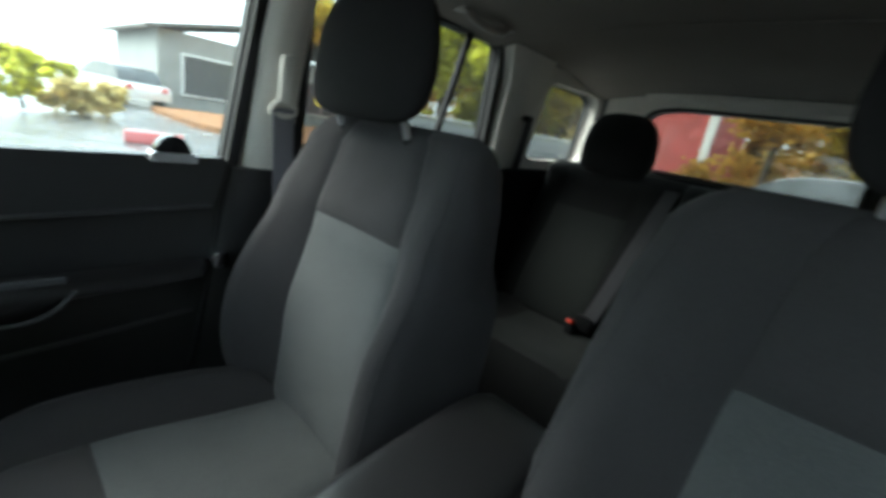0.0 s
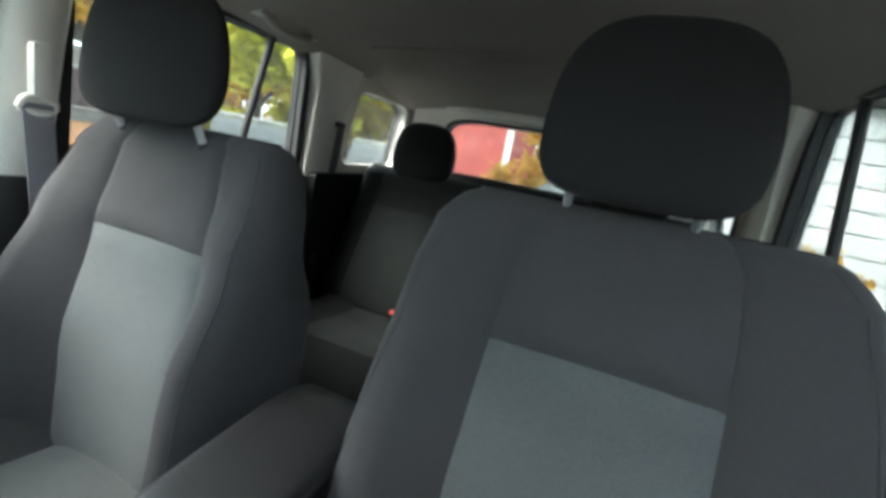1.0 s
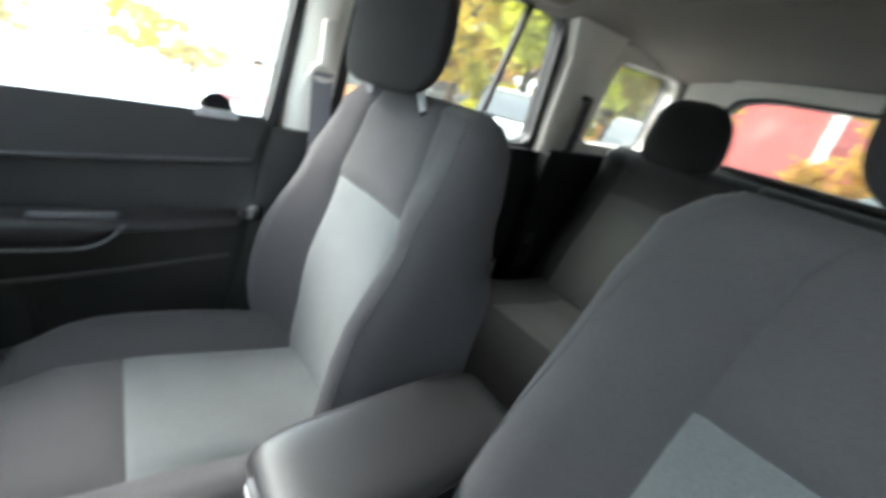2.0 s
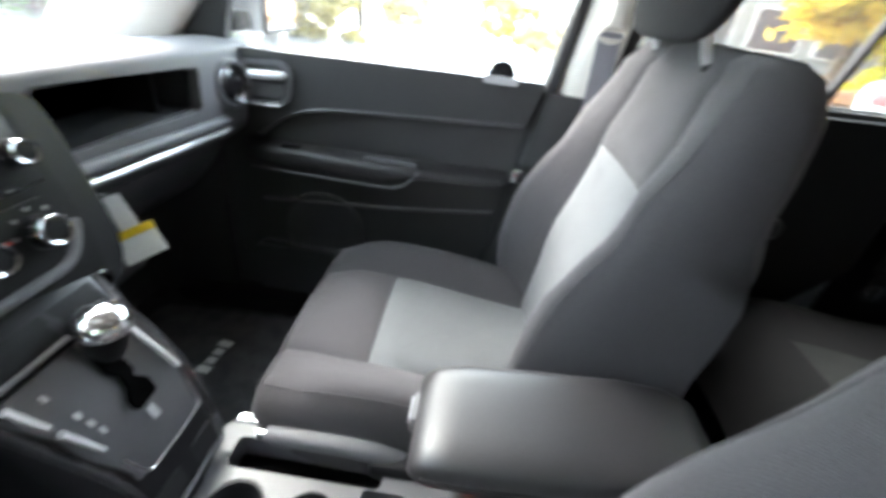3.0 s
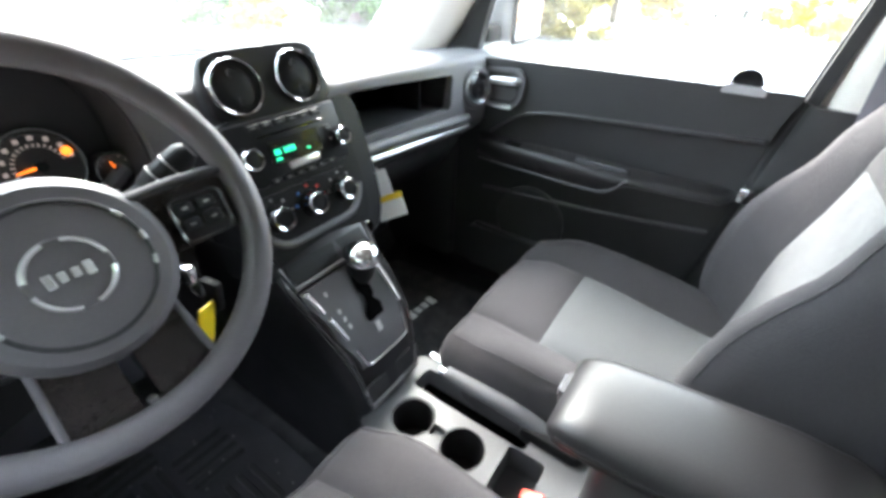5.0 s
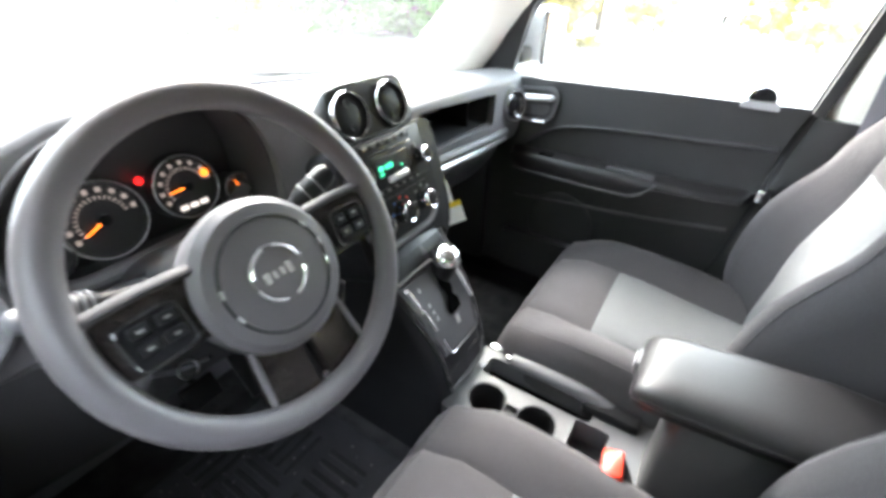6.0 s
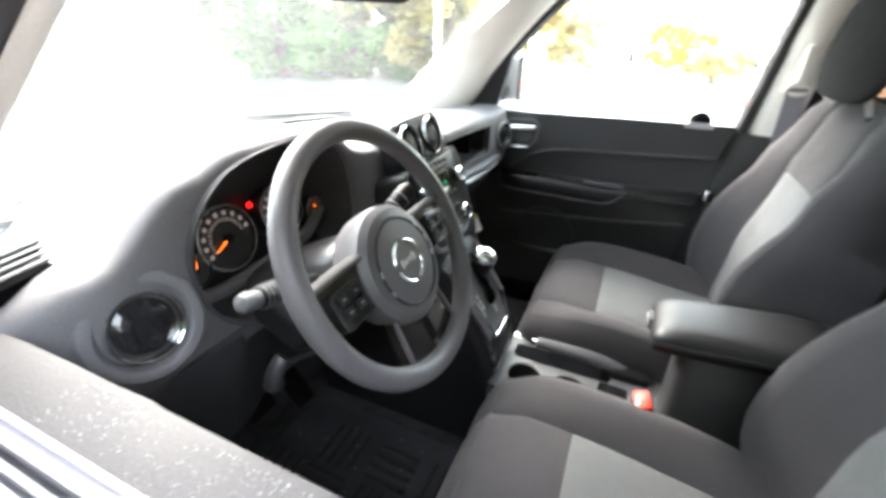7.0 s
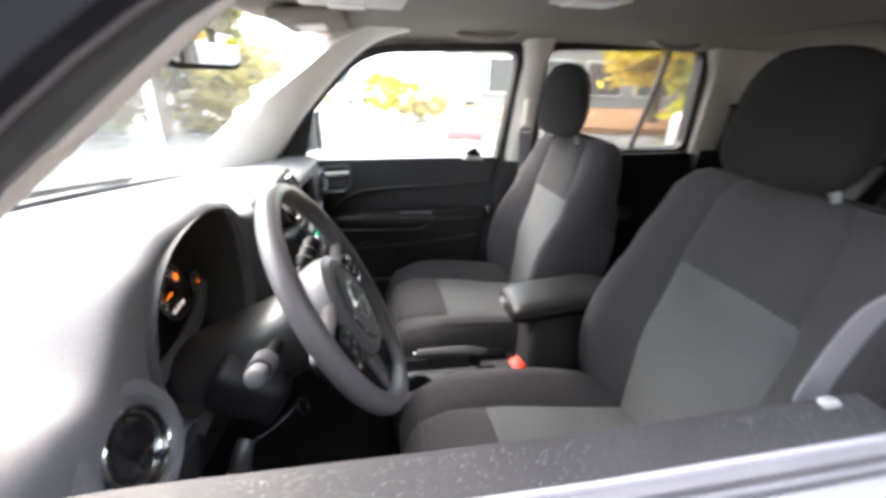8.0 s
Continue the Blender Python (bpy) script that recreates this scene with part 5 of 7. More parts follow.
for h, r in ((-0.06, 0.052), (-0.075, 0.066), (-0.14, 0.072), (-0.26, 0.078)):
    rings.append([wheel(math.copysign(abs(math.cos(q)) ** 0.7, math.cos(q)) * r, math.copysign(abs(math.sin(q)) ** 0.7, math.sin(q)) * r * 0.85 - 0.012, h) for q in span(0, 2 * math.pi, 33)[:-1]])
part("shroud", loft(rings), DOORSKIN, col, angle=1.2)
ST = Vector((-0.521, 0.620, 1.095))
base = wheel(-0.06, 0.01, -0.10)
lv = part("turn_stalk", tube([base, base.lerp(ST, 0.4), base.lerp(ST, 0.62)], [0.009, 0.0095, 0.011], 14), BLACK, col, "black turn signal stalk")
part("stalk_collar", tube([base.lerp(ST, k) for k in (0.52, 0.56, 0.76, 0.81)], [0.011, 0.0140, 0.0150, 0.013], 20), BLACK, lv, "black ribbed collar")
for k in (0.58, 0.63, 0.68, 0.73, 0.78):
    part("collar_rib", torus(base.lerp(ST, k), (ST - base), 0.0150, 0.0014, 28, 6), GREYTRIM, lv)
part("stalk_knob", tube([base.lerp(ST, k) for k in (0.80, 0.83, 0.95, 1.0, 1.02)], [0.010, 0.0120, 0.0130, 0.0110, 0.006], 24), GREYTRIM, lv, "rounded grey stalk end")
WPR = Vector((-0.165, 0.590, 1.122))
base = wheel(0.06, 0.012, -0.10)
wv = part("wiper_stalk", tube([base, base.lerp(WPR, 0.6)], [0.009, 0.011], 14), BLACK, col, "black wiper stalk")
part("stalk_knob", tube([base.lerp(WPR, 0.55), base.lerp(WPR, 0.66), base.lerp(WPR, 1.0), base.lerp(WPR, 1.08)], [0.013, 0.016, 0.0165, 0.011], 20), BLACK, wv)
for k in (0.70, 0.86):
    d = (WPR - base).normalized()
    part("stalk_mark", torus(base.lerp(WPR, k), d, 0.0165, 0.0012, 24, 6), DIMINK, wv)
part("shroud_lower", box((-0.375, 0.665, 0.992), (0.13, 0.11, 0.075), 0.02, 3, rot=(28, 0, 0)), CONSOLE, col, "black lower shroud")
LV = Vector((-0.447, 0.676, 0.908))
part("tilt_lever", tube(smooth_line([(-0.385, 0.60, 0.945), (-0.414, 0.625, 0.930), LV + Vector((0.012, -0.006, 0.004))], 2), 0.006, 10, flat=0.6), CONSOLE, col)
part("lever_knob", tube(smooth_line([LV + Vector((0.014, -0.004, 0.012)), LV, LV + Vector((-0.006, 0.004, -0.020)), LV + Vector((-0.004, 0.008, -0.034))], 2), span(0.012, 0.017, 16), 16), DOORSKIN, col, "rounded dark lever end")
part("lever_eye", torus((-0.416, 0.590, 0.958), (-0.2, -0.7, 0.6), 0.011, 0.002, 28, 8, flat=0.7), GLOSS, col, "black lever eye")
# keys
KY = Vector((-0.215, 0.575, 0.985))
key = thing("car_key", KY, "car key with a yellow tag in the ignition", "key")
part("lock_barrel", lathe(KY + Vector((-0.012, 0.02, 0.01)), (0.4, -0.85, 0.2), [(0.018, -0.02), (0.018, 0.006), (0.012, 0.008), (0.001, 0.008)], 24), CHROME, key)
part("key_head", box(KY, (0.016, 0.034, 0.028), 0.005, 2, rot=(0, 0, 20)), CHROME, key, "chrome key head")
part("key_ring", torus(KY + Vector((0.004, -0.012, -0.022)), (1, 0.2, 0), 0.012, 0.0012, 24, 6), CHROME, key)
part("remote_fob", box(KY + Vector((0.022, -0.006, -0.045)), (0.014, 0.03, 0.05), 0.006, 2, rot=(10, 0, 15)), BLACK, key, "black remote fob")
part("key_tag", box(KY + Vector((-0.002, -0.014, -0.082)), (0.034, 0.005, 0.075), 0.002, 1, rot=(12, 8, 25)), YELLOW, key, "yellow plastic key tag")


# ---- centre console ----
con = thing("centre_console", (0.0, 0.30, 0.41), "charcoal centre console with shifter panel and cup holders", "centre console")
# raised front part carrying the shifter
path = smooth_line([(0.60, 0.955), (0.545, 0.935), (0.505, 0.865), (0.465, 0.79), (0.440, 0.715), (0.428, 0.655)], 2)
rings = []
for p in path:
    t = (0.955 - p[1]) / 0.30
    xl, xr = -0.116 + 0.030 * t, 0.096 - 0.004 * t
    y, z = p[0], p[1]
    rings.append([Vector(q) for q in ((xl, 0.92, min(z, 0.9)), (xl, y + 0.02, z - 0.01), (xl + 0.012, y + 0.004, z - 0.001), (xl + 0.03, y, z), (0.0, y - 0.008, z + 0.004), (xr - 0.03, y, z), (xr - 0.012, y + 0.004, z - 0.001), (xr, y + 0.02, z - 0.01), (xr, 0.92, min(z, 0.9)))])
low = [Vector((v.x, v.y, 0.42)) for v in rings[-1]]
part("front_body", loft(rings + [low]), CONSOLE, con, "charcoal console front", angle=0.9)
LEN = [0.0]
for p, q in zip(path, path[1:]):
    LEN.append(LEN[-1] + (q - p).length)


def panel(u, v, h):
    """Place on the curved console front: v metres below its upper edge, h above the surface."""
    i = max(k for k in range(len(LEN) - 1) if LEN[k] <= v or k == 0)
    p, q = path[i], path[i + 1]
    t = (v - LEN[i]) / (LEN[i + 1] - LEN[i])
    d = (q - p).normalized()
    w = p.lerp(q, t)
    return Vector((u, w.x, w.y)) + Vector((0, d.y, -d.x)) * (h + 0.006)


def at_height(z):
    return next(LEN[i] + (path[i].y - z) / (path[i].y - path[i + 1].y) * (LEN[i + 1] - LEN[i]) for i in range(len(path) - 1) if path[i].y >= z >= path[i + 1].y)


def patch(u0, u1, z0, z1, h, th, mat, name, parent, label="", taper=0.0, n=(7, 13)):
    """A thin plate lying on the console front between two heights."""
    a, b = at_height(z0), at_height(z1)
    return part(name, sheet(lambda u, v: panel(u + taper * (v - a) / (b - a) * (-1 if u > 0 else 1), v, h), span(u0, u1, n[0]), span(a, b, n[1]), -th), mat, parent, label)


PA, PB = at_height(0.897), at_height(0.742)


def plate(u, v):
    """Shifter plate outline: narrower towards the seats."""
    t = (v - PA) / (PB - PA)
    left, right = lerp(t, (0, -0.099), (0.5, -0.078), (1, -0.055)), lerp(t, (0, 0.050), (0.5, 0.065), (1, 0.058))
    return panel(left + (right - left) * u, v, 0.004 - 0.0032 * (2 * u - 1) ** 2)      # slightly crowned


sp = part("shifter_panel", sheet(plate, span(0, 1, 17), span(PA, PB, 15), -0.008), PANELGREY, con, "satin grey shifter panel")


def rail(pts, r, mat, name, label="", flat=0.5):
    return part(name, tube([panel(p.x, at_height(p.y), 0.0125) for p in smooth_line([(a, b, 0) for a, b in pts], 2)], r, 10, flat=flat), mat, sp, label)


rail([(0.043, 0.886), (0.052, 0.850), (0.059, 0.808)], 0.0082, BRIGHT, "chrome_trim", "wide chrome trim strip")
rail([(-0.094, 0.893), (-0.089, 0.878), (-0.083, 0.860)], 0.0078, BRIGHT, "chrome_trim", "wide chrome trim strip")
rail([(-0.079, 0.847), (-0.073, 0.829), (-0.067, 0.809)], 0.0078, BRIGHT, "chrome_trim", "wide chrome trim strip")
rail([(-0.060, 0.785), (-0.051, 0.752), (-0.045, 0.746), (0.046, 0.746), (0.053, 0.754), (0.056, 0.785)], 0.0018, CHROME, "chrome_trim", "thin chrome line", 1.0)
gate = rounded([(u, at_height(z)) for u, z in ((-0.008, 0.892), (0.007, 0.892), (0.008, 0.862), (0.016, 0.858), (0.017, 0.842), (0.011, 0.836), (0.022, 0.824), (0.020, 0.807), (-0.012, 0.805), (-0.014, 0.818), (-0.003, 0.832), (-0.001, 0.846), (-0.008, 0.856))], 0.004)
# black plate laid on the panel, in place of the shaded opening
part("shift_gate", prism(gate, panel, 0.006, 0.0125), VOID, sp, "dark zigzag shift gate")
for u, z in ((-0.066, 0.8795), (-0.058, 0.848), (-0.055, 0.834), (-0.052, 0.821)):
    patch(u - 0.0025, u + 0.0025, z + 0.0035, z - 0.0035, 0.0125, 0.0008, INK, "gear_mark", sp, n=(3, 3))
patch(-0.006, 0.004, 0.800, 0.784, 0.0125, 0.0008, INK, "gear_label", sp, n=(3, 3))
patch(-0.098, 0.060, 0.930, 0.909, 0.002, 0.004, BLACK, "coin_tray", con)
part("side_rail", tube(smooth_line([panel(u, at_height(z), 0.002) for u, z in ((-0.113, 0.925), (-0.106, 0.885), (-0.088, 0.82), (-0.070, 0.75), (-0.066, 0.68))], 2), 0.0055, 10), SATINBLACK, con, "glossy side rail")
part("side_rail", tube(smooth_line([panel(u, at_height(z), 0.002) for u, z in ((0.062, 0.905), (0.074, 0.85), (0.077, 0.79), (0.071, 0.73), (0.070, 0.68))], 2), 0.0055, 10), SATINBLACK, con, "glossy side rail")
part("tray_rim", tube([panel(u, at_height(z), 0.004) for u, z in ((-0.106, 0.932), (-0.101, 0.905), (0.066, 0.905), (0.07, 0.932))], 0.0035, 8), DASH, con)
patch(-0.060, 0.058, 0.705, 0.672, 0.001, 0.004, RUBBER, "lower_tray", con)
part("lower_rim", tube([panel(u, at_height(z), 0.003) for u, z in ((-0.068, 0.708), (-0.062, 0.664), (0.062, 0.664), (0.07, 0.708))], 0.004, 8), DASH, con)
# gear lever
gl = thing("gear_lever", (0.014, 0.50, 0.83), "black gear lever with a chrome-topped knob", "gear lever")
part("stem", tube([(0.012, 0.515, 0.835), (0.014, 0.505, 0.875)], [0.013, 0.016], 16), BLACK, gl)
part("grip", lathe((0.014, 0.502, 0.868), (0, -0.16, 1), [(0.015, 0), (0.021, 0.012), (0.0255, 0.035), (0.0285, 0.048)], 28), BLACK, gl, "black grip")
part("chrome_cap", lathe((0.014, 0.4945, 0.915), (0, -0.16, 1), [(0.0288, 0), (0.0302, 0.006), (0.0285, 0.014), (0.022, 0.021), (0.012, 0.0245), (0.001, 0.0255)], 36), CHROME, gl, "polished chrome cap")

# cup holder panel
CZ = 0.645
deck = prism(rounded([(-0.088, 0.435), (-0.088, 0.06), (0.104, 0.06), (0.104, 0.435)], 0.015), along_z, 0.52, CZ, 0.006)
SLOT = rounded([(0.032, 0.405), (0.032, 0.17), (0.082, 0.17), (0.082, 0.405)], 0.012)
deck = cut(deck, lathe((-0.022, 0.362, CZ), (0, 0, 1), [(0.040, -0.09), (0.040, 0.05)], 36), lathe((-0.024, 0.258, CZ), (0, 0, 1), [(0.040, -0.09), (0.040, 0.05)], 36),
           prism(SLOT, along_z, CZ - 0.05, CZ + 0.05), prism(rounded([(-0.06, 0.195), (-0.06, 0.13), (0.03, 0.13), (0.03, 0.195)], 0.01), along_z, CZ - 0.06, CZ + 0.05),
           box((-0.023, 0.31, CZ), (0.022, 0.06, 0.03), 0.004))
part("cup_deck", deck, DECK, con, "grey cup holder deck", angle=0.5)
# slot floor blackened for the shade at its bottom
part("slot_floor", box((0.057, 0.288, CZ - 0.047), (0.049, 0.234, 0.004), 0.001, 1), VOID, con)
for y in (0.362, 0.258):
    part("cup_liner", lathe((-0.023, y, CZ), (0, 0, 1), [(0.0395, -0.088), (0.0395, -0.002), (0.037, -0.002), (0.035, -0.084), (0.002, -0.085)], 36), GREYLINING, con, "dark cup liner")
part("console_base", box((0.012, 0.10, 0.47), (0.20, 0.68, 0.12), 0.02), BLACK, con, "black console base")
part("rail_end", cut(box((-0.243, 0.388, 0.640), (0.018, 0.075, 0.012), 0.003, 1), box((-0.243, 0.40, 0.640), (0.008, 0.02, 0.05), 0.001, 1)), SATIN, PASSENGER, "bare steel end of the seat rail")
pb = thing("parking_brake", (0.068, 0.18, 0.65), "grey parking brake lever with a black grip", "brake lever")
part("lever", tube(smooth_line([(0.084, 0.10, 0.630), (0.079, 0.17, 0.660), (0.075, 0.22, 0.672), (0.072, 0.29, 0.675), (0.071, 0.355, 0.674)], 2), span(0.0180, 0.0135, 20), 16), GREYTRIM, pb, "satin grey lever")
part("release_button", tube([(0.071, 0.355, 0.674), (0.0708, 0.369, 0.674)], [0.0085, 0.008], 12), CHROME, pb, "chrome release button")
part("brake_boot", box((0.074, 0.14, 0.645), (0.04, 0.11, 0.04), 0.012, 2), BLACK, pb)

# armrest bin
ar = thing("armrest", (0.01, -0.06, 0.55), "grey vinyl armrest on the console bin", "armrest")
part("bin", box((-0.004, -0.055, 0.695), (0.112, 0.25, 0.34), 0.025, 3), DOORSKIN, ar, "black plastic bin")
rings = []
LIP = []
for y, z1, w in ((0.130, 0.876, 0.056), (0.125, 0.886, 0.064), (0.110, 0.896, 0.069), (0.080, 0.904, 0.072), (0.0, 0.912, 0.073), (-0.10, 0.920, 0.073), (-0.155, 0.915, 0.071), (-0.185, 0.903, 0.065), (-0.195, 0.892, 0.057)):
    zb = 0.866 + 0.09 * (0.136 - y)
    ring = []
    for q in span(0, math.pi, 25):
        c, sn = math.cos(q), math.sin(q)
        ring.append(Vector((-0.006 + w * math.copysign(abs(c) ** 0.40, c), y, zb + (z1 - zb) * abs(sn) ** 0.5)))
    ring += [Vector((-0.006 - w * 0.95, y, zb - 0.006)), Vector((-0.006 + w * 0.95, y, zb - 0.006))]
    rings.append(ring)
    LIP.append([Vector((-0.006 + sx * w * k, y - 0.004, zb + dz)) for sx, k, dz in ((-1, 0.93, -0.0065), (1, 0.93, -0.0065), (1, 0.86, -0.022), (-1, 0.86, -0.022))])
lid = part("lid", loft(rings), VINYL, ar, "grey padded vinyl lid", angle=1.0)
part("lid_band", loft(LIP), BLACK, ar, "black lower tray of the lid", angle=0.9)
for sx in (-1, 1):
    part("lid_piping", tube([Vector((-0.006 + sx * w * 0.995, y, 0.870 + 0.09 * (0.136 - y))) for y, w in ((0.116, 0.069), (0.085, 0.072), (0.0, 0.073), (-0.10, 0.073), (-0.155, 0.071))], 0.0022, 8), VINYL, lid)
part("latch", box((0.006, 0.130, 0.866), (0.04, 0.012, 0.026), 0.005, 2), DASH, ar, "charcoal latch")
part("latch_shine", box((0.006, 0.1365, 0.870), (0.03, 0.002, 0.010), 0.001, 1), SATIN, ar)

# driver's buckle
bk = thing("belt_buckle", (-0.105, 0.07, 0.66), "black seat belt buckle with red button", "seat belt buckle", "front buckles")
part("stalk", tube([(-0.105, 0.02, 0.58), (-0.10, 0.06, 0.65), (-0.095, 0.085, 0.69)], 0.014, 10, flat=0.6), BLACK, bk)
part("housing", box((-0.096, 0.103, 0.705), (0.056, 0.04, 0.066), 0.010, 2, rot=(-25, 0, 8)), BLACK, bk)
part("release_button", box((-0.097, 0.116, 0.741), (0.048, 0.032, 0.018), 0.005, 2, rot=(-18, 0, 8)), RED, bk, "red release button")

# mats and pedals
fm = thing("floor_mat", (-0.35, 0.62, 0.412), "black ribbed rubber floor mat with wet specks", "floor mat", "floor mats")
part("mat", prism(rounded([(-0.60, 0.36), (-0.13, 0.36), (-0.12, 0.70), (-0.15, 0.92), (-0.58, 0.92)], 0.04), along_z, 0.4105, 0.424, 0.003), MAT, fm)
for cx, cy, ang in ((-0.48, 0.47, 0), (-0.36, 0.47, 90), (-0.24, 0.47, 0), (-0.48, 0.61, 90), (-0.36, 0.61, 0), (-0.24, 0.61, 90), (-0.48, 0.75, 0), (-0.36, 0.75, 90), (-0.24, 0.75, 0), (-0.36, 0.87, 0)):
    for i in range(4):
        off = -0.042 + 0.028 * i
        dx, dy = (0, off) if ang == 0 else (off, 0)
        part("rib", box((cx + dx, cy + dy, 0.4275), (0.11 if ang == 0 else 0.012, 0.012 if ang == 0 else 0.11, 0.009), 0.002, 1), RUBBER, fm)
rng = random.Random(77)
wet = bmesh.new()
for i in range(170):
    r = rng.choice((0.0012, 0.002, 0.003))
    bmesh.ops.create_icosphere(wet, subdivisions=1, radius=r, matrix=Matrix.Translation((rng.uniform(-0.57, -0.16), rng.uniform(0.38, 0.90), 0.4245)) @ Matrix.Diagonal((1.2, 1, 0.6, 1)))
single("water_specks", wet, DROP, "water specks on the driver floor mat", "water drops", kind="stuff")
pm = thing("floor_mat", (0.36, 0.62, 0.412), "black carpet floor mat with a pale badge", "floor mat", "floor mats")
part("mat", prism(rounded([(0.14, 0.40), (0.60, 0.40), (0.58, 0.92), (0.16, 0.92)], 0.04), along_z, 0.4105, 0.421, 0.003), MATPILE, pm)
for i in range(4):
    part("badge_bar", box((0.373 + 0.030 * i, 0.678 - 0.002 * i, 0.4225), (0.022, 0.034 if i in (0, 3) else 0.024, 0.003), 0.001, 1, rot=(0, 0, -6)), CARD, pm, "pale badge bar")
for x, w, nm in ((-0.30, 0.06, "brake_pedal"), (-0.18, 0.045, "throttle_pedal")):
    p = thing(nm, (x, 0.98, 0.55), "black rubber foot pedal on a steel arm", "pedal", "pedals")
    part("pad", box((x, 0.955, 0.54 if w > 0.05 else 0.50), (w * 1.3, 0.02, w if w > 0.05 else 0.13), 0.006, 2, rot=(-35, 0, 0)), BLACK, p)
    part("arm", tube([(x, 0.975, 0.55), (x, 1.04, 0.66), (x, 1.10, 0.80)], 0.008, 8), BLACK, p)


# ---- doors ----
def front_door(s, label):
    d = thing("door_1" if s > 0 else "door_2", (s * 0.70, 0.35, 0.42), label, "car door", "front doors", "structure")

    def X(pts):
        return [Vector((s * p[0], p[1], p[2])) for p in pts]
    out = rounded([(0.84, 0.46), (0.84, 1.08), (0.70, 1.118), (0.30, 1.128), (-0.034, 1.132), (-0.012, 1.06), (0.004, 0.88), (0.046, 0.64), (0.11, 0.48)], [0.04, 0.03, 0.05, 0.05, 0.012, 0.05, 0.1, 0.1, 0.05])
    if s < 0:
        out = [Vector((p[0], min(p[1], 1.108))) for p in out]
    panel_ = prism(out, along_x, s * 0.690, s * 0.720, 0.006)
    part("inner_panel", panel_, DOORSKIN, d, "black plastic inner door panel")
    sill = [(0.80, 1.10), (0.69, 1.122), (0.30, 1.131), (-0.026, 1.136)] if s > 0 else [(0.85, 1.105), (0.69, 1.121), (0.30, 1.120), (-0.026, 1.131)]
    up = rounded([(0.80, 1.07), *sill, (-0.006, 1.045), (0.40, 1.022), (0.50, 1.012), (0.56, 0.985), (0.62, 0.94), (0.74, 0.92)], [0.02, 0.02, 0.05, 0.05, 0.012, 0.012, 0.1, 0.05, 0.05, 0.05, 0.05])
    part("upper_trim", prism(up, along_x, s * 0.672, s * (0.694 if s > 0 else 0.7245), 0.006), DOORSKIN if s > 0 else WETSILL, d, "black upper door trim" if s > 0 else "dark grey wet upper door trim")
    # pale seam, carries the highlight along the trim edge
    part("trim_seam", tube(X(smooth_line([(0.678, 0.625, 0.93), (0.676, 0.565, 0.982), (0.675, 0.50, 1.008), (0.675, 0.40, 1.018), (0.675, 0.2, 1.028), (0.676, 0.0, 1.040)], 2)), 0.0046, 8), DOORGLINT, d)
    # armrest with pull pocket
    rings = []
    for y, x0, zt, zb in ((0.665, 0.682, 0.910, 0.88), (0.65, 0.648, 0.914, 0.862), (0.6, 0.636, 0.915, 0.857), (0.45, 0.630, 0.915, 0.856), (0.29, 0.624, 0.915, 0.856), (0.255, 0.621, 0.915, 0.874), (0.225, 0.620, 0.915, 0.888), (0.10, 0.624, 0.918, 0.892), (0.03, 0.634, 0.919, 0.894), (0.004, 0.68, 0.917, 0.90)):
        rings.append([Vector((s * a, y, c)) for a, c in ((0.695, zt + 0.004), (x0 + 0.014, zt + 0.002), (x0 + 0.004, zt - 0.004), (x0, zt - 0.016), (x0 + 0.006, zb + 0.008), (x0 + 0.02, zb), (0.695, zb))])
    arm = part("armrest", loft(rings), VINYL, d, "dark padded armrest", angle=0.9)
    part("armrest_seam", tube(X(smooth_line([(0.645, 0.64, 0.860), (0.638, 0.58, 0.859), (0.634, 0.45, 0.859), (0.628, 0.31, 0.859), (0.622, 0.27, 0.866), (0.618, 0.245, 0.886), (0.620, 0.225, 0.910)], 2)), 0.0036, 8), DOORGLINT, arm)
    part("pull_slot", box((s * 0.650, 0.295, 0.918), (0.026, 0.135, 0.008), 0.003, 1), RUBBER, arm)
    part("slot_lip", box((s * 0.638, 0.295, 0.924), (0.007, 0.125, 0.013), 0.002, 1), GREYTRIM, arm)
    part("window_switch", box((s * 0.652, 0.54, 0.918), (0.018, 0.045, 0.008), 0.003, 2), GLOSS, arm)
    part("lower_seam", tube(X(smooth_line([(0.690, 0.64, 0.752), (0.687, 0.45, 0.768), (0.686, 0.28, 0.778), (0.688, 0.03, 0.808)], 2)), 0.0055, 8), DOORGLINT, d)
    part("pocket_lip", tube(X(smooth_line([(0.668, 0.64, 0.628), (0.645, 0.50, 0.632), (0.64, 0.30, 0.632), (0.652, 0.14, 0.632)], 2)), 0.007, 8), VINYL, d, "map pocket lip")
    part("map_pocket", prism(rounded([(0.66, 0.48), (0.66, 0.625), (0.14, 0.628), (0.14, 0.48)], 0.02), along_x, s * 0.650, s * 0.692, 0.008), DOORSKIN, d, "black map pocket")
    part("speaker_grille", lathe((s * 0.690, 0.475, 0.685), (-s, 0, 0), [(0.108, 0), (0.108, 0.005), (0.102, 0.008), (0.096, 0.005), (0.003, 0.009)], 48), DOORSKIN, d, "round speaker grille")
    # release handle
    hb = rounded([(0.652, 1.10), (0.552, 1.108), (0.532, 1.085), (0.538, 1.03), (0.562, 1.004), (0.645, 1.002), (0.66, 1.03)], 0.016)
    edge, shine = (GREYTRIM, BRIGHT) if s > 0 else (RUBBER, RUBBER)
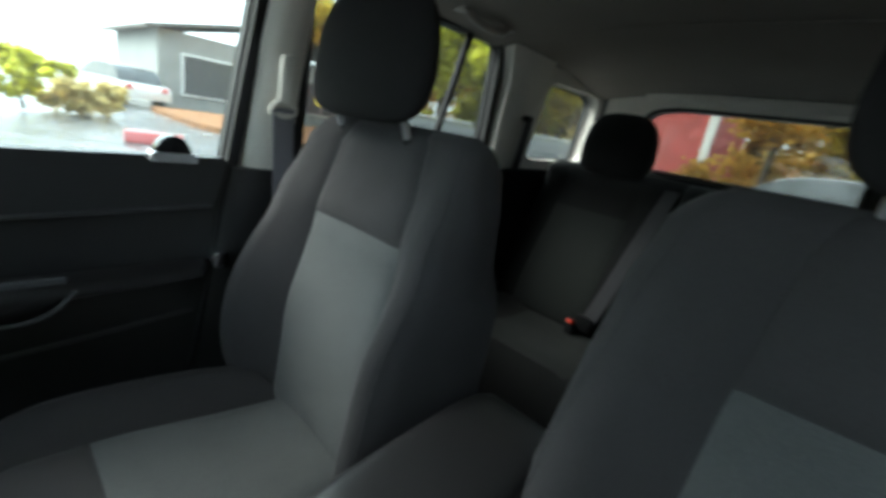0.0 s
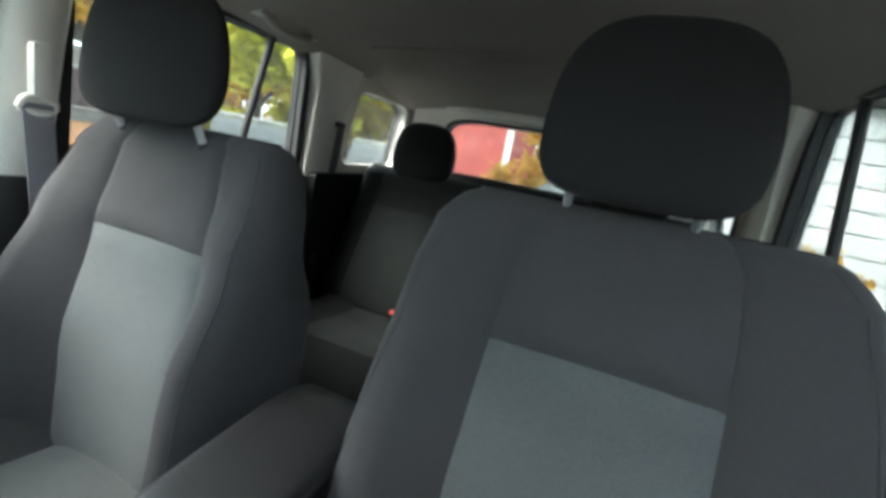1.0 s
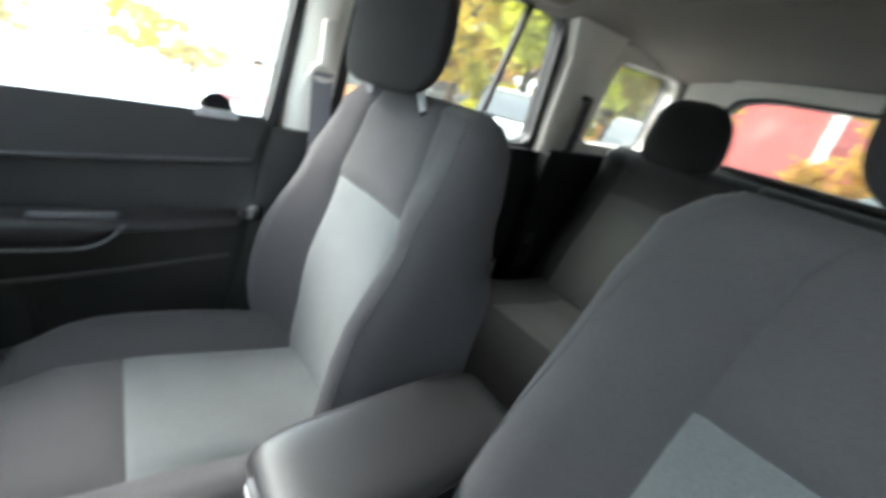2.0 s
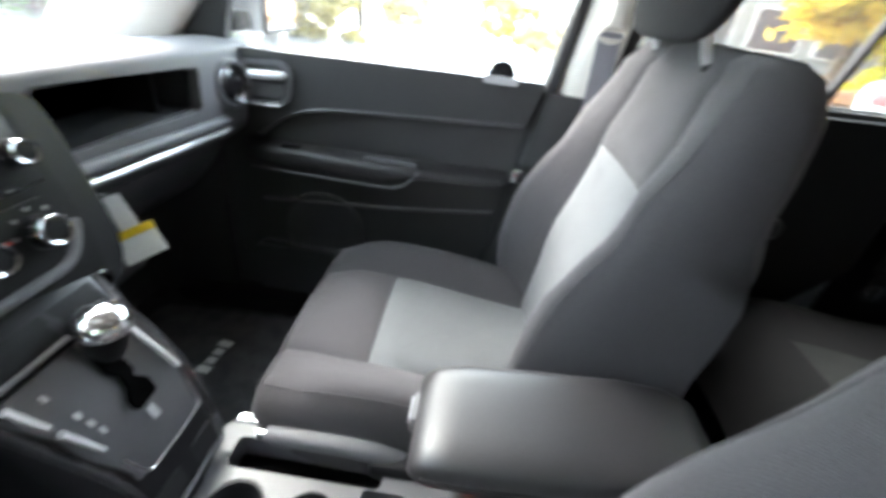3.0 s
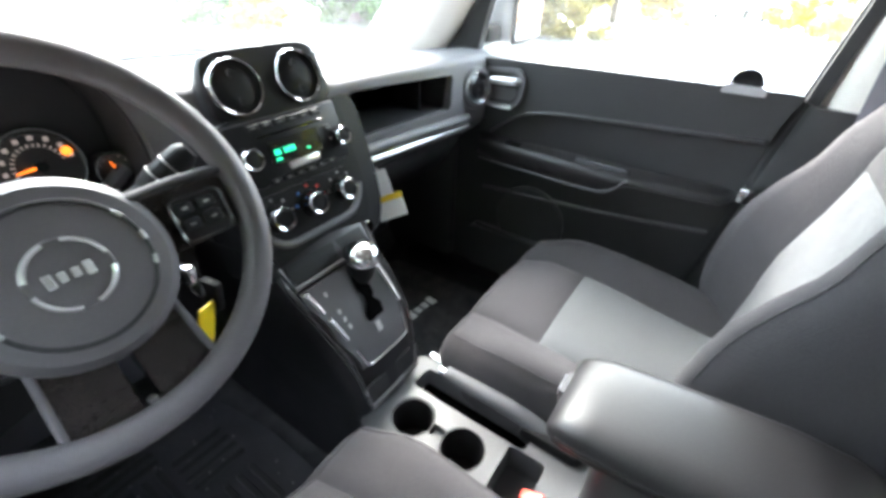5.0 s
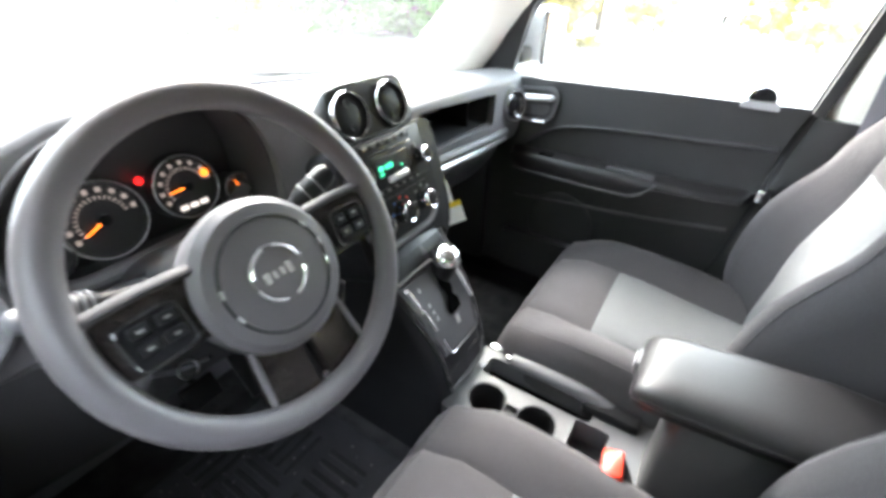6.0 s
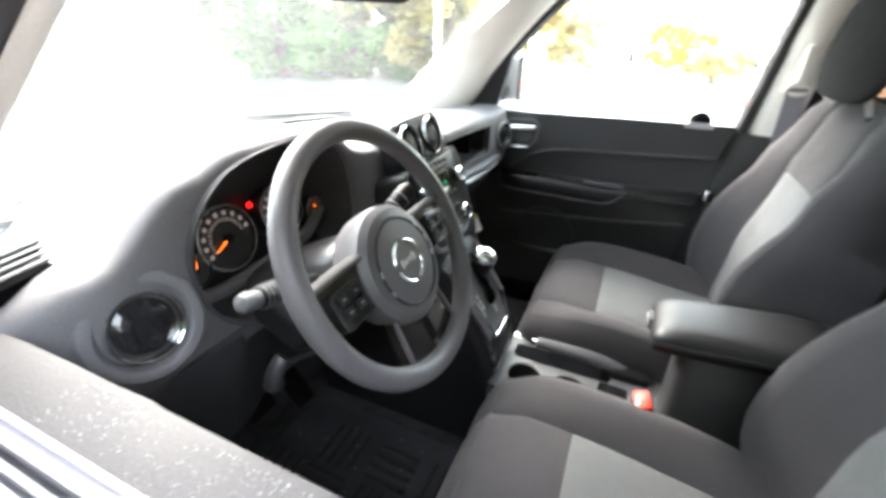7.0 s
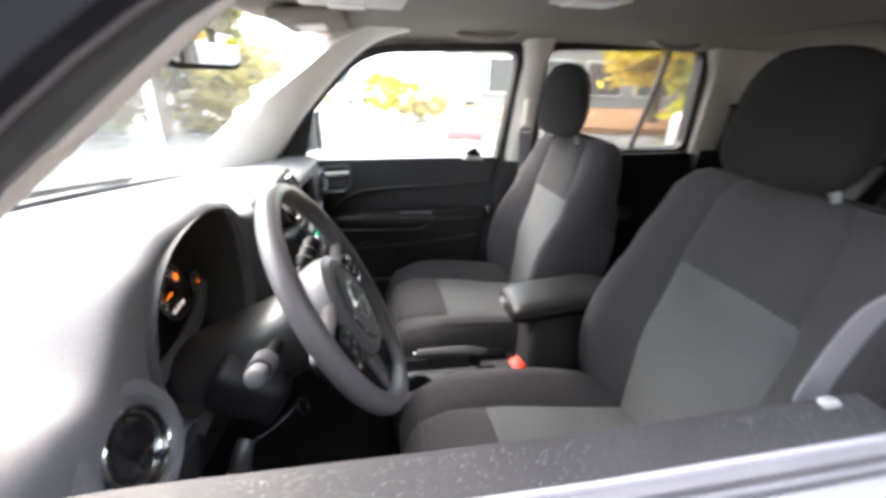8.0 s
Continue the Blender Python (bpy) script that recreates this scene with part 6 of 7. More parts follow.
    bez = part("handle_bezel", cut(prism(hb, along_x, s * 0.664, s * 0.69, 0.004), prism(rounded([(0.645, 1.092), (0.56, 1.098), (0.546, 1.08), (0.55, 1.035), (0.568, 1.016), (0.636, 1.014), (0.648, 1.035)], 0.012), along_x, s * 0.65, s * 0.683)), edge, d, "grey handle bezel")
    part("handle_recess", prism(rounded([(0.645, 1.092), (0.56, 1.098), (0.546, 1.08), (0.55, 1.035), (0.568, 1.016), (0.636, 1.014), (0.648, 1.035)], 0.012), along_x, s * 0.681, s * 0.684), GLOSS, bez, "black recess")
    part("handle_paddle", prism(rounded([(0.636, 1.022), (0.568, 1.024), (0.556, 1.040), (0.558, 1.056), (0.640, 1.054)], 0.008), along_x, s * 0.670, s * 0.682, 0.003), edge, bez, "grey lower paddle")
    if s > 0:
        part("release_handle", tube(X([(0.668, 0.648, 1.070), (0.661, 0.640, 1.072), (0.659, 0.600, 1.074), (0.660, 0.555, 1.077), (0.668, 0.546, 1.078)]), [0.006, 0.010, 0.011, 0.010, 0.006], 16), shine, bez, "release handle")
    else:
        part("release_handle", prism(rounded([(0.640, 1.062), (0.556, 1.066), (0.558, 1.084), (0.632, 1.082)], 0.008), along_x, s * 0.672, s * 0.681, 0.002), shine, bez, "black release handle")
    part("bezel_edge", tube(X([(0.664, 0.64, 1.008), (0.662, 0.60, 1.006), (0.663, 0.566, 1.008)]), 0.004, 8), shine, bez)
    # lock pin
    if s > 0:
        arch = [(0.070 + 0.031 * math.cos(q), 1.132 + 0.040 * math.sin(q)) for q in span(0, math.pi, 17)]
        lk = part("lock_pin", prism(arch, along_x, 0.664, 0.690, 0.006), GLOSS, d, "black domed lock knob")
        part("lock_base", prism(rounded([(0.030, 1.124), (0.034, 1.141), (0.106, 1.141), (0.110, 1.124)], 0.006), along_x, 0.658, 0.692, 0.003), BRIGHT, lk, "silver lock base")
    else:
        part("lock_base", box((-0.682, 0.030, 1.132), (0.012, 0.02, 0.008), 0.003, 2), BRIGHT, d, "silver lock pin base")
        part("lock_pin", lathe((-0.683, 0.030, 1.112), (0, 0, 1), [(0.012, 0), (0.011, 0.012), (0.001, 0.016)], 24), GLOSS, d, "black lock pin")
    part("door_seal", tube(X(smooth_line([(0.702, -0.040, 1.12), (0.700, -0.022, 1.05), (0.698, -0.004, 0.88), (0.698, 0.038, 0.64), (0.70, 0.10, 0.50)], 3)), 0.011, 10), RUBBER, d, "black door seal")
    # latch on the edge
    part("door_latch", box((s * 0.668, -0.008, 0.93), (0.05, 0.03, 0.035), 0.005, 2), CHROME, d, "chrome striker and latch")
    # sail panel and glass run
    sail = rounded([(0.82, 1.10), (0.655, 1.30), (0.70, 1.12)], 0.008)
    if s > 0:
        part("sail_panel", prism(sail, along_x, s * 0.696, s * 0.722, 0.003), BLACK, d, "black mirror sail panel")
    skin = [(0.86, 0.42), (0.90, 1.05), (0.72, 1.100), (-0.05, 1.106), (-0.06, 0.42)]
    if s > 0:
        part("belt_seal", prism(rounded([(0.72, 1.114), (0.30, 1.121), (-0.03, 1.126), (-0.03, 1.108), (0.72, 1.095)], 0.004), along_x, s * 0.696, s * 0.714), DOORSKIN, d, "black belt seal")
        part("outer_skin", prism(rounded(skin, 0.03), along_x, s * 0.745, s * 0.80, 0.012), PAINT, d, "silver painted outer door skin")
        part("outer_belt_moulding", prism(rounded([(0.74, 1.09), (0.74, 1.108), (-0.05, 1.112), (-0.05, 1.09)], 0.004), along_x, s * 0.744, s * 0.766, 0.004), GREYTRIM, d, "black outer belt moulding")
    else:
        def belt(x0, x1, dz, mat, name, words, bevel=0.001):
            line = [(0.84, 1.106), (0.69, 1.121), (0.30, 1.121), (-0.05, 1.131)]
            pts = [(0.84, 1.05)] + [(y, z + dz) for y, z in line] + [(-0.05, 1.05)]
            part(name, prism(rounded(pts, 0.004), along_x, s * x0, s * x1, bevel), mat, d, words)
        belt(0.7249, 0.7290, 0.0035, BELTLIP, "belt_lip", "pale edge of the belt moulding")
        belt(0.7294, 0.7405, -0.001, MOULD, "belt_moulding", "grey belt moulding")
        belt(0.7409, 0.7465, -0.012, RUBBER, "belt_groove", "black groove")
        belt(0.7470, 0.7520, -0.002, MOULD, "outer_ridge", "grey outer ridge")
        belt(0.7524, 0.7560, -0.007, RUBBER, "outer_groove", "dark outer groove")
        belt(0.7564, 0.80, -0.005, PAINT, "outer_skin", "silver painted outer door skin", 0.006)
        part("outer_panel", prism(rounded([(0.86, 0.42), (0.90, 1.03), (0.72, 1.05), (-0.05, 1.05), (-0.06, 0.42)], 0.03), along_x, s * 0.7568, s * 0.8005, 0.010), PAINT, d)
    return d


front_door(1, "closed front passenger door with black panel and chrome handle")
front_door(-1, "closed driver door with its window lowered, wet sill")

# rain drops on the driver's sill
rng = random.Random(4)
drops = bmesh.new()
for i in range(620):
    y = rng.uniform(-0.04, 0.62)
    x = -(0.679 + 0.040 * rng.random() ** 1.5)
    r = rng.choice((0.0003, 0.0004, 0.0004, 0.0005, 0.0006))
    z = lerp(y, (-0.03, 1.131), (0.30, 1.120), (0.69, 1.121)) + 0.0003
    bmesh.ops.create_icosphere(drops, subdivisions=1, radius=r, matrix=Matrix.Translation((x, y, z)) @ Matrix.Rotation(rng.uniform(-0.4, 0.4), 4, "Z") @ Matrix.Diagonal((2.2, 0.9, 0.7, 1)))
single("rain_drops", drops, DROP, "clear rain drops on the driver door sill", "rain drops", kind="stuff")


def rear_door(s):
    d = thing("door_3" if s > 0 else "door_4", (s * 0.70, -0.5, 0.42), "closed black rear door panel with armrest", "car door", "rear doors", "structure")
    part("inner_panel", prism(rounded([(-0.18, 0.46), (-0.17, 1.135), (-0.87, 1.155), (-0.87, 0.80), (-0.70, 0.60), (-0.62, 0.46)], 0.03), along_x, s * 0.668, s * 0.720, 0.012), BLACK, d, "black plastic inner panel")
    part("armrest", box((s * 0.645, -0.45, 0.90), (0.06, 0.36, 0.05), 0.018, 3), VINYL, d)
    part("release_handle", box((s * 0.662, -0.30, 1.05), (0.012, 0.09, 0.03), 0.005, 2), CHROME, d, "chrome release handle")
    part("outer_skin", prism(rounded([(-0.07, 0.42), (-0.06, 1.118), (-0.90, 1.14), (-0.92, 0.80), (-0.72, 0.42)], 0.03), along_x, s * 0.745, s * 0.80, 0.012), PAINT, d, "silver painted outer skin")
    return d


rear_door(1)
rear_door(-1)

# outside mirrors
for s in (1, -1):
    m = thing("side_mirror", (s * 0.85, 0.70, 1.15), "silver side mirror on the front door", "side mirror", "side mirrors")
    bm = box((s * 0.905, 0.705, 1.21), (0.20, 0.10, 0.165), 0.035, 4)
    part("housing", bm, PAINT, m, "silver painted housing")
    part("mirror_glass", box((s * 0.905, 0.653, 1.21), (0.165, 0.006, 0.13), 0.002, 1), MIRROR, m, "mirror glass")
    part("rim", cut(box((s * 0.905, 0.656, 1.21), (0.185, 0.014, 0.15), 0.006, 2), box((s * 0.905, 0.65, 1.21), (0.163, 0.05, 0.128), 0.004, 1)), BLACK, m)
    part("arm", box((s * 0.785, 0.715, 1.165), (0.10, 0.06, 0.05), 0.015, 2), BLACK, m)


# ---- outside ----
ASPHALT = shader("wet_asphalt", (0.15, 0.15, 0.155), rough=0.25, var=0.3, scale=1.2, fine=0.3, grain=60, bump=0.4, depth=0.01)
LEAF_YELLOW = leafy(shader("yellow_leaves", (0.66, 0.53, 0.09), rough=0.6, var=0.3, scale=1.5, islands=True, bump=0, grain=20))
LEAF_LIME = leafy(shader("lime_leaves", (0.66, 0.65, 0.09), rough=0.6, var=0.35, scale=1.2, islands=True, bump=0, grain=20))
LEAF_GREEN = leafy(shader("green_leaves", (0.10, 0.175, 0.06), rough=0.6, var=0.35, scale=1.5, islands=True, bump=0, grain=20))
LEAF_ORANGE = leafy(shader("orange_leaves", (0.60, 0.38, 0.085), rough=0.6, var=0.35, scale=1.5, islands=True, bump=0, grain=20))
BARK = shader("bark", (0.10, 0.075, 0.055), rough=0.9, var=0.3, scale=8, grain=60, bump=0.8, depth=0.02)
BARN = shader("red_siding", (0.48, 0.10, 0.095), rough=0.7, var=0.15, scale=2, grain=60, bump=0.2)
WHITEPAINT = shader("white_paint", (0.78, 0.78, 0.76), rough=0.5, var=0.06, scale=2, grain=80, bump=0.1)
GREYSIDE = shader("grey_siding", (0.62, 0.63, 0.65), rough=0.6, var=0.08, scale=2, grain=80, bump=0.1)
ROOFING = shader("roof_shingle", (0.12, 0.11, 0.10), rough=0.9, var=0.2, scale=3, grain=40, bump=0.5, depth=0.01)
MULCH = shader("leaf_litter", (0.26, 0.12, 0.05), rough=0.95, var=0.4, scale=4, fine=0.4, grain=40, bump=0.8, depth=0.03)
DARKGLASS = shader("dark_window", (0.10, 0.105, 0.11), rough=0.08, var=0.1, bump=0)
CARWHITE = shader("white_car_paint", (0.78, 0.79, 0.8), rough=0.2, var=0.03, bump=0.02, coat=0.6)
CARRED = shader("red_kerb_paint", (0.62, 0.14, 0.14), rough=0.2, var=0.03, bump=0.02, coat=0.6)
TYRE = shader("tyre", (0.02, 0.02, 0.02), rough=0.8, var=0.2, bump=0.2)

bm = bmesh.new()
bmesh.ops.create_grid(bm, x_segments=8, y_segments=8, size=700)
structure("ground", bm, ASPHALT, "wet grey asphalt car park", "ground")
bm = prism(rounded([(10.5, -22), (10.5, -6), (13, -4), (20, -4), (20, -22)], 1.5), along_z, -0.05, 0.16)
structure("planting_bed", bm, MULCH, "planting bed with orange leaf litter", "planting bed")


def foliage(crown, rng, count, size):
    """Leaf sprays scattered in uneven clumps."""
    bm = bmesh.new()
    clumps = []
    for c, rad in crown:
        for _ in range(7):
            d = Vector((rng.gauss(0, 1), rng.gauss(0, 1), rng.gauss(0, 0.8))).normalized()
            clumps.append((c + d * rad * rng.uniform(0.45, 1.0), rad * rng.uniform(0.25, 0.5)))
    for _ in range(count):
        c, rad = rng.choice(clumps)
        p = c + Vector((rng.gauss(0, 0.5), rng.gauss(0, 0.5), rng.gauss(0, 0.42))) * rad
        a = Vector((rng.gauss(0, 1), rng.gauss(0, 1), rng.gauss(0, 0.6))).normalized()
        b = a.cross(Vector((rng.gauss(0, 1), rng.gauss(0, 1), rng.gauss(0, 1)))).normalized()
        s = size * rng.uniform(0.6, 1.4)
        v = [bm.verts.new(q) for q in (p - a * s, p - b * s * 0.45, p + a * s, p + b * s * 0.45)]
        bm.faces.new(v)
    return bm


def tree(name, at, height, spread, leaf, label, seed, low=0.3, count=4200, size=0.2):
    rng = random.Random(seed)
    base = Vector(at)
    t = thing(name, at, label, "tree" if name == "tree" else "shrub", "trees and shrubs")
    top = base + Vector((rng.uniform(-0.3, 0.3), rng.uniform(-0.3, 0.3), height * 0.75))
    r0 = 0.03 * height
    part("trunk", tube([base + Vector((0, 0, -0.05)), base.lerp(top, 0.35) + Vector((0.05 * height * rng.uniform(-1, 1) * 0.5, 0, 0)), base.lerp(top, 0.7), top], [r0, r0 * 0.75, r0 * 0.45, r0 * 0.15], 9), BARK, t)
    crown = [(base + Vector((0, 0, height * 0.72)), spread * 0.55)]
    for k in range(6):
        q = 2 * math.pi * (k + rng.random() * 0.6) / 6
        z = height * rng.uniform(low + 0.12, 0.85)
        e = base + Vector((math.cos(q) * spread * 0.62, math.sin(q) * spread * 0.62, z))
        s = base.lerp(top, min(0.9, max(0.12, (z / height) * 0.75)))
        part("limb", tube([s, s.lerp(e, 0.5) + Vector((0, 0, 0.05 * height)), e], [r0 * 0.4, r0 * 0.25, r0 * 0.08], 6), BARK, t)
        crown.append((e, spread * rng.uniform(0.35, 0.5)))
    part("crown", foliage(crown, rng, count, size), leaf, t, recalc=False)
    return t


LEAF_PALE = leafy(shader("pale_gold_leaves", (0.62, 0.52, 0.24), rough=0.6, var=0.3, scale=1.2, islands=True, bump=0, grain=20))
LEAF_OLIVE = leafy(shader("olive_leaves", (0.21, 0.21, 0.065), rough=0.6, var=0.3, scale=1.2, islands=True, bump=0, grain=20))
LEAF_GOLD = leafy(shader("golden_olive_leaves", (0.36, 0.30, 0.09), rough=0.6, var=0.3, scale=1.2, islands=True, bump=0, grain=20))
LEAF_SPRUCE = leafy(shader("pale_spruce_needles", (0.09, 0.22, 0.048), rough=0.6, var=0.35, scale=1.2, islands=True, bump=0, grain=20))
tree("tree", (12.6, -9.2, 0), 7.0, 3.6, LEAF_YELLOW, "yellow autumn tree by the car park", 11, 0.17, 9000, 0.2)
tree("tree", (9.2, -9.3, 0), 6.5, 3.0, LEAF_LIME, "lime and yellow autumn tree", 12, 0.1, 9000, 0.2)
tree("tree", (7.6, -11.6, 0), 6.5, 2.8, LEAF_LIME, "lime green autumn tree", 13, 0.05, 9000, 0.2)
tree("tree", (6.7, -11.9, 0), 5.2, 1.9, LEAF_YELLOW, "tall yellow autumn tree", 14, 0.1, 6500, 0.18)
tree("tree", (1.5, -15.0, 0), 5.0, 2.2, LEAF_ORANGE, "orange and yellow autumn tree behind the car", 15, -0.05, 10000, 0.14)
tree("tree", (-1.2, -15.5, 0), 5.5, 2.4, LEAF_YELLOW, "golden autumn tree beside the red building", 16, -0.05, 10000, 0.14)
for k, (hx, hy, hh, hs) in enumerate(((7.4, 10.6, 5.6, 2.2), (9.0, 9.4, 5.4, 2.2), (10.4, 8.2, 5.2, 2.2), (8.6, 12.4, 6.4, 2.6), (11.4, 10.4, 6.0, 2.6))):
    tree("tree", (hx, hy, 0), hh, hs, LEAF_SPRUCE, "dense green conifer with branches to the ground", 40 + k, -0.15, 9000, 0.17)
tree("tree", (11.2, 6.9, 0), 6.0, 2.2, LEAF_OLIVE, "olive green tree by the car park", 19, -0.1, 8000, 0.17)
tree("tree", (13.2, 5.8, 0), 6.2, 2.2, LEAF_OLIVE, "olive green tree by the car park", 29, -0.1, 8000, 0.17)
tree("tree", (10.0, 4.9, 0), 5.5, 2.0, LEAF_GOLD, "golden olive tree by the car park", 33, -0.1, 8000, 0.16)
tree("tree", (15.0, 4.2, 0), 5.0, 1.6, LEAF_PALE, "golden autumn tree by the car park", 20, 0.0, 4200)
tree("shrub", (6.2, 9.6, 0), 1.3, 0.8, LEAF_ORANGE, "rust brown shrub beside the car park", 21, 0.0, 1500, 0.12)
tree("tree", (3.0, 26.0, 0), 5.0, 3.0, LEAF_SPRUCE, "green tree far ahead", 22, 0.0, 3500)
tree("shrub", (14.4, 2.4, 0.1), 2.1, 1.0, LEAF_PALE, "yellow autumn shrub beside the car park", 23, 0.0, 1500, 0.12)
tree("shrub", (13.6, -0.4, 0.1), 1.3, 0.8, LEAF_LIME, "small green shrub beside the car park", 25, 0.0, 1500, 0.12)
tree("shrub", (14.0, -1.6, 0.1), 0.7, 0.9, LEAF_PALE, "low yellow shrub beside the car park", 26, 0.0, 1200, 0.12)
single("kerb_block", box((9.5, -1.95, 0.12), (0.3, 0.95, 0.24), 0.05, 2, rot=(0, 0, -12)), CARRED, "red painted concrete kerb block", "kerb block")


rng = random.Random(5)
woods = [(Vector((26 * math.sin(radians(q)), 27 * math.cos(radians(q)), rng.uniform(1.0, 4.5))), rng.uniform(1.6, 2.6)) for q in range(134, 206, 3)]
single("far_woods", foliage(woods, rng, 16000, 0.32), LEAF_ORANGE, "far autumn woods behind the car park", "woods", kind="stuff")


def house(at, size, wall, label, windows, name="house", roof_h=2.0):
    x, y, z = at
    sx, sy, sz = size
    h = thing(name, at, label, "building")
    w = part("wall", box((x, y, z + sz / 2), size, 0.02, 1), wall, h)
    prof = [(-sy / 2 - 0.5, sz), (0, sz + roof_h), (sy / 2 + 0.5, sz), (sy / 2 + 0.5, sz - 0.15), (0, sz + roof_h - 0.15), (-sy / 2 - 0.5, sz - 0.15)]
    part("roof", loft([[Vector((x + dx, y + p[0], z + p[1])) for p in prof] for dx in (-sx / 2 - 0.5, sx / 2 + 0.5)]), ROOFING, h)
    for px, py, pz, wx, wy, wz in windows:
        wd = part("window", box((x + px, y + py, z + pz), (wx + 0.16, wy + 0.16, wz + 0.16), 0.02, 1), WHITEPAINT, h)
        part("pane", box((x + px, y + py, z + pz), (wx + (0.2 if wx < 0.2 else 0), wy + (0.2 if wy < 0.2 else 0), wz), 0.01, 1), DARKGLASS, wd)
    return h


PLASTER = shader("pale_plaster", (0.31, 0.31, 0.295), rough=0.8, var=0.12, scale=2, grain=60, bump=0.2)
house((26.0, -13.0, 0), (8, 16, 3.2), PLASTER, "low pale building with dark windows across the car park", [(-4.0, dy, 1.5, 0.1, 2.1, 1.6) for dy in (-5.5, -2.5, 0.5, 3.5, 6.0)])
house((7.65, -22.0, 0), (7.0, 6.5, 4.2), BARN, "red sided building with white corner trim", [], "barn", 1.8)
single("corner_post", box((4.17, -18.66, 2.1), (0.30, 0.22, 4.2), 0.02, 1), WHITEPAINT, "white corner board of the red building", "corner board")
shed = thing("shed", (-2.6, -6.6, 0), "grey sided shed behind the driver side", "shed")
part("wall", box((-3.4, -7.6, 1.4), (2.2, 3.0, 2.8), 0.02, 1), GREYSIDE, shed)
for i in range(10):
    part("siding_board", box((-3.4, -6.085, 0.14 + 0.27 * i), (2.2, 0.03, 0.245), 0.008, 1), GREYSIDE, shed)
part("roof", box((-3.4, -7.6, 2.9), (2.7, 3.5, 0.16), 0.03, 1), ROOFING, shed)
WOOD = shader("brown_fence_wood", (0.11, 0.075, 0.055), rough=0.8, var=0.25, scale=3, grain=60, bump=0.5, depth=0.006)
fence = thing("fence", (-5.0, -1.0, 0), "brown wooden board fence along the driver side", "fence")
for i in range(5):
    part("post", box((-5.06, -5.0 + 2.2 * i, 0.95), (0.1, 0.1, 1.9), 0.01, 1), WOOD, fence)
rng = random.Random(9)
for i in range(58):
    part("board", box((-5.0, -5.1 + 0.157 * i, 0.94 + rng.uniform(-0.02, 0.02)), (0.022, 0.15, 1.84), 0.004, 1), WOOD, fence)
for z in (0.4, 1.5):
    part("rail", box((-5.04, -0.6, z), (0.05, 9.1, 0.09), 0.008, 1), WOOD, fence)
# trees added out of view to block sky light through the driver window
for k, (hx, hy) in enumerate(((-6.8, -8.0), (-7.0, -3.9), (-6.7, 0.4), (-7.0, 4.6))):
    tree("tree", (hx, hy, 0), 6.8, 2.8, LEAF_GREEN, "unseen green tree added to block driver side sky", 60 + k, 0.12, 9000, 0.25)
tree("shrub", (-2.5, -5.2, 0), 1.4, 0.5, LEAF_ORANGE, "brown leafless shrub by the shed", 31, 0.0, 500, 0.06)
tree("tree", (-7.5, -9.5, 0), 5.5, 2.6, LEAF_GREEN, "green tree behind the shed", 32, 0.05, 3500)
lamp = thing("street_lamp", (7.8, 4.2, 0), "white painted lamp post ahead of the car", "lamp post")
part("post", tube([(7.8, 4.2, 0), (7.8, 4.2, 6.0)], [0.07, 0.05], 12), WHITEPAINT, lamp)
part("arm", tube([(7.8, 4.2, 5.9), (7.2, 3.6, 6.1)], 0.03, 8), WHITEPAINT, lamp)
part("lamp_head", box((7.0, 3.4, 6.1), (0.5, 0.3, 0.14), 0.04, 2, rot=(0, 0, 45)), GREYSIDE, lamp)


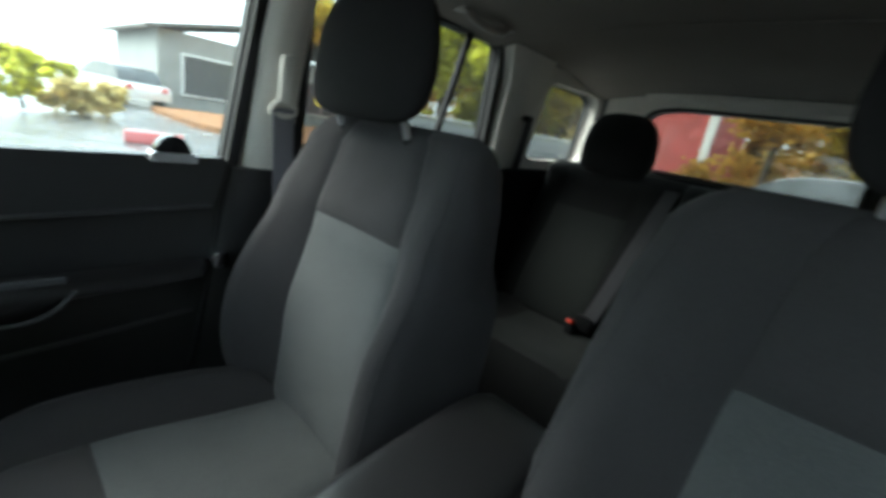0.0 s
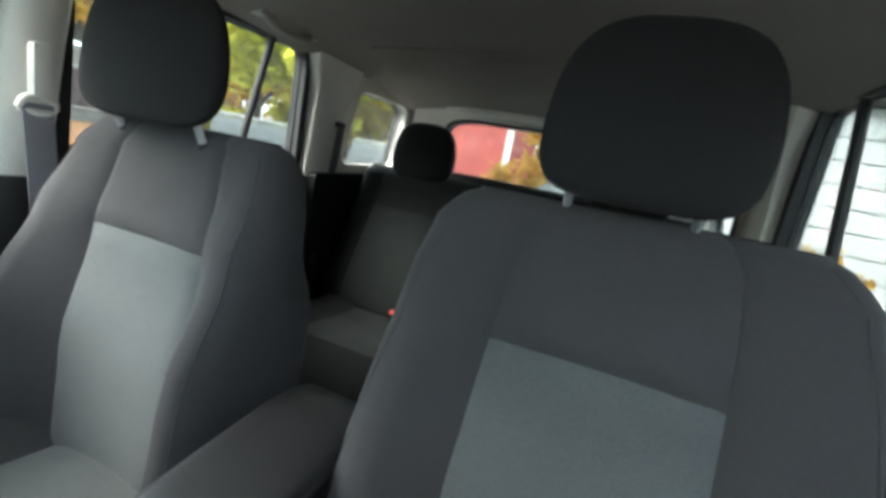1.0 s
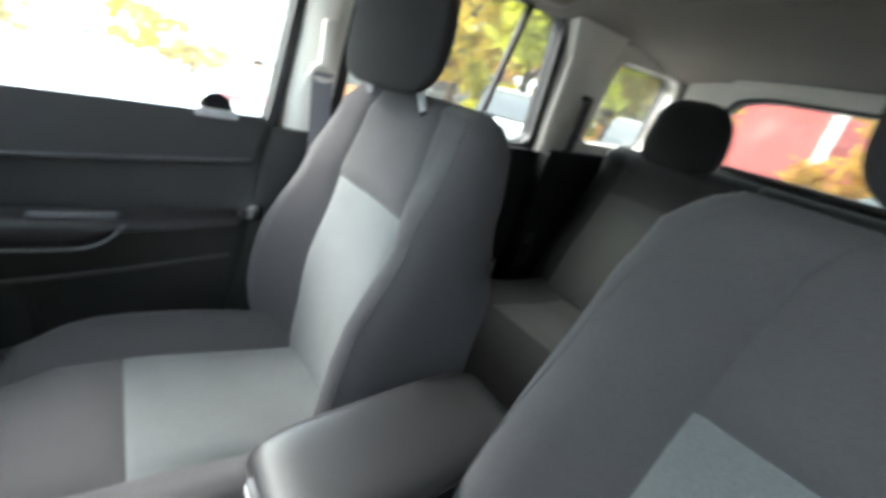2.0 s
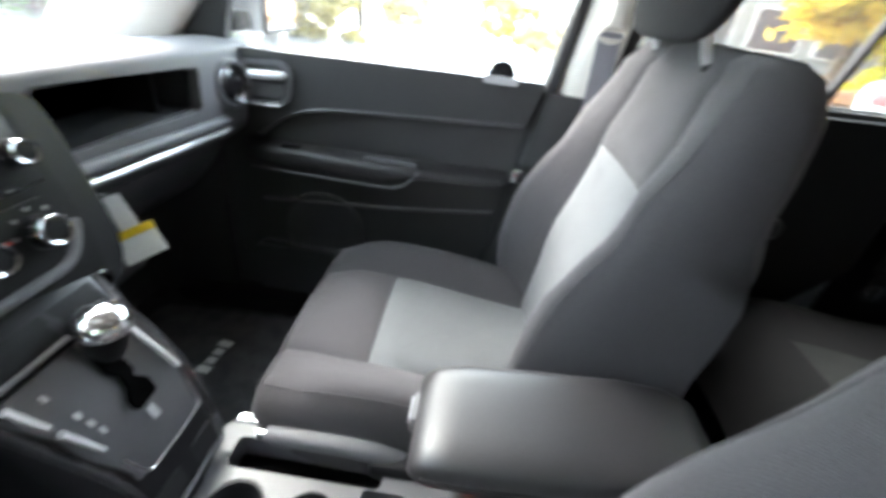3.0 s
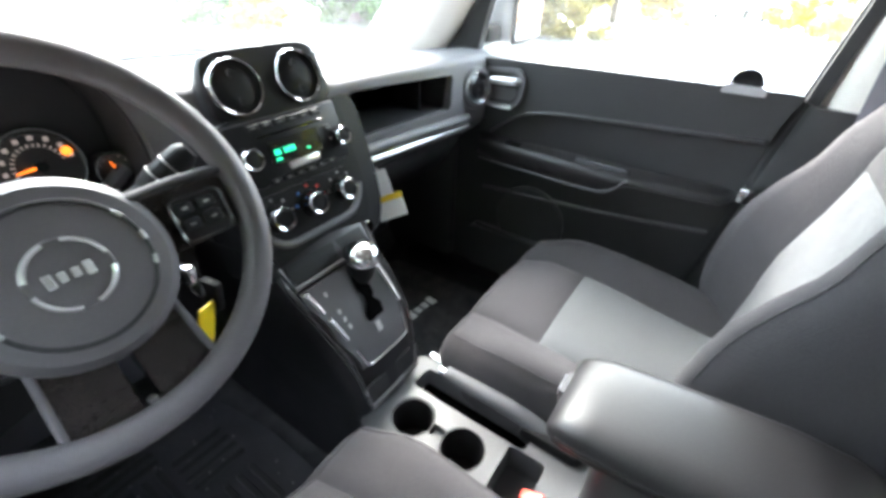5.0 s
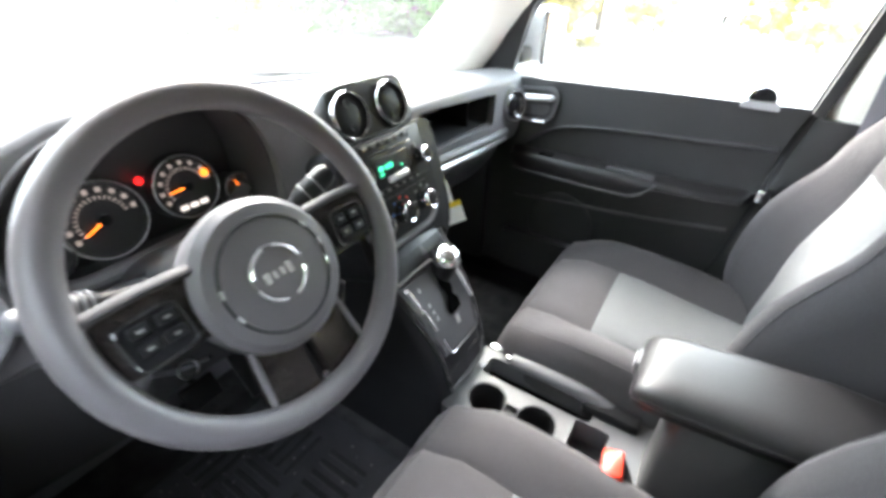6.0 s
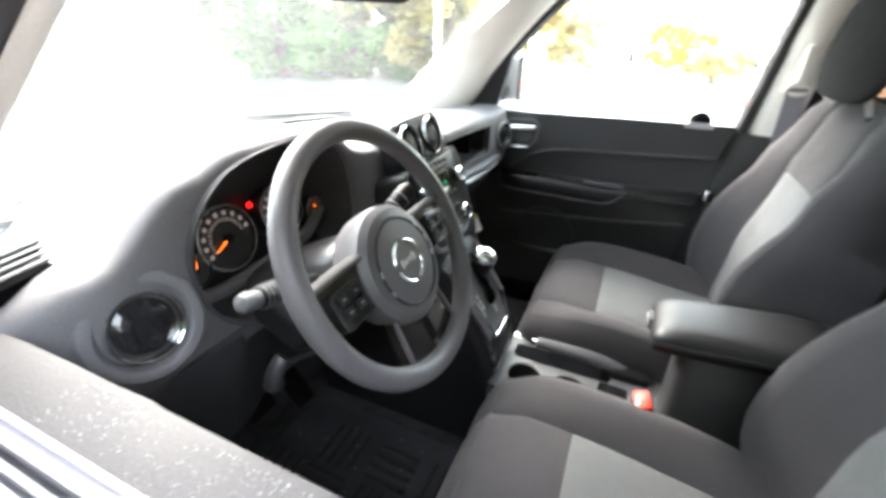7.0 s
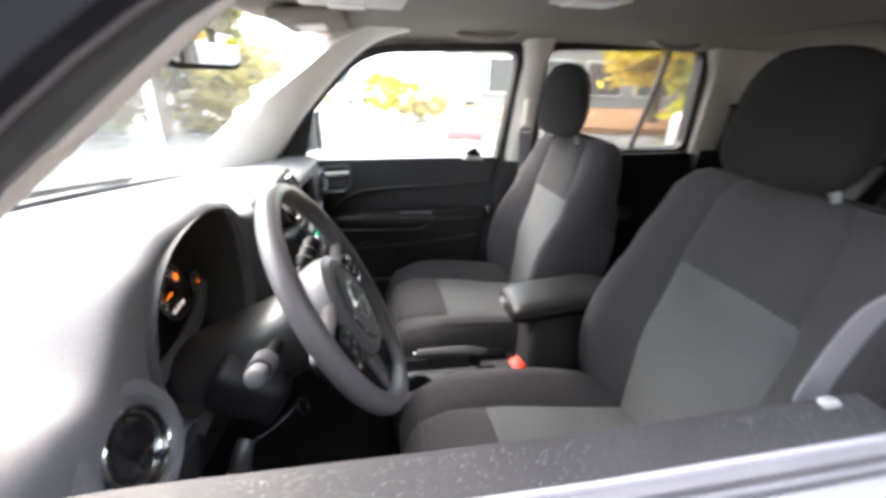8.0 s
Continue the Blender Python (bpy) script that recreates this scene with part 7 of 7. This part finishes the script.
def parked_car(at, turn, paint, label):
    c = thing("parked_car", (0, 0, 0), label, "car", "parked cars")
    body = smooth_line([(-2.15, 0.35), (-2.2, 0.75), (-2.0, 0.92), (-1.2, 0.98), (0.95, 0.95), (1.9, 0.85), (2.15, 0.62), (2.15, 0.32)], 2)
    part("body", loft([[Vector((p[0] * (1 - 0.02 * (abs(x) > 0.8)), x, p[1] if abs(x) < 0.8 else 0.3 + (p[1] - 0.3) * 0.93)) for p in body] for x in (-0.87, -0.8, 0.8, 0.87)]), paint, c, angle=0.8)
    cab = smooth_line([(-1.75, 0.92), (-1.45, 1.36), (-0.9, 1.46), (0.1, 1.45), (0.5, 1.32), (1.1, 0.92)], 2)
    part("cabin_glass", loft([[Vector((p[0], x * (1 - 0.18 * (p[1] - 0.9)), p[1])) for p in cab] for x in (-0.78, 0.78)]), DARKGLASS, c, angle=0.8)
    part("roof", loft([[Vector((p[0], x, p[1] + 0.012)) for p in cab[8:18]] + [Vector((p[0], x, p[1] - 0.03)) for p in cab[8:18][::-1]] for x in (-0.70, 0.70)]), paint, c)
    for px in (-1.35, 1.35):
        for py in (-0.80, 0.80):
            w = part("wheel", lathe((px, py, 0.33), (0, math.copysign(1, py), 0), [(0.20, -0.1), (0.33, -0.09), (0.33, 0.08), (0.20, 0.09)], 24), TYRE, c)
            part("rim", lathe((px, py, 0.33), (0, math.copysign(1, py), 0), [(0.21, 0.05), (0.20, 0.092), (0.05, 0.10), (0.001, 0.10)], 20), SATIN, w)
    for py in (-0.62, 0.62):
        part("headlight", box((2.10, py, 0.66), (0.12, 0.3, 0.13), 0.04, 2), WHITEPAINT, c)
        part("tail_light", box((-2.16, py, 0.74), (0.08, 0.24, 0.2), 0.03, 2), CARRED, c, "red tail light")
    c.location = at
    c.rotation_euler = (0, 0, radians(turn))
    return c


parked_car((21.5, -3.5, 0), 15, CARWHITE, "white parked car across the lot")
parked_car((22.0, 1.5, 0), 15, CARWHITE, "white parked car across the lot")
parked_car((7.2, -7.3, 0), -47, CARWHITE, "white parked car under the yellow trees")
parked_car((5.0, -9.2, 0), -60, CARWHITE, "white parked car under the lime tree")
parked_car((0.1, -7.2, 0), 8, CARWHITE, "white parked car behind")
